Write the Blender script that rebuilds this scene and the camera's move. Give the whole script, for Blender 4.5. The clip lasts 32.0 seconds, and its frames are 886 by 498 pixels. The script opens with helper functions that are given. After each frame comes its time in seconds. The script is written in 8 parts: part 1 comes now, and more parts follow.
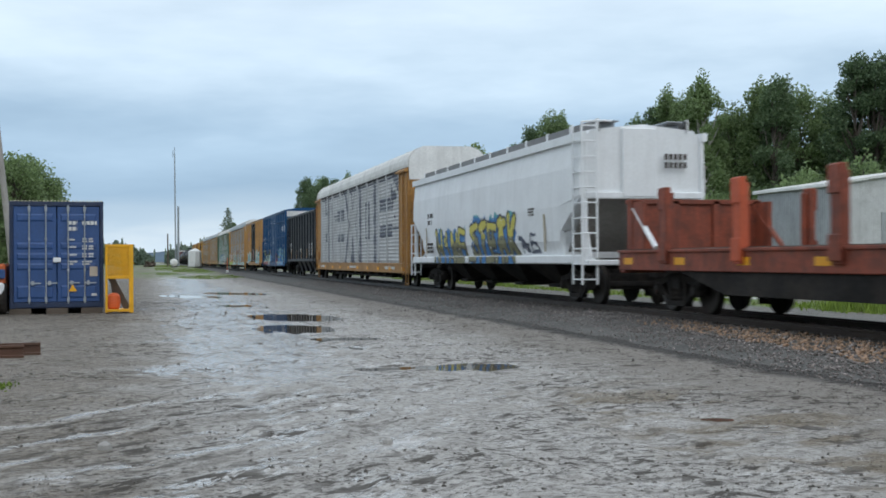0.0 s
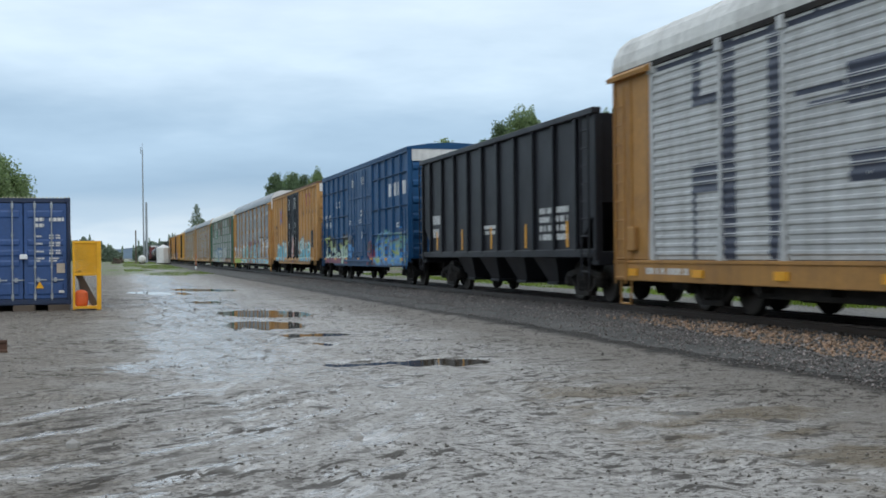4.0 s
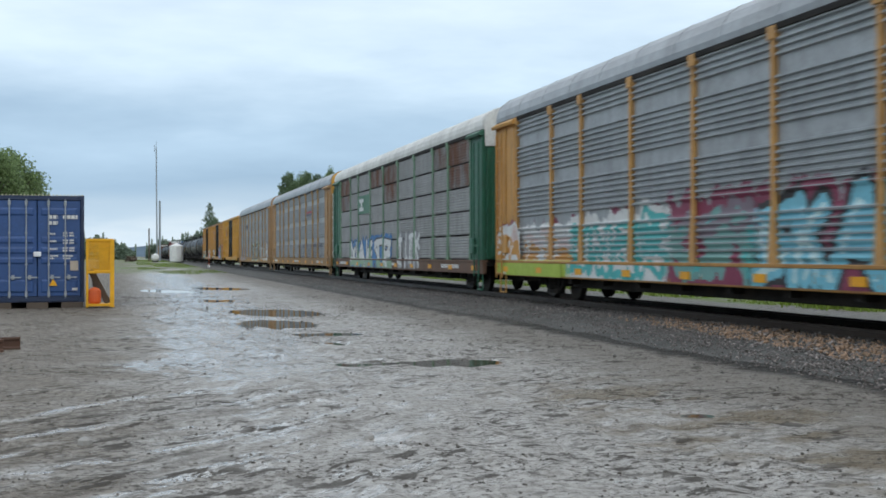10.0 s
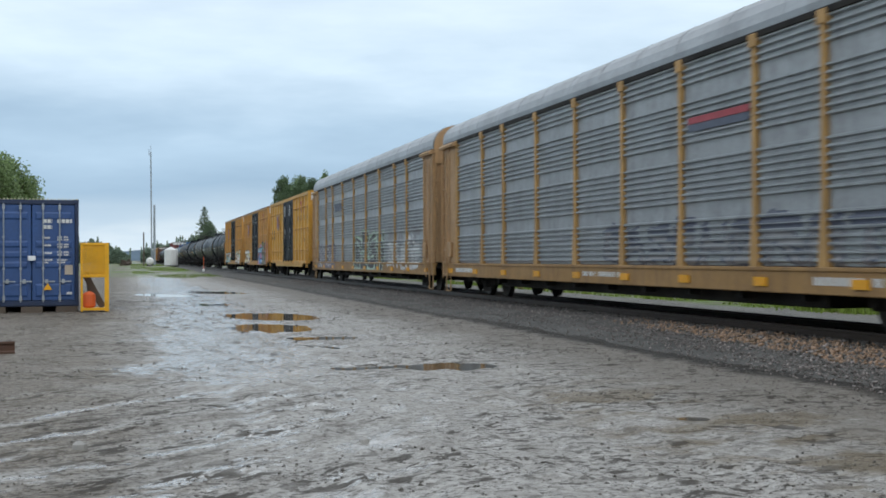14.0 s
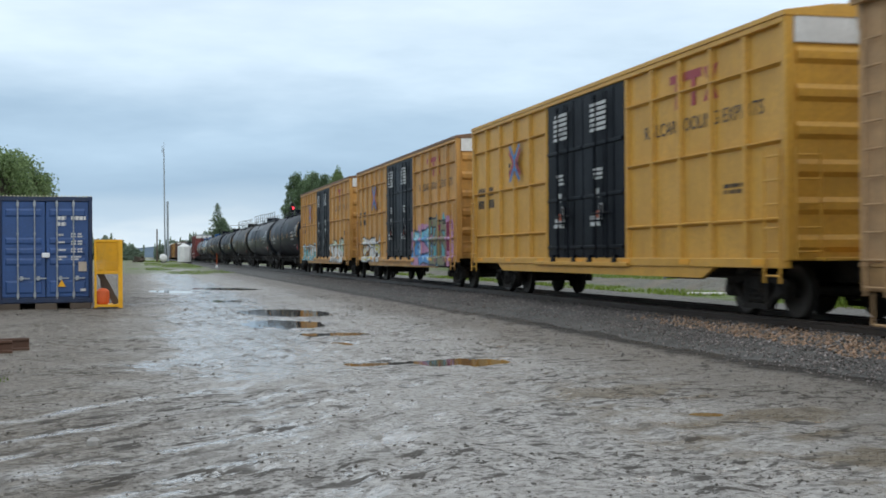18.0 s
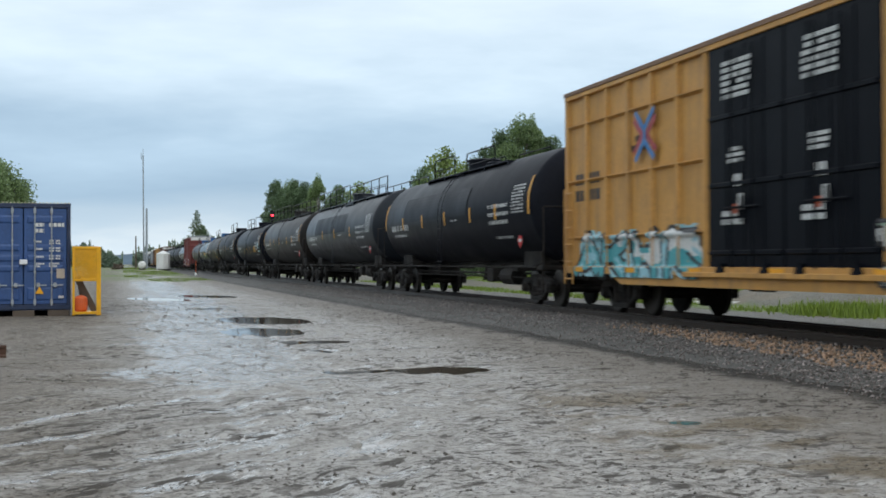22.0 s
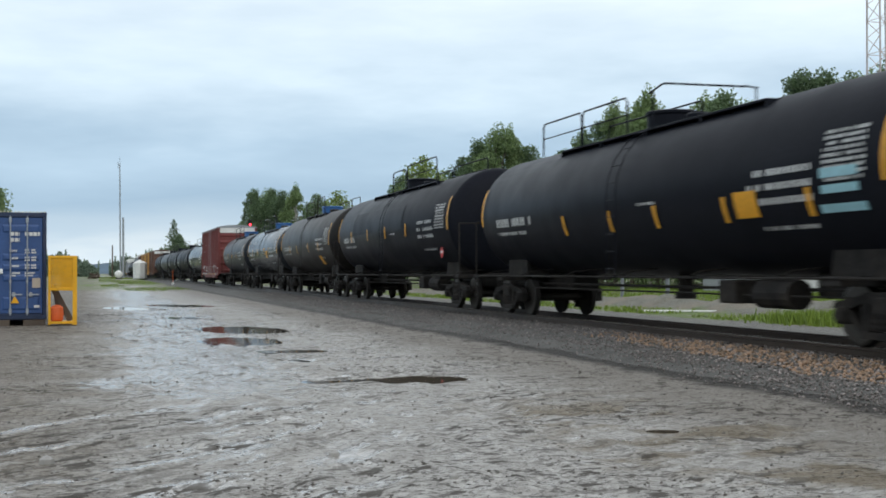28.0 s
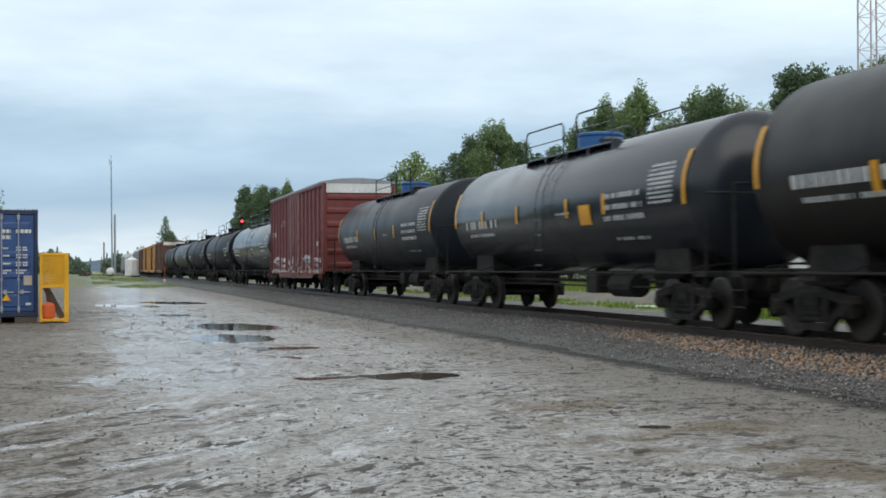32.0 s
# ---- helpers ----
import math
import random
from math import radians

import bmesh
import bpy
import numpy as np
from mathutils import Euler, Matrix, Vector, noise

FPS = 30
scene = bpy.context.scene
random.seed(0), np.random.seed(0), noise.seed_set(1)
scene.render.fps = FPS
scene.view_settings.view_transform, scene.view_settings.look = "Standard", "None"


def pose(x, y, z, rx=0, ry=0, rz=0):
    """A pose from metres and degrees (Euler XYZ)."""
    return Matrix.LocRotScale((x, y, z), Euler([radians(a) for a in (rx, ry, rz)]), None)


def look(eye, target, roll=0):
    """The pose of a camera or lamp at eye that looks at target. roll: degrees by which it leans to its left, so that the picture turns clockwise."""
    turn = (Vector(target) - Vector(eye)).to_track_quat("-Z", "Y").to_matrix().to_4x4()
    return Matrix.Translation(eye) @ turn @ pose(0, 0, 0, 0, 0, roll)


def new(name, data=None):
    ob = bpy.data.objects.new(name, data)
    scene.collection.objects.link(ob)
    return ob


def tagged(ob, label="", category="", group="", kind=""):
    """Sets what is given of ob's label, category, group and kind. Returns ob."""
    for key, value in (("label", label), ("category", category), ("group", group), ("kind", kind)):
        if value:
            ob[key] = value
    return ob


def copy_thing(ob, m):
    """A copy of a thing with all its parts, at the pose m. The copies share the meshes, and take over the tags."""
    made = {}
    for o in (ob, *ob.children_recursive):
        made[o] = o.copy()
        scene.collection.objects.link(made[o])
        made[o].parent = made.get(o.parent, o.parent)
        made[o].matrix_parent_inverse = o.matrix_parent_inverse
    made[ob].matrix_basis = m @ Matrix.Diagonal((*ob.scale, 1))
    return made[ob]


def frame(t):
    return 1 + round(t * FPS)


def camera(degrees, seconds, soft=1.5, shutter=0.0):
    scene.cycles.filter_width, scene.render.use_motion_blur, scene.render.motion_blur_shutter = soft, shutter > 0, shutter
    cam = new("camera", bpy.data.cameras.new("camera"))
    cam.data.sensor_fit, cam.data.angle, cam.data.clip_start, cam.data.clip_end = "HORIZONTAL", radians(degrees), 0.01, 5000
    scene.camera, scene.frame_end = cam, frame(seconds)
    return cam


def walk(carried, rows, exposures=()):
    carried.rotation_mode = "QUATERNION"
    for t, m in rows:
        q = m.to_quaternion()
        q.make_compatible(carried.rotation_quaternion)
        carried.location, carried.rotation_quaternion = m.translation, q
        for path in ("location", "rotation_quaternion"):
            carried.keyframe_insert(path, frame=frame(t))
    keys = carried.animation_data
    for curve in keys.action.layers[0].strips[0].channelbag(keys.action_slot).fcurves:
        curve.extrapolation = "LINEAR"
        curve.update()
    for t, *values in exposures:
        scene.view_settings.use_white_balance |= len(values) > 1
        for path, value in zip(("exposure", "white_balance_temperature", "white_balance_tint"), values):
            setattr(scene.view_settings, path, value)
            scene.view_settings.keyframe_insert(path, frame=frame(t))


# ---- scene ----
EYE = (0.0, 0.0, 1.42)
RAIL = 0.305          # top of the rails over the yard
TRACK = 11.4          # middle of the track
SPEED = 12.78         # of the train, metres a second
cam = camera(39.45, 32.0, soft=1.7, shutter=0.4)
# seconds, turn to the right of the track, tilt up, lean
PATH = (
    (0, 13.286, 0.473, -0.355), (0.5, 13.336, 0.498, -0.239), (1, 13.538, 0.558, -0.463), (1.5, 13.679, 0.471, -0.496),
    (2, 13.825, 0.293, -0.394), (2.5, 14.128, 0.238, -0.445), (3, 14.444, 0.273, -0.445), (3.5, 14.592, 0.278, -0.504),
    (5.5, 14.892, 0.145, -0.597), (6, 14.928, 0.140, -0.575), (6.5, 14.928, 0.204, -0.515), (7, 14.939, 0.296, -0.406),
    (7.5, 14.765, 0.317, -0.291), (8, 14.591, 0.356, -0.215), (8.5, 14.443, 0.360, -0.164), (9, 14.327, 0.292, -0.129),
    (9.5, 14.188, 0.222, -0.059), (10, 14.110, 0.276, -0.122), (10.5, 14.114, 0.399, -0.141), (11, 14.133, 0.454, -0.195),
    (11.5, 14.078, 0.405, -0.168), (12, 14.001, 0.328, -0.134), (12.5, 14.037, 0.349, -0.209), (13, 14.173, 0.421, -0.195),
    (13.5, 14.254, 0.424, -0.194), (14, 14.345, 0.436, -0.216), (14.5, 14.302, 0.594, -0.297), (16.5, 13.652, 0.472, -0.356),
    (17, 13.527, 0.336, -0.293), (17.5, 13.570, 0.241, -0.315), (18, 13.757, 0.248, -0.359), (18.5, 13.932, 0.281, -0.456),
    (19, 14.080, 0.316, -0.476), (19.5, 14.264, 0.381, -0.517), (20, 14.516, 0.383, -0.559), (20.5, 14.779, 0.386, -0.563),
    (21, 14.825, 0.445, -0.552), (21.5, 14.744, 0.497, -0.386), (22, 14.690, 0.616, -0.188), (22.5, 14.795, 0.765, -0.005),
    (23, 14.845, 0.866, 0.103), (23.5, 14.967, 1.064, 0.194), (24, 15.176, 1.261, 0.108), (24.5, 15.286, 1.299, 0.144),
    (25, 15.327, 1.399, 0.131), (25.5, 15.519, 1.466, 0.093), (27.5, 15.748, 1.100, -0.139), (28, 15.712, 1.034, -0.223),
    (28.5, 15.697, 0.994, -0.247), (29, 15.719, 0.947, -0.262), (29.5, 15.797, 0.895, -0.413), (30, 15.822, 0.830, -0.358),
    (30.5, 15.822, 0.769, -0.418), (31, 15.900, 0.777, -0.302), (31.5, 16.010, 0.837, -0.354), (32, 16.074, 0.856, -0.394),

)


def aim(turn, tilt, lean):
    a, b = radians(turn), radians(tilt)
    d = Vector((math.sin(a) * math.cos(b), math.cos(a) * math.cos(b), math.sin(b)))
    return look(EYE, Vector(EYE) + d, lean)


walk(cam, [(t, aim(a, b, c)) for t, a, b, c in PATH], exposures=[(0, 0.08, 6400, 10), (6, 0.13, 6400, 10), (9, 0.15, 6450, 10), (13, 0.14, 6500, 10), (19, 0.14, 6520, 10), (25, 0.16, 6700, 10), (32, 0.17, 6700, 10)])

# ---- light: an overcast sky with a soft, low sun behind the clouds ----
SUN_UP, SUN_TURN = radians(38), radians(200)
world = bpy.data.worlds.new("overcast")
scene.world = world
world.use_nodes = True
wn, wl = world.node_tree.nodes, world.node_tree.links
wn.clear()


def wnode(kind, **values):
    n = wn.new(kind)
    for k, v in values.items():
        n.inputs[k].default_value = v
    return n


def wramp(stops):
    n = wn.new("ShaderNodeValToRGB")
    while len(n.color_ramp.elements) < len(stops):
        n.color_ramp.elements.new(0.5)
    for e, (p, c) in zip(n.color_ramp.elements, stops):
        e.position, e.color = p, (*c, 1)
    return n


coord = wn.new("ShaderNodeTexCoord")
split = wn.new("ShaderNodeSeparateXYZ")
wl.new(coord.outputs["Generated"], split.inputs[0])
sky = wn.new("ShaderNodeTexSky")
sky.sky_type, sky.sun_disc, sky.sun_elevation, sky.sun_rotation = "NISHITA", False, SUN_UP, SUN_TURN
# the cloud sheet: pale over the horizon, a slate band, white overhead
height = wramp([(0.0, (0.40, 0.50, 0.58)), (0.012, (0.76, 0.88, 0.97)), (0.028, (0.55, 0.70, 0.84)), (0.058, (0.37, 0.53, 0.70)),
                (0.105, (0.46, 0.63, 0.80)), (0.16, (0.70, 0.86, 1.00)), (0.25, (0.92, 1.04, 1.14)), (1.0, (1.02, 1.10, 1.19))])
stretch = wn.new("ShaderNodeMapping")
stretch.inputs["Scale"].default_value = (2.6, 2.6, 11.0)
wl.new(coord.outputs["Generated"], stretch.inputs["Vector"])
puff = wnode("ShaderNodeTexNoise", Scale=1.5, Detail=5.0, Roughness=0.55)
wl.new(stretch.outputs[0], puff.inputs["Vector"])
lift = wnode("ShaderNodeMath")
lift.operation = "MULTIPLY_ADD"
lift.inputs[1].default_value = 0.10
wl.new(puff.outputs["Fac"], lift.inputs[0])
shift = wnode("ShaderNodeMath")
shift.operation = "ADD"
shift.inputs[1].default_value = -0.048
wl.new(split.outputs["Z"], shift.inputs[0])
wl.new(shift.outputs[0], lift.inputs[2])
wl.new(lift.outputs[0], height.inputs["Fac"])
tone = wramp([(0.3, (0.90, 0.915, 0.93)), (0.7, (1.09, 1.085, 1.08))])
wl.new(puff.outputs["Fac"], tone.inputs["Fac"])
cloud = wn.new("ShaderNodeMix")
cloud.data_type, cloud.blend_type = "RGBA", "MULTIPLY"
cloud.inputs["Factor"].default_value = 1.0
wl.new(height.outputs["Color"], cloud.inputs["A"])
wl.new(tone.outputs["Color"], cloud.inputs["B"])
clouds = wnode("ShaderNodeBackground", Strength=1.0)
wl.new(cloud.outputs["Result"], clouds.inputs["Color"])
blue = wnode("ShaderNodeBackground", Strength=0.05)
wl.new(sky.outputs["Color"], blue.inputs["Color"])
both = wn.new("ShaderNodeMixShader")
both.inputs[0].default_value = 0.90
wl.new(blue.outputs[0], both.inputs[1])
wl.new(clouds.outputs[0], both.inputs[2])
out = wn.new("ShaderNodeOutputWorld")
wl.new(both.outputs[0], out.inputs["Surface"])

sun_data = bpy.data.lights.new("sun", "SUN")
sun_data.energy, sun_data.angle, sun_data.color = 0.5, radians(40), (1.0, 0.96, 0.90)
sun = new("sun", sun_data)
sun.matrix_world = look((-30 * math.sin(SUN_TURN), -30, 40), (0, 20, 0))

# ---- materials ----
MATS = {}


def mat(name, base, rough=0.6, metal=0.0, dirt=(0.10, 0.085, 0.07), dirty=0.3, streak=0.0, grain=14.0, bump=0.15, vary=0.12, blotch=0.9,
        rust=0.0, shine=0.5):
    """Paint, metal, wood or stone: a base with fine grain, broad blotches, dirt, streaks down the side and rust."""
    if name in MATS:
        return MATS[name]
    m = MATS[name] = bpy.data.materials.new(name)
    m.use_nodes = True
    n, l = m.node_tree.nodes, m.node_tree.links
    bsdf = n["Principled BSDF"]
    co = n.new("ShaderNodeTexCoord")
    each = n.new("ShaderNodeObjectInfo")
    far = n.new("ShaderNodeVectorMath")
    far.operation, far.inputs[1].default_value = "MULTIPLY", (23.0, 41.0, 17.0)
    l.new(each.outputs["Random"], far.inputs[0])
    place = n.new("ShaderNodeVectorMath")
    l.new(co.outputs["Object"], place.inputs[0])
    l.new(far.outputs[0], place.inputs[1])

    def noise_at(scale, detail=4.0, stretch=(1, 1, 1), rough_=0.55):
        mp = n.new("ShaderNodeMapping")
        mp.inputs["Scale"].default_value = stretch
        l.new(place.outputs[0], mp.inputs["Vector"])
        t = n.new("ShaderNodeTexNoise")
        t.inputs["Scale"].default_value, t.inputs["Detail"].default_value, t.inputs["Roughness"].default_value = scale, detail, rough_
        l.new(mp.outputs[0], t.inputs["Vector"])
        return t

    def ramp_of(t, lo, hi):
        r = n.new("ShaderNodeMapRange")
        r.inputs["From Min"].default_value, r.inputs["From Max"].default_value = lo, hi
        l.new(t.outputs["Fac"], r.inputs["Value"])
        return r.outputs["Result"]

    def mix(a, b, fac, blend="MIX"):
        x = n.new("ShaderNodeMix")
        x.data_type, x.blend_type = "RGBA", blend
        for s, v in (("A", a), ("B", b)):
            if isinstance(v, tuple):
                x.inputs[s].default_value = (*v[:3], 1)
            else:
                l.new(v, x.inputs[s])
        if isinstance(fac, float):
            x.inputs["Factor"].default_value = fac
        else:
            l.new(fac, x.inputs["Factor"])
        return x.outputs["Result"]

    def times(sock, k):
        x = n.new("ShaderNodeMath")
        x.operation = "MULTIPLY"
        x.inputs[1].default_value = k
        l.new(sock, x.inputs[0])
        return x.outputs[0]

    fine = noise_at(grain, 5.0)
    broad = noise_at(blotch, 4.0)
    lo = tuple(c * (1 - vary) for c in base)
    hi = tuple(min(1.0, c * (1 + vary)) for c in base)
    col = mix(lo, hi, ramp_of(fine, 0.3, 0.7))
    col = mix(col, tuple(c * (1 - 1.5 * vary) for c in base), times(ramp_of(broad, 0.42, 0.68), 0.7))
    if dirty:
        col = mix(col, dirt, times(ramp_of(noise_at(blotch * 2.3, 6.0, rough_=0.65), 0.46, 0.74), dirty))
    if streak:
        col = mix(col, dirt, times(ramp_of(noise_at(5.0, 4.0, (1.0, 1.0, 0.07)), 0.48, 0.72), streak))
    if rust:
        col = mix(col, (0.19, 0.078, 0.040), ramp_of(noise_at(1.6, 7.0, (1, 1, 0.35), 0.68), 0.70 - 0.25 * rust, 0.80 - 0.2 * rust))
    l.new(col, bsdf.inputs["Base Color"])
    rr = n.new("ShaderNodeMapRange")
    rr.inputs["To Min"].default_value, rr.inputs["To Max"].default_value = max(0.04, rough - 0.12), min(1, rough + 0.12)
    l.new(broad.outputs["Fac"], rr.inputs["Value"])
    l.new(rr.outputs["Result"], bsdf.inputs["Roughness"])
    bsdf.inputs["Metallic"].default_value = metal
    bsdf.inputs["Specular IOR Level"].default_value = shine
    if bump:
        b = n.new("ShaderNodeBump")
        b.inputs["Strength"].default_value, b.inputs["Distance"].default_value = bump, 0.02
        l.new(fine.outputs["Fac"], b.inputs["Height"])
        l.new(b.outputs["Normal"], bsdf.inputs["Normal"])
    return m


def glow(name, colour, strength):
    m = bpy.data.materials.new(name)
    m.use_nodes = True
    b = m.node_tree.nodes["Principled BSDF"]
    b.inputs["Base Color"].default_value = (*colour, 1)
    b.inputs["Emission Color"].default_value = (*colour, 1)
    b.inputs["Emission Strength"].default_value = strength
    return m


YELLOW = mat("yellow_car_paint", (0.57, 0.29, 0.066), 0.55, streak=0.35, dirty=0.25)
YELLOW_NEW = mat("fresh_yellow_paint", (0.62, 0.33, 0.045), 0.5, streak=0.10, dirty=0.10)
YELLOW_OLD = mat("faded_yellow_paint", (0.54, 0.290, 0.092), 0.6, streak=0.40, dirty=0.28)
DOOR_BLACK = mat("black_door_paint", (0.0035, 0.0046, 0.008), 0.42, dirty=0.2, dirt=(0.008, 0.008, 0.010), shine=0.07)
WHITE = mat("white_paint", (0.74, 0.74, 0.72), 0.55, dirty=0.12, streak=0.15)
MARK = mat("white_lettering", (0.66, 0.67, 0.66), 0.6, dirty=0.2)
MARK_DARK = mat("dark_lettering", (0.055, 0.045, 0.04), 0.6, dirty=0.1)
CAR_BLUE = mat("blue_car_paint", (0.008, 0.068, 0.178), 0.5, dirty=0.12, streak=0.10, dirt=(0.03, 0.05, 0.09), shine=0.3)
COAL = mat("black_hopper_paint", (0.012, 0.013, 0.018), 0.5, dirty=0.2, dirt=(0.03, 0.03, 0.03), shine=0.35)
TANK = mat("black_tank_paint", (0.0135, 0.0150, 0.0205), 0.38, dirty=0.22, streak=0.15, dirt=(0.012, 0.012, 0.014), bump=0.03, shine=0.035)
TANK_GREY = mat("grey_tank_paint", (0.018, 0.022, 0.029), 0.36, dirty=0.3, streak=0.2, dirt=(0.012, 0.012, 0.012), bump=0.05, shine=0.18)
TANK_BROWN = mat("soiled_tank_paint", (0.014, 0.0128, 0.0125), 0.42, dirty=0.5, streak=0.4, dirt=(0.030, 0.021, 0.015), bump=0.04, shine=0.18)
TANK_SHINY = mat("glossy_tank_paint", (0.018, 0.022, 0.028), 0.22, dirty=0.15, dirt=(0.04, 0.04, 0.04), bump=0.03, shine=0.45)
GALV = mat("galvanised_panel", (0.36, 0.385, 0.405), 0.50, 0.2, streak=0.35, dirty=0.45, dirt=(0.16, 0.16, 0.165), blotch=1.6)
GALV_DARK = mat("weathered_panel", (0.42, 0.425, 0.425), 0.58, 0.1, streak=0.45, dirty=0.4, dirt=(0.20, 0.18, 0.165), rust=0.16)
PANEL_WHITE = mat("white_panel", (0.55, 0.56, 0.56), 0.6, streak=0.3, dirty=0.25)
ROOF_GREY = mat("grey_roof_sheet", (0.33, 0.35, 0.37), 0.45, 0.5, dirty=0.3)
ROOF_WHITE = mat("pale_roof_sheet", (0.68, 0.68, 0.65), 0.6, dirty=0.35, streak=0.2, rust=0.05)
GREEN = mat("green_car_paint", (0.022, 0.13, 0.075), 0.5, dirty=0.2, streak=0.15)
GREEN_PALE = mat("faded_green_paint", (0.19, 0.32, 0.21), 0.6, dirty=0.35, streak=0.3)
SILL_RUST = mat("brown_sill_paint", (0.14, 0.075, 0.045), 0.65, dirty=0.4, rust=0.3)
SILL_ORANGE = mat("orange_sill_paint", (0.42, 0.21, 0.05), 0.6, dirty=0.4, streak=0.35, dirt=(0.13, 0.07, 0.04))
FLAT_RED = mat("oxide_red_paint", (0.27, 0.060, 0.028), 0.62, dirty=0.75, dirt=(0.060, 0.028, 0.022), streak=0.5, blotch=1.6, vary=0.25)
FLAT_ORANGE = mat("orange_red_paint", (0.50, 0.095, 0.036), 0.6, dirty=0.2, dirt=(0.1, 0.04, 0.03))
BOX_RED = mat("red_box_paint", (0.17, 0.028, 0.026), 0.55, dirty=0.3, streak=0.2)
BROWN = mat("brown_box_paint", (0.12, 0.05, 0.03), 0.6, dirty=0.3, streak=0.2)
HOP_WHITE = mat("pale_grey_hopper_paint", (0.80, 0.82, 0.83), 0.5, vary=0.05, bump=0.05, dirty=0.06, streak=0.10, dirt=(0.22, 0.21, 0.19))
STEEL = mat("worn_running_gear", (0.026, 0.024, 0.023), 0.72, 0.0, dirty=0.55, dirt=(0.062, 0.050, 0.040), vary=0.4, shine=0.12)
TAN_POST = mat("tan_post_paint", (0.50, 0.29, 0.10), 0.6, streak=0.25, dirty=0.2)
TAN_PANEL = mat("faded_tan_paint", (0.47, 0.285, 0.135), 0.6, streak=0.3, dirty=0.3)
SILL_TAN = mat("soiled_tan_sill", (0.36, 0.205, 0.072), 0.62, streak=0.4, dirty=0.5, dirt=(0.12, 0.07, 0.04))
TREAD = mat("bright_wheel_rim", (0.06, 0.055, 0.05), 0.45, 0.6, dirty=0.2)
RAILTOP = mat("rail_steel", (0.075, 0.058, 0.048), 0.42, 0.55, dirty=0.3, dirt=(0.08, 0.045, 0.03))
REFLECT = mat("yellow_reflector", (0.78, 0.36, 0.012), 0.45, dirty=0.1, bump=0)
PAINT_YELLOW = mat("safety_yellow_paint", (0.80, 0.40, 0.008), 0.45, dirty=0.08)
BOX_BLUE = mat("blue_container_paint", (0.030, 0.082, 0.235), 0.5, dirty=0.15, streak=0.08, dirt=(0.04, 0.055, 0.09))
BOX_BLUE_DARK = mat("blue_frame_paint", (0.012, 0.028, 0.075), 0.55, dirty=0.2)
ZINC = mat("zinc_rod", (0.42, 0.45, 0.48), 0.4, 0.6, dirty=0.2)
CANVAS_ORANGE = mat("orange_plastic", (0.72, 0.13, 0.03), 0.45, dirty=0.1)
TIE = mat("creosoted_tie", (0.055, 0.044, 0.036), 0.75, dirty=0.4, grain=22, bump=0.5)
WOOD = mat("weathered_wood", (0.10, 0.075, 0.055), 0.75, dirty=0.3, grain=20, bump=0.4)
SHED = mat("grey_ribbed_cladding", (0.37, 0.39, 0.40), 0.5, 0.2, dirty=0.2, streak=0.15)
MAST = mat("galvanised_mast", (0.33, 0.36, 0.39), 0.5, 0.4, dirty=0.2)
MAST_RED = mat("red_mast_paint", (0.42, 0.07, 0.05), 0.55, dirty=0.15)
SIGN_RED = mat("red_placard", (0.62, 0.02, 0.02), 0.5, dirty=0.05, bump=0)
BLUE_DOME = mat("blue_bonnet_paint", (0.02, 0.12, 0.34), 0.45, dirty=0.1)
BARK = mat("tree_bark", (0.12, 0.10, 0.08), 0.85, dirty=0.3, bump=0.6)
BARK_PALE = mat("birch_bark", (0.42, 0.40, 0.36), 0.8, dirty=0.4, bump=0.4)


def leaf_mat(name, base, thin=0.0):
    m = bpy.data.materials.new(name)
    m.use_nodes = True
    n, l = m.node_tree.nodes, m.node_tree.links
    b = n["Principled BSDF"]
    g = n.new("ShaderNodeNewGeometry")
    o = n.new("ShaderNodeObjectInfo")
    add = n.new("ShaderNodeMath")
    add.operation = "MULTIPLY_ADD"
    add.inputs[1].default_value = 0.35
    l.new(o.outputs["Random"], add.inputs[0])
    l.new(g.outputs["Random Per Island"], add.inputs[2])
    r = n.new("ShaderNodeValToRGB")
    for e, (p, k) in zip(r.color_ramp.elements, ((0.0, 0.55), (1.0, 1.45))):
        e.position, e.color = p, (base[0] * k * (1.15 if k > 1 else 1), base[1] * k, base[2] * k, 1)
    l.new(add.outputs[0], r.inputs["Fac"])
    l.new(r.outputs["Color"], b.inputs["Base Color"])
    b.inputs["Roughness"].default_value = 0.6
    if thin:
        # light passing through thin leaves
        tr = n.new("ShaderNodeBsdfTranslucent")
        l.new(r.outputs["Color"], tr.inputs["Color"])
        both = n.new("ShaderNodeMixShader")
        both.inputs["Fac"].default_value = thin
        l.new(b.outputs["BSDF"], both.inputs[1])
        l.new(tr.outputs["BSDF"], both.inputs[2])
        l.new(both.outputs["Shader"], n["Material Output"].inputs["Surface"])
    return m


LEAF = leaf_mat("broad_leaf", (0.140, 0.222, 0.092), 0.45)
LEAF_DARK = leaf_mat("dark_leaf", (0.100, 0.168, 0.082), 0.45)
LEAF_LIGHT = leaf_mat("young_leaf", (0.18, 0.265, 0.080), 0.45)
# distance haze is mixed into this paler, bluer needle colour
NEEDLE_FAR = leaf_mat("haze_tinted_needle", (0.105, 0.165, 0.115))
NEEDLE = leaf_mat("needle", (0.078, 0.130, 0.070), 0.2)
GRASS = leaf_mat("grass_blade", (0.125, 0.205, 0.030), 0.3)
CLOD = mat("dark_mud_clod", (0.11, 0.098, 0.084), 0.6, dirty=0.5, dirt=(0.035, 0.03, 0.026), grain=30, bump=0.6, vary=0.3, blotch=4.0)
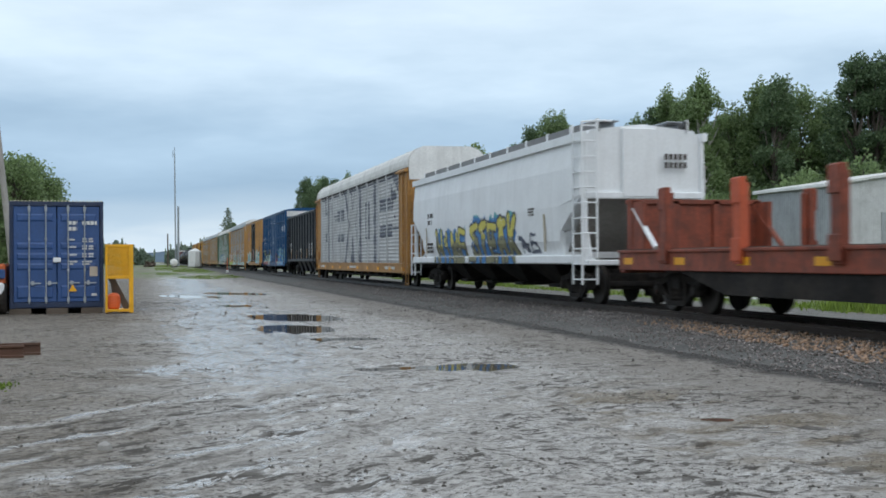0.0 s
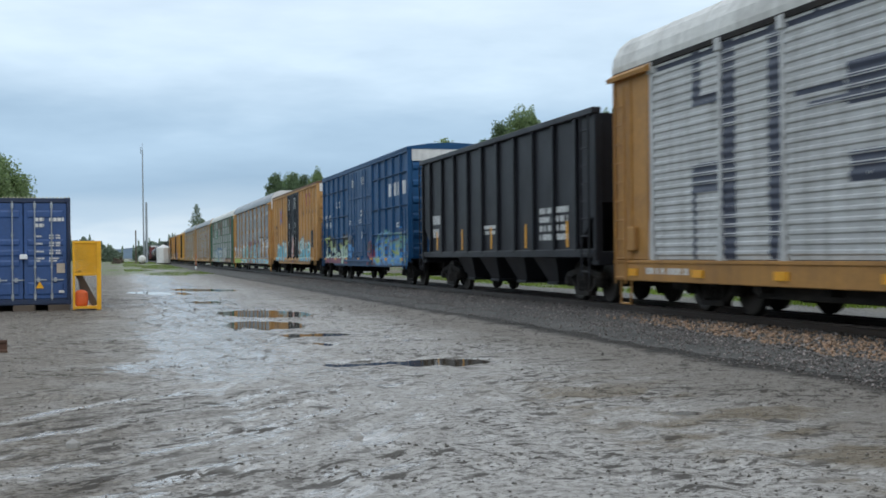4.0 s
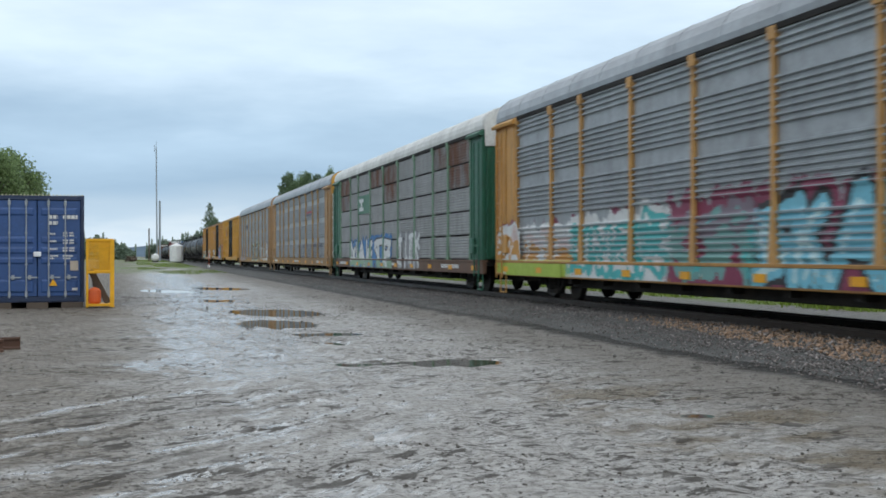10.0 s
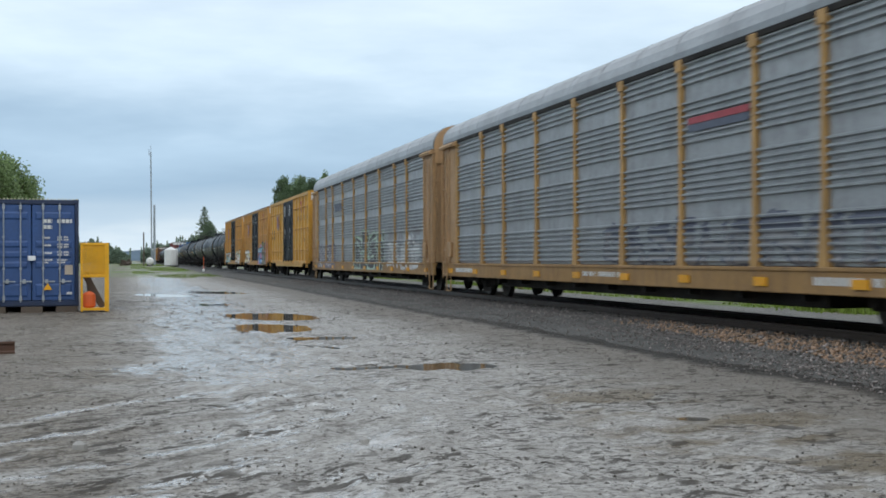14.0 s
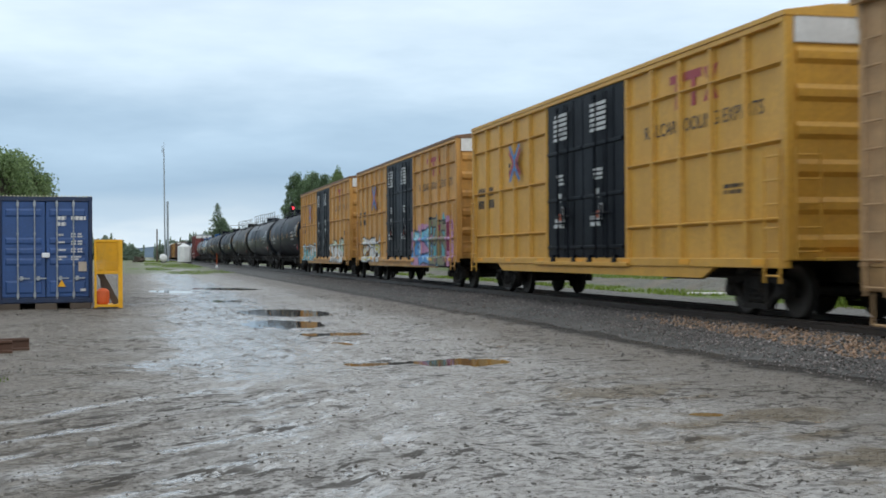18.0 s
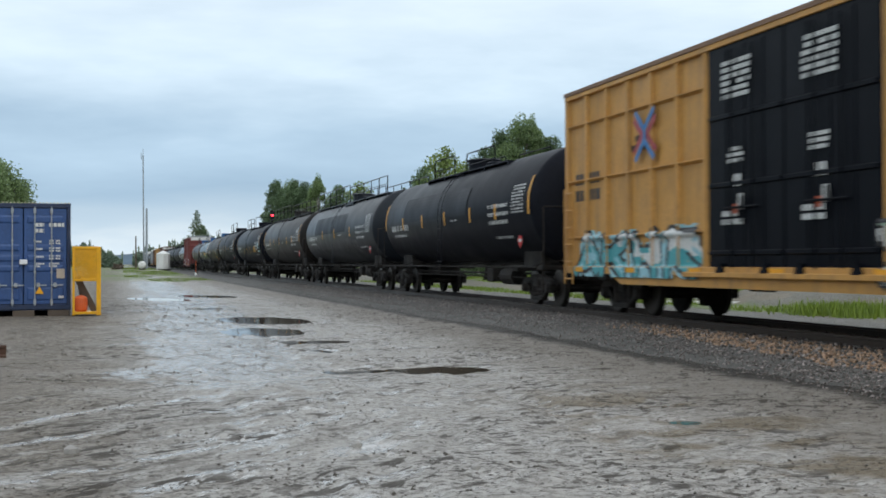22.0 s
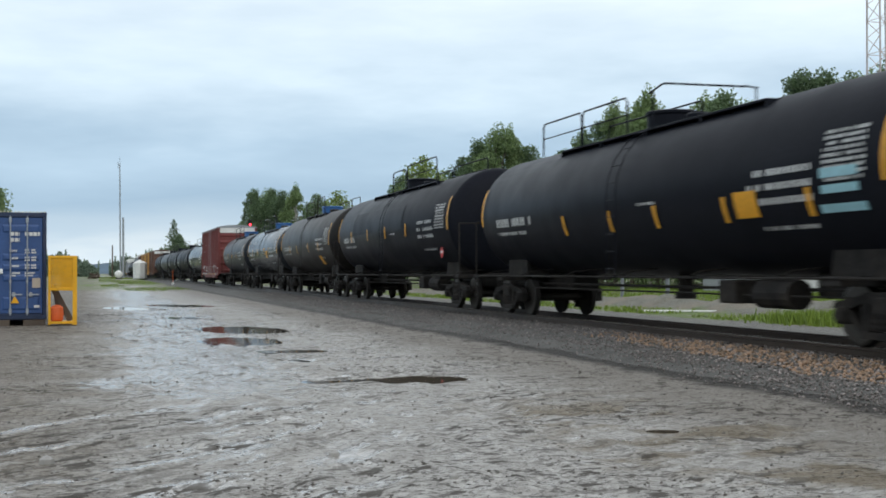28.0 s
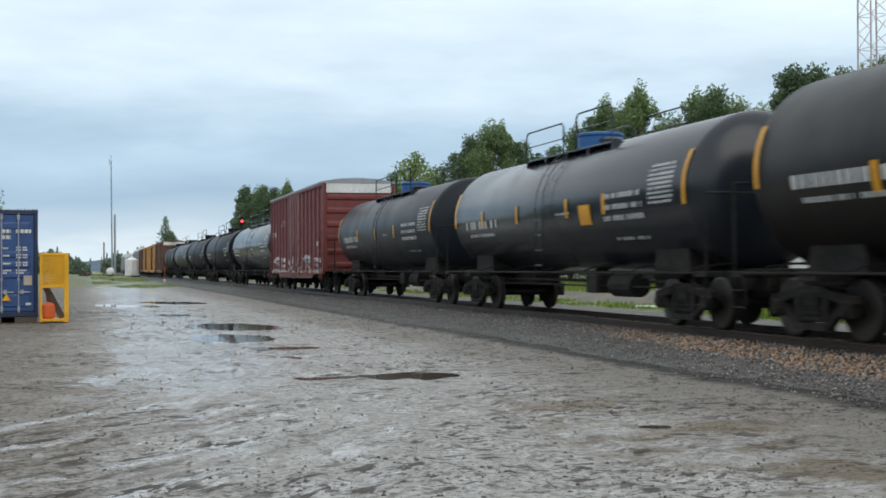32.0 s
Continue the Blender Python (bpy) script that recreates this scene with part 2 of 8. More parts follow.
RUST_ROOF = mat("rusty_roof_edge", (0.20, 0.11, 0.06), 0.65, dirty=0.5, rust=0.4)
STONE = leaf_mat("ballast_stone", (0.118, 0.117, 0.107))
STONE_PALE = leaf_mat("pale_ballast_stone", (0.22, 0.22, 0.205))
STONE_TAN = leaf_mat("tan_ballast_stone", (0.225, 0.165, 0.105))


# ---- geometry ----
class Geo:
    """Collects vertices and faces of one part."""

    def __init__(self):
        self.v, self.f, self.m, self.slot, self.smooth = [], [], [], 0, False

    def add(self, vs, fs):
        k = len(self.v)
        self.v += [tuple(p) for p in vs]
        self.f += [tuple(i + k for i in f) for f in fs]
        self.m += [self.slot] * len(fs)
        return self

    def box(self, x0, x1, y0, y1, z0, z1, c=0.0):
        """A box; c chamfers its edges."""
        x0, x1, y0, y1, z0, z1 = min(x0, x1), max(x0, x1), min(y0, y1), max(y0, y1), min(z0, z1), max(z0, z1)
        if not c:
            return self.add([(x, y, z) for z in (z0, z1) for y in (y0, y1) for x in (x0, x1)],
                            [(0, 2, 3, 1), (4, 5, 7, 6), (0, 1, 5, 4), (2, 6, 7, 3), (0, 4, 6, 2), (1, 3, 7, 5)])
        vs, at = [], {}
        for i, x in enumerate((x0, x1)):
            for j, y in enumerate((y0, y1)):
                for k, z in enumerate((z0, z1)):
                    sx, sy, sz = (1 - 2 * i) * c, (1 - 2 * j) * c, (1 - 2 * k) * c
                    for a, p in enumerate(((x, y + sy, z + sz), (x + sx, y, z + sz), (x + sx, y + sy, z))):
                        at[i, j, k, a] = len(vs)
                        vs.append(p)
        fs = []
        q = ((0, 0), (1, 0), (1, 1), (0, 1))
        for s in (0, 1):
            fs.append([at[s, a, b, 0] for a, b in q])
            fs.append([at[a, s, b, 1] for a, b in q])
            fs.append([at[a, b, s, 2] for a, b in q])
        for a in (0, 1):
            for b in (0, 1):
                fs.append((at[a, b, 0, 0], at[a, b, 1, 0], at[a, b, 1, 1], at[a, b, 0, 1]))
                fs.append((at[a, 0, b, 0], at[a, 1, b, 0], at[a, 1, b, 2], at[a, 0, b, 2]))
                fs.append((at[0, a, b, 1], at[1, a, b, 1], at[1, a, b, 2], at[0, a, b, 2]))
        for i in (0, 1):
            for j in (0, 1):
                for k in (0, 1):
                    fs.append((at[i, j, k, 0], at[i, j, k, 1], at[i, j, k, 2]))
        return self.add(vs, fs)

    def rod(self, p, q, r, n=8, r2=None):
        """A round bar from p to q."""
        p, q = Vector(p), Vector(q)
        d = (q - p).normalized()
        a = d.orthogonal().normalized()
        b = d.cross(a)
        r2 = r if r2 is None else r2
        vs = [p + (a * math.cos(t) + b * math.sin(t)) * r for t in (2 * math.pi * i / n for i in range(n))]
        vs += [q + (a * math.cos(t) + b * math.sin(t)) * r2 for t in (2 * math.pi * i / n for i in range(n))]
        fs = [(i, (i + 1) % n, n + (i + 1) % n, n + i) for i in range(n)] + [tuple(range(n - 1, -1, -1)), tuple(range(n, 2 * n))]
        return self.add(vs, fs)

    def pipe(self, points, r, n=6):
        for p, q in zip(points, points[1:]):
            self.rod(p, q, r, n)
        return self

    def prism(self, outline, y0, y1):
        """An outline of (x, z) points drawn along y."""
        n = len(outline)
        vs = [(x, y0, z) for x, z in outline] + [(x, y1, z) for x, z in outline]
        return self.add(vs, [(i, (i + 1) % n, n + (i + 1) % n, n + i) for i in range(n)] + [tuple(range(n - 1, -1, -1)), tuple(range(n, 2 * n))])

    def slab(self, outline, x0, x1):
        """An outline of (y, z) points drawn along x."""
        n = len(outline)
        vs = [(x0, y, z) for y, z in outline] + [(x1, y, z) for y, z in outline]
        return self.add(vs, [(i, (i + 1) % n, n + (i + 1) % n, n + i) for i in range(n)] + [tuple(range(n - 1, -1, -1)), tuple(range(n, 2 * n))])

    def turn(self, profile, n=32, centre=(0, 0, 0), axis="y"):
        """A surface of revolution of (along, radius) points."""
        cx, cy, cz = centre
        vs = []
        for a, r in profile:
            for i in range(n):
                t = 2 * math.pi * i / n
                u, w = r * math.cos(t), r * math.sin(t)
                vs.append({"y": (cx + u, cy + a, cz + w), "x": (cx + a, cy + u, cz + w), "z": (cx + u, cy + w, cz + a)}[axis])
        fs = []
        for k in range(len(profile) - 1):
            for i in range(n):
                j = (i + 1) % n
                fs.append((k * n + i, k * n + j, (k + 1) * n + j, (k + 1) * n + i))
        fs += [tuple(range(n - 1, -1, -1)), tuple(range((len(profile) - 1) * n, len(profile) * n))]
        return self.add(vs, fs)

    def mesh(self, name, materials):
        me = bpy.data.meshes.new(name)
        me.from_pydata(self.v, [], self.f)
        for m in materials if isinstance(materials, (list, tuple)) else [materials]:
            me.materials.append(m)
        if any(self.m):
            me.polygons.foreach_set("material_index", self.m)
        bm = bmesh.new()
        bm.from_mesh(me)
        bmesh.ops.recalc_face_normals(bm, faces=bm.faces)
        bm.to_mesh(me)
        bm.free()
        if self.smooth:
            me.polygons.foreach_set("use_smooth", [True] * len(me.polygons))
            me.set_sharp_from_angle(angle=radians(40))
        me.update()
        return me


def part(name, geo, material, parent=None, label="", at=None):
    """One mesh object under its thing, or at top level."""
    me = geo if isinstance(geo, bpy.types.Mesh) else geo.mesh(name, material)
    ob = new(name, me)
    if parent:
        ob.parent = parent
    if at:
        ob.location = at
    return tagged(ob, label)


def thing(name, label, category, group="", kind="", at=(0, 0, 0), turn=0.0):
    ob = new(name)
    ob.empty_display_size = 0.3
    ob.location, ob.rotation_euler = at, (0, 0, radians(turn))
    return tagged(ob, label, category, group, kind)


def fast_mesh(name, verts, faces, materials, index=None, smooth=False):
    """A mesh from arrays of corners and quads (or triangles)."""
    verts, faces = np.asarray(verts, dtype=np.float32), np.asarray(faces, dtype=np.int32)
    me = bpy.data.meshes.new(name)
    k = faces.shape[1]
    me.vertices.add(len(verts))
    me.vertices.foreach_set("co", verts.ravel())
    me.loops.add(faces.size)
    me.loops.foreach_set("vertex_index", faces.ravel())
    me.polygons.add(len(faces))
    me.polygons.foreach_set("loop_start", np.arange(0, faces.size, k, dtype=np.int32))
    me.polygons.foreach_set("loop_total", np.full(len(faces), k, dtype=np.int32))
    for m in materials if isinstance(materials, (list, tuple)) else [materials]:
        me.materials.append(m)
    if index is not None:
        me.polygons.foreach_set("material_index", np.asarray(index, dtype=np.int32))
    if smooth:
        me.polygons.foreach_set("use_smooth", np.ones(len(faces), dtype=bool))
    me.update(calc_edges=True)
    me.validate()
    return me


def value_noise(x, y, seed=0):
    """Smooth noise from 0 to 1 on arrays of places."""
    xi, yi = np.floor(x).astype(np.int64), np.floor(y).astype(np.int64)
    fx, fy = x - xi, y - yi
    fx, fy = fx * fx * (3 - 2 * fx), fy * fy * (3 - 2 * fy)

    def h(a, b):
        n = (a * 374761393 + b * 668265263 + seed * 144664151) & 0xFFFFFFFF
        n = ((n ^ (n >> 13)) * 1274126177) & 0xFFFFFFFF
        return ((n ^ (n >> 16)) & 0xFFFF) / 65535.0

    a, b, c, d = h(xi, yi), h(xi + 1, yi), h(xi, yi + 1), h(xi + 1, yi + 1)
    return (a * (1 - fx) + b * fx) * (1 - fy) + (c * (1 - fx) + d * fx) * fy


def fbm(x, y, octaves=4, seed=0):
    total, k = 0, 0.5
    for i in range(octaves):
        total = total + k * (value_noise(x * 2 ** i, y * 2 ** i, seed + i) - 0.5)
        k *= 0.5
    return total


# ---- the setting: yard, track, verge ----
# middle, half lengths, turn in degrees, depth
PUDDLES = ((3.55, 31.2, 1.0, 1.9, 10, 0.060), (2.95, 26.1, 0.72, 1.5, 6, 0.050), (3.02, 16.2, 0.42, 0.50, -60, 0.052), (4.22, 16.05, 0.58, 0.60, -80, 0.056),
           (1.5, 51.0, 0.9, 2.6, 20, 0.055), (3.5, 54.6, 1.1, 2.6, 20, 0.05), (4.87, 10.1, 0.15, 0.14, 30, 0.030),
           (3.5, 22.4, 0.62, 0.42, -8, 0.034), (2.6, 39.6, 0.5, 1.0, 5, 0.034), (3.15, 20.0, 0.26, 0.28, 10, 0.03))


def yard_height(x, y):
    """Mud with ruts and hollows; lifts gently under the far verge."""
    bent = x + 0.012 * (y - 24) * np.abs(y - 24) * (y < 24) * (y > 0)
    z = 0.055 * fbm(x / 3.1, y / 4.3, 4, 3) + 0.012 * fbm(x / 0.40, y / 0.45, 4, 11) + 0.018 * fbm(bent / 0.28, y / 1.7, 3, 15) + 0.038 * fbm((x + y) / 2.8, (y - 1.04 * x) / 0.36, 3, 16) * np.clip((15 - y) / 5, 0, 1) * np.clip((3.2 - x) / 1.5, 0, 1)
    # trodden clods and torn edges in patches
    churn = np.clip(fbm(x / 0.9, y / 0.8, 3, 91) * 6, 0, 1)
    z = z + 0.022 * churn * np.clip((fbm(x / 0.21, y / 0.2, 2, 93) - 0.06) * 9, 0, 1) * (x < 7.2)
    z = np.where(y > 45, z * 0.6, z)
    for k, (bend, gap, deep) in enumerate(((0.045, 1.9, 0.022), (0.10, 1.7, 0.020), (-0.05, 2.0, 0.016), (0.20, 1.8, 0.016))):
        lane = x - (0.6 + 0.9 * k - bend * (y - 20)) - 0.25 * fbm(y / 6, y * 0 + k, 2, 40 + k)
        for off in (0, gap):
            z = z - deep * np.exp(-((lane - off) / 0.16) ** 2) * (0.6 + fbm(x / 1.1, y / 1.7, 2, 60 + k)) * 1.2
            z = z + 0.5 * deep * np.exp(-((np.abs(lane - off) - 0.27) / 0.09) ** 2)
    for cx, cy, rx, ry, turn, deep in PUDDLES:
        c, s = math.cos(radians(turn)), math.sin(radians(turn))
        u, v = ((x - cx) * c + (y - cy) * s) / rx, (-(x - cx) * s + (y - cy) * c) / ry
        q = u * u + v * v
        z = z * (1 - 0.72 * np.exp(-(q / 1.8) ** 2)) - 1.3 * deep * np.exp(-q ** 1.5 * 0.7)
    far = np.clip((np.abs(x - 3) - 14) / 30, 0, 1) + np.clip((y - 70) / 100, 0, 1) * 0.5
    z = z + 0.30 * np.clip(far, 0, 1) * (fbm(x / 15, y / 22, 3, 7) + 0.1)
    z = np.where(x > 7.3, np.minimum(z, 0.02), z)
    z = z + 0.45 * np.clip((x - 19) / 8, 0, 1) * np.clip((y - 10) / 20, 0, 1) * (0.7 + fbm(x / 4, y / 6, 3, 21))
    z = z + 0.55 * np.exp(-((x - 21.2) / 1.1) ** 2) * np.clip((y - 22) / 4, 0, 1) * np.clip((52 - y) / 8, 0, 1) * (0.75 + 1.6 * fbm(x / 1.3, y / 2.1, 4, 23))
    z = z + 0.28 * np.clip((y - 150) / 60, 0, 1) * np.clip((9.0 - x) / 2.5, 0, 1) * np.clip((400 - y) / 100, 0, 1)
    return z


def spread(lo, hi, step, grow, end):
    a, d = [hi], step
    while a[-1] < end:
        d *= grow
        a.append(a[-1] + d)
    return a


def make_ground():
    xs = np.arange(-6.0, 8.6, 0.06)
    right = spread(0, xs[-1], 0.06, 1.10, 2600)[1:]
    left = [-6.0 - (v - xs[-1]) for v in right]
    xs = np.concatenate([left[::-1], xs, right])
    ys, y = [], 5.0
    while y < 3200:
        ys.append(y)
        y += 0.06 + 0.0065 * max(0, y - 7)
    ys = np.concatenate([[-900, -300, -100, -40, -15, -6, -2, 0, 1.5, 3, 4], ys])
    gx, gy = np.meshgrid(xs, ys)
    gz = yard_height(gx, gy)
    n, m = gx.shape
    verts = np.stack([gx, gy, gz], -1).reshape(-1, 3)
    i = np.arange(n * m).reshape(n, m)
    faces = np.stack([i[:-1, :-1], i[:-1, 1:], i[1:, 1:], i[1:, :-1]], -1).reshape(-1, 4)
    ob = new("ground", fast_mesh("ground", verts, faces, ground_material(), smooth=True))
    return tagged(ob, "rutted wet grey mud yard with gravel and grass verges", "ground", kind="structure")


def ground_material():
    m = bpy.data.materials.new("wet_mud")
    m.use_nodes = True
    n, l = m.node_tree.nodes, m.node_tree.links
    b = n["Principled BSDF"]
    co = n.new("ShaderNodeTexCoord")
    xyz = n.new("ShaderNodeSeparateXYZ")
    l.new(co.outputs["Object"], xyz.inputs[0])

    def noise_at(scale, detail=5.0, stretch=(1, 1, 1), turn=0.0, rough=0.55):
        mp = n.new("ShaderNodeMapping")
        mp.vector_type = "TEXTURE"
        mp.inputs["Scale"].default_value = tuple(1 / v for v in stretch)
        mp.inputs["Rotation"].default_value = (0, 0, radians(turn))
        l.new(co.outputs["Object"], mp.inputs["Vector"])
        t = n.new("ShaderNodeTexNoise")
        t.inputs["Scale"].default_value, t.inputs["Detail"].default_value, t.inputs["Roughness"].default_value = scale, detail, rough
        l.new(mp.outputs[0], t.inputs["Vector"])
        return t.outputs["Fac"]

    def calc(op, a, c=None, d=None, clamp=False):
        x = n.new("ShaderNodeMath")
        x.operation, x.use_clamp = op, clamp
        for i, v in enumerate((a, c, d)):
            if v is None:
                continue
            if isinstance(v, (int, float)):
                x.inputs[i].default_value = v
            else:
                l.new(v, x.inputs[i])
        return x.outputs[0]

    def span(v, lo, hi, a=0.0, c=1.0):
        r = n.new("ShaderNodeMapRange")
        r.interpolation_type = "SMOOTHSTEP"
        for k, w in (("From Min", lo), ("From Max", hi), ("To Min", a), ("To Max", c)):
            r.inputs[k].default_value = w
        l.new(v, r.inputs["Value"])
        return r.outputs["Result"]

    def mix(a, c, fac):
        x = n.new("ShaderNodeMix")
        x.data_type = "RGBA"
        for s, v in (("A", a), ("B", c)):
            if isinstance(v, tuple):
                x.inputs[s].default_value = (*v, 1)
            else:
                l.new(v, x.inputs[s])
        l.new(fac, x.inputs["Factor"])
        return x.outputs["Result"]

    x, y = xyz.outputs["X"], xyz.outputs["Y"]
    grit, lump, patch, broad = noise_at(55, 6, rough=0.7), noise_at(11, 6, rough=0.65), noise_at(1.1, 5), noise_at(0.28, 4)
    # the near side is drawn out along the tyre tracks, the rest across the yard
    near = calc("MULTIPLY", span(calc("ADD", x, calc("MULTIPLY", patch, 1.5)), 2.2, 4.2, 1.0, 0.0), span(y, 13.0, 16.0, 1.0, 0.0))

    def drawn(scale, detail, stretch, rough):
        a, c = noise_at(scale, detail, (stretch * 0.5, 1, 1), 46, rough), noise_at(scale, detail, (stretch, 1, 1), -14, rough)
        return calc("ADD", calc("MULTIPLY", a, near), calc("MULTIPLY", c, calc("SUBTRACT", 1.0, near)))

    churn = drawn(3.8, 7, 0.7, 0.74)
    # clods: hand-sized torn lumps in clusters, and crumbs
    torn = drawn(5.2, 4, 0.7, 0.62)
    fleck = noise_at(12.0, 4, (0.75, 1.0, 1), 6, 0.64)
    crumb = noise_at(27, 3, (0.8, 1.0, 1), -8, 0.6)
    cluster = span(noise_at(0.75, 5, (0.7, 1, 1), 30, 0.62), 0.42, 0.58, 0.22, 1.0)
    clods = calc("MULTIPLY", calc("MAXIMUM", span(torn, 0.550, 0.590), calc("MULTIPLY", span(fleck, 0.570, 0.61), 0.9)), cluster)
    clods = calc("MAXIMUM", clods, calc("MULTIPLY", span(crumb, 0.585, 0.625), 0.85))
    # tyre tracks that swing off the trail across the near yard
    cut = calc("ADD", calc("SUBTRACT", y, calc("MULTIPLY", x, 1.04)), calc("MULTIPLY", calc("SUBTRACT", noise_at(0.6, 5), 0.5), 1.7))

    def lanes(stops):
        total = None
        for at, wide in stops:
            one = span(calc("ABSOLUTE", calc("SUBTRACT", cut, at)), 0.3 * wide, wide, 1.0, 0.0)
            total = one if total is None else calc("MAXIMUM", total, one)
        return calc("MULTIPLY", total, near)

    tracks = lanes(((11.0, 0.26), (9.15, 0.55), (10.15, 0.2), (7.6, 0.55), (12.6, 0.25), (6.1, 0.4)))
    tracks = calc("MULTIPLY", tracks, span(noise_at(1.0, 5, (0.6, 1, 1), 30, 0.65), 0.40, 0.58, 0.05, 0.9))
    ridges = calc("MULTIPLY", lanes(((11.7, 0.45), (10.55, 0.3), (8.4, 0.35), (6.8, 0.3))), span(churn, 0.46, 0.58, 0.0, 0.9))
    # pale, wet and driven smooth to one side of an uneven edge; brown and lumpy on the other
    edge_of = calc("ADD", x, calc("ADD", calc("MULTIPLY", calc("SUBTRACT", patch, 0.5), 2.6), calc("MULTIPLY", calc("SUBTRACT", broad, 0.5), 2.0)))
    slick = span(edge_of, -1.1, 1.2)
    slick = calc("MAXIMUM", slick, tracks)
    brown = mix((0.118, 0.098, 0.075), (0.235, 0.206, 0.168), span(lump, 0.36, 0.62))
    # pale tone paints the wet film's sky sheen into the base colour
    pale = mix((0.285, 0.268, 0.245), (0.445, 0.426, 0.398), span(lump, 0.36, 0.62))
    col = mix(brown, pale, slick)
    col = mix(col, (0.098, 0.082, 0.064), calc("MULTIPLY", ridges, 0.55))
    col = mix(col, (0.12, 0.10, 0.078), calc("MULTIPLY", span(churn, 0.55, 0.64), 0.42))
    col = mix(col, (0.40, 0.385, 0.36), calc("MULTIPLY", span(churn, 0.45, 0.38), 0.4))
    # damper brown ground towards the ballast, olive silt where water stood
    col = mix(col, (0.185, 0.163, 0.136), calc("MULTIPLY", span(edge_of, 4.6, 6.4), 0.75))
    silt = calc("MULTIPLY", calc("MULTIPLY", span(edge_of, 3.3, 4.3), span(edge_of, 6.2, 5.4)), span(y, 15, 11))
    col = mix(col, (0.155, 0.118, 0.068), calc("MULTIPLY", silt, span(noise_at(1.3, 5, (0.6, 1, 1), 20), 0.47, 0.58, 0.0, 0.8)))
    col = mix(col, (0.46, 0.45, 0.43), span(noise_at(46, 3), 0.67, 0.74, 0, 0.6))
    col = mix(col, (0.042, 0.035, 0.028), calc("MULTIPLY", clods, 0.86))
    # damp black fines at the foot of the ballast
    toe = calc("ADD", x, calc("MULTIPLY", calc("SUBTRACT", noise_at(0.9, 5), 0.5), 0.9))
    toe_mask = calc("MULTIPLY", span(toe, 7.2, 7.6), span(x, 12.6, 13.4, 1.0, 0.0))
    col = mix(col, (0.036, 0.033, 0.030), calc("MULTIPLY", toe_mask, 0.93))
    # pale gravel service road beyond the track
    col = mix(col, (0.15, 0.143, 0.13), calc("MULTIPLY", span(x, 13.2, 13.7), span(lump, 0.2, 0.6, 0.75, 1.0)))
    # soil and grass
    edge = calc("ADD", x, calc("MULTIPLY", calc("SUBTRACT", noise_at(0.22, 4), 0.5), 3.0))
    right_grass = span(edge, 16.9, 17.5)
    far_grass = calc("MULTIPLY", calc("MULTIPLY", span(y, 85, 130), span(x, 7.4, 8.6, 1.0, 0.0)), span(noise_at(0.09, 4), 0.40, 0.50))
    left_grass = span(calc("ADD", x, calc("MULTIPLY", patch, 3.0)), -7.0, -9.0)
    green = calc("MAXIMUM", calc("MAXIMUM", right_grass, far_grass), left_grass)
    grass_col = mix((0.075, 0.125, 0.022), (0.135, 0.195, 0.035), span(noise_at(2.4, 6), 0.35, 0.65))
    soil = calc("MULTIPLY", span(edge, 19.0, 19.8), span(edge, 23.5, 22.6))
    soil = calc("MAXIMUM", soil, calc("MULTIPLY", span(x, 15.0, 16.0), span(y, 27.5, 26.0)))
    grass_col = mix(grass_col, mix((0.105, 0.092, 0.078), (0.20, 0.185, 0.165), span(lump, 0.35, 0.62)), calc("MULTIPLY", soil, 0.9))
    grass_col = mix(grass_col, (0.19, 0.165, 0.125), span(noise_at(0.45, 5), 0.46, 0.58))
    col = mix(col, grass_col, green)
    l.new(col, b.inputs["Base Color"])
    # wet film: standing in the low places, along a broad trail down the yard, and in streaks
    z = xyz.outputs["Z"]
    trail = calc("SUBTRACT", x, calc("MULTIPLY_ADD", calc("MINIMUM", y, 40.0), 0.032, 0.95))
    trail = calc("ABSOLUTE", calc("ADD", trail, calc("MULTIPLY", calc("SUBTRACT", noise_at(0.8, 5, (1, 0.35, 1), 0, 0.65), 0.5), 3.4)))
    trail = calc("MULTIPLY", span(trail, 0.4, 1.9, 1.0, 0.0), span(y, 12, 17))
    # a tongue of water lying across the brown side
    tongue = calc("ABSOLUTE", calc("ADD", calc("SUBTRACT", y, calc("MULTIPLY_ADD", x, 0.75, 16.55)), calc("MULTIPLY", calc("SUBTRACT", patch, 0.5), 2.0)))
    tongue = calc("MULTIPLY", span(tongue, 0.25, 0.8, 1.0, 0.0), calc("MULTIPLY", span(x, -0.5, 0.1), span(x, 1.6, 2.4, 1.0, 0.0)))
    film = drawn(3.4, 7, 0.55, 0.72)
    fine_film = drawn(9.0, 6, 0.6, 0.7)
    zone = calc("ADD", calc("MULTIPLY", trail, 0.25), calc("MULTIPLY", tongue, 0.34))
    zone = calc("ADD", zone, calc("MULTIPLY", tracks, 0.20))
    zone = calc("SUBTRACT", zone, calc("MULTIPLY", ridges, 0.10))
    zone = calc("ADD", zone, calc("MULTIPLY_ADD", slick, 0.15, -0.08))
    zone = calc("SUBTRACT", zone, calc("MULTIPLY", z, 2.2))
    level = calc("ADD", calc("ADD", calc("MULTIPLY_ADD", film, 1.2, -0.35), calc("MULTIPLY_ADD", fine_film, 0.6, -0.15)), zone)
    wet = calc("MULTIPLY", span(level, 0.50, 0.63), calc("MULTIPLY_ADD", clods, -1.0, 1.0))
    wet = calc("MULTIPLY", wet, calc("SUBTRACT", 1.0, green))
    wet = calc("MULTIPLY", wet, span(x, 5.2, 7.0, 1.0, 0.10))
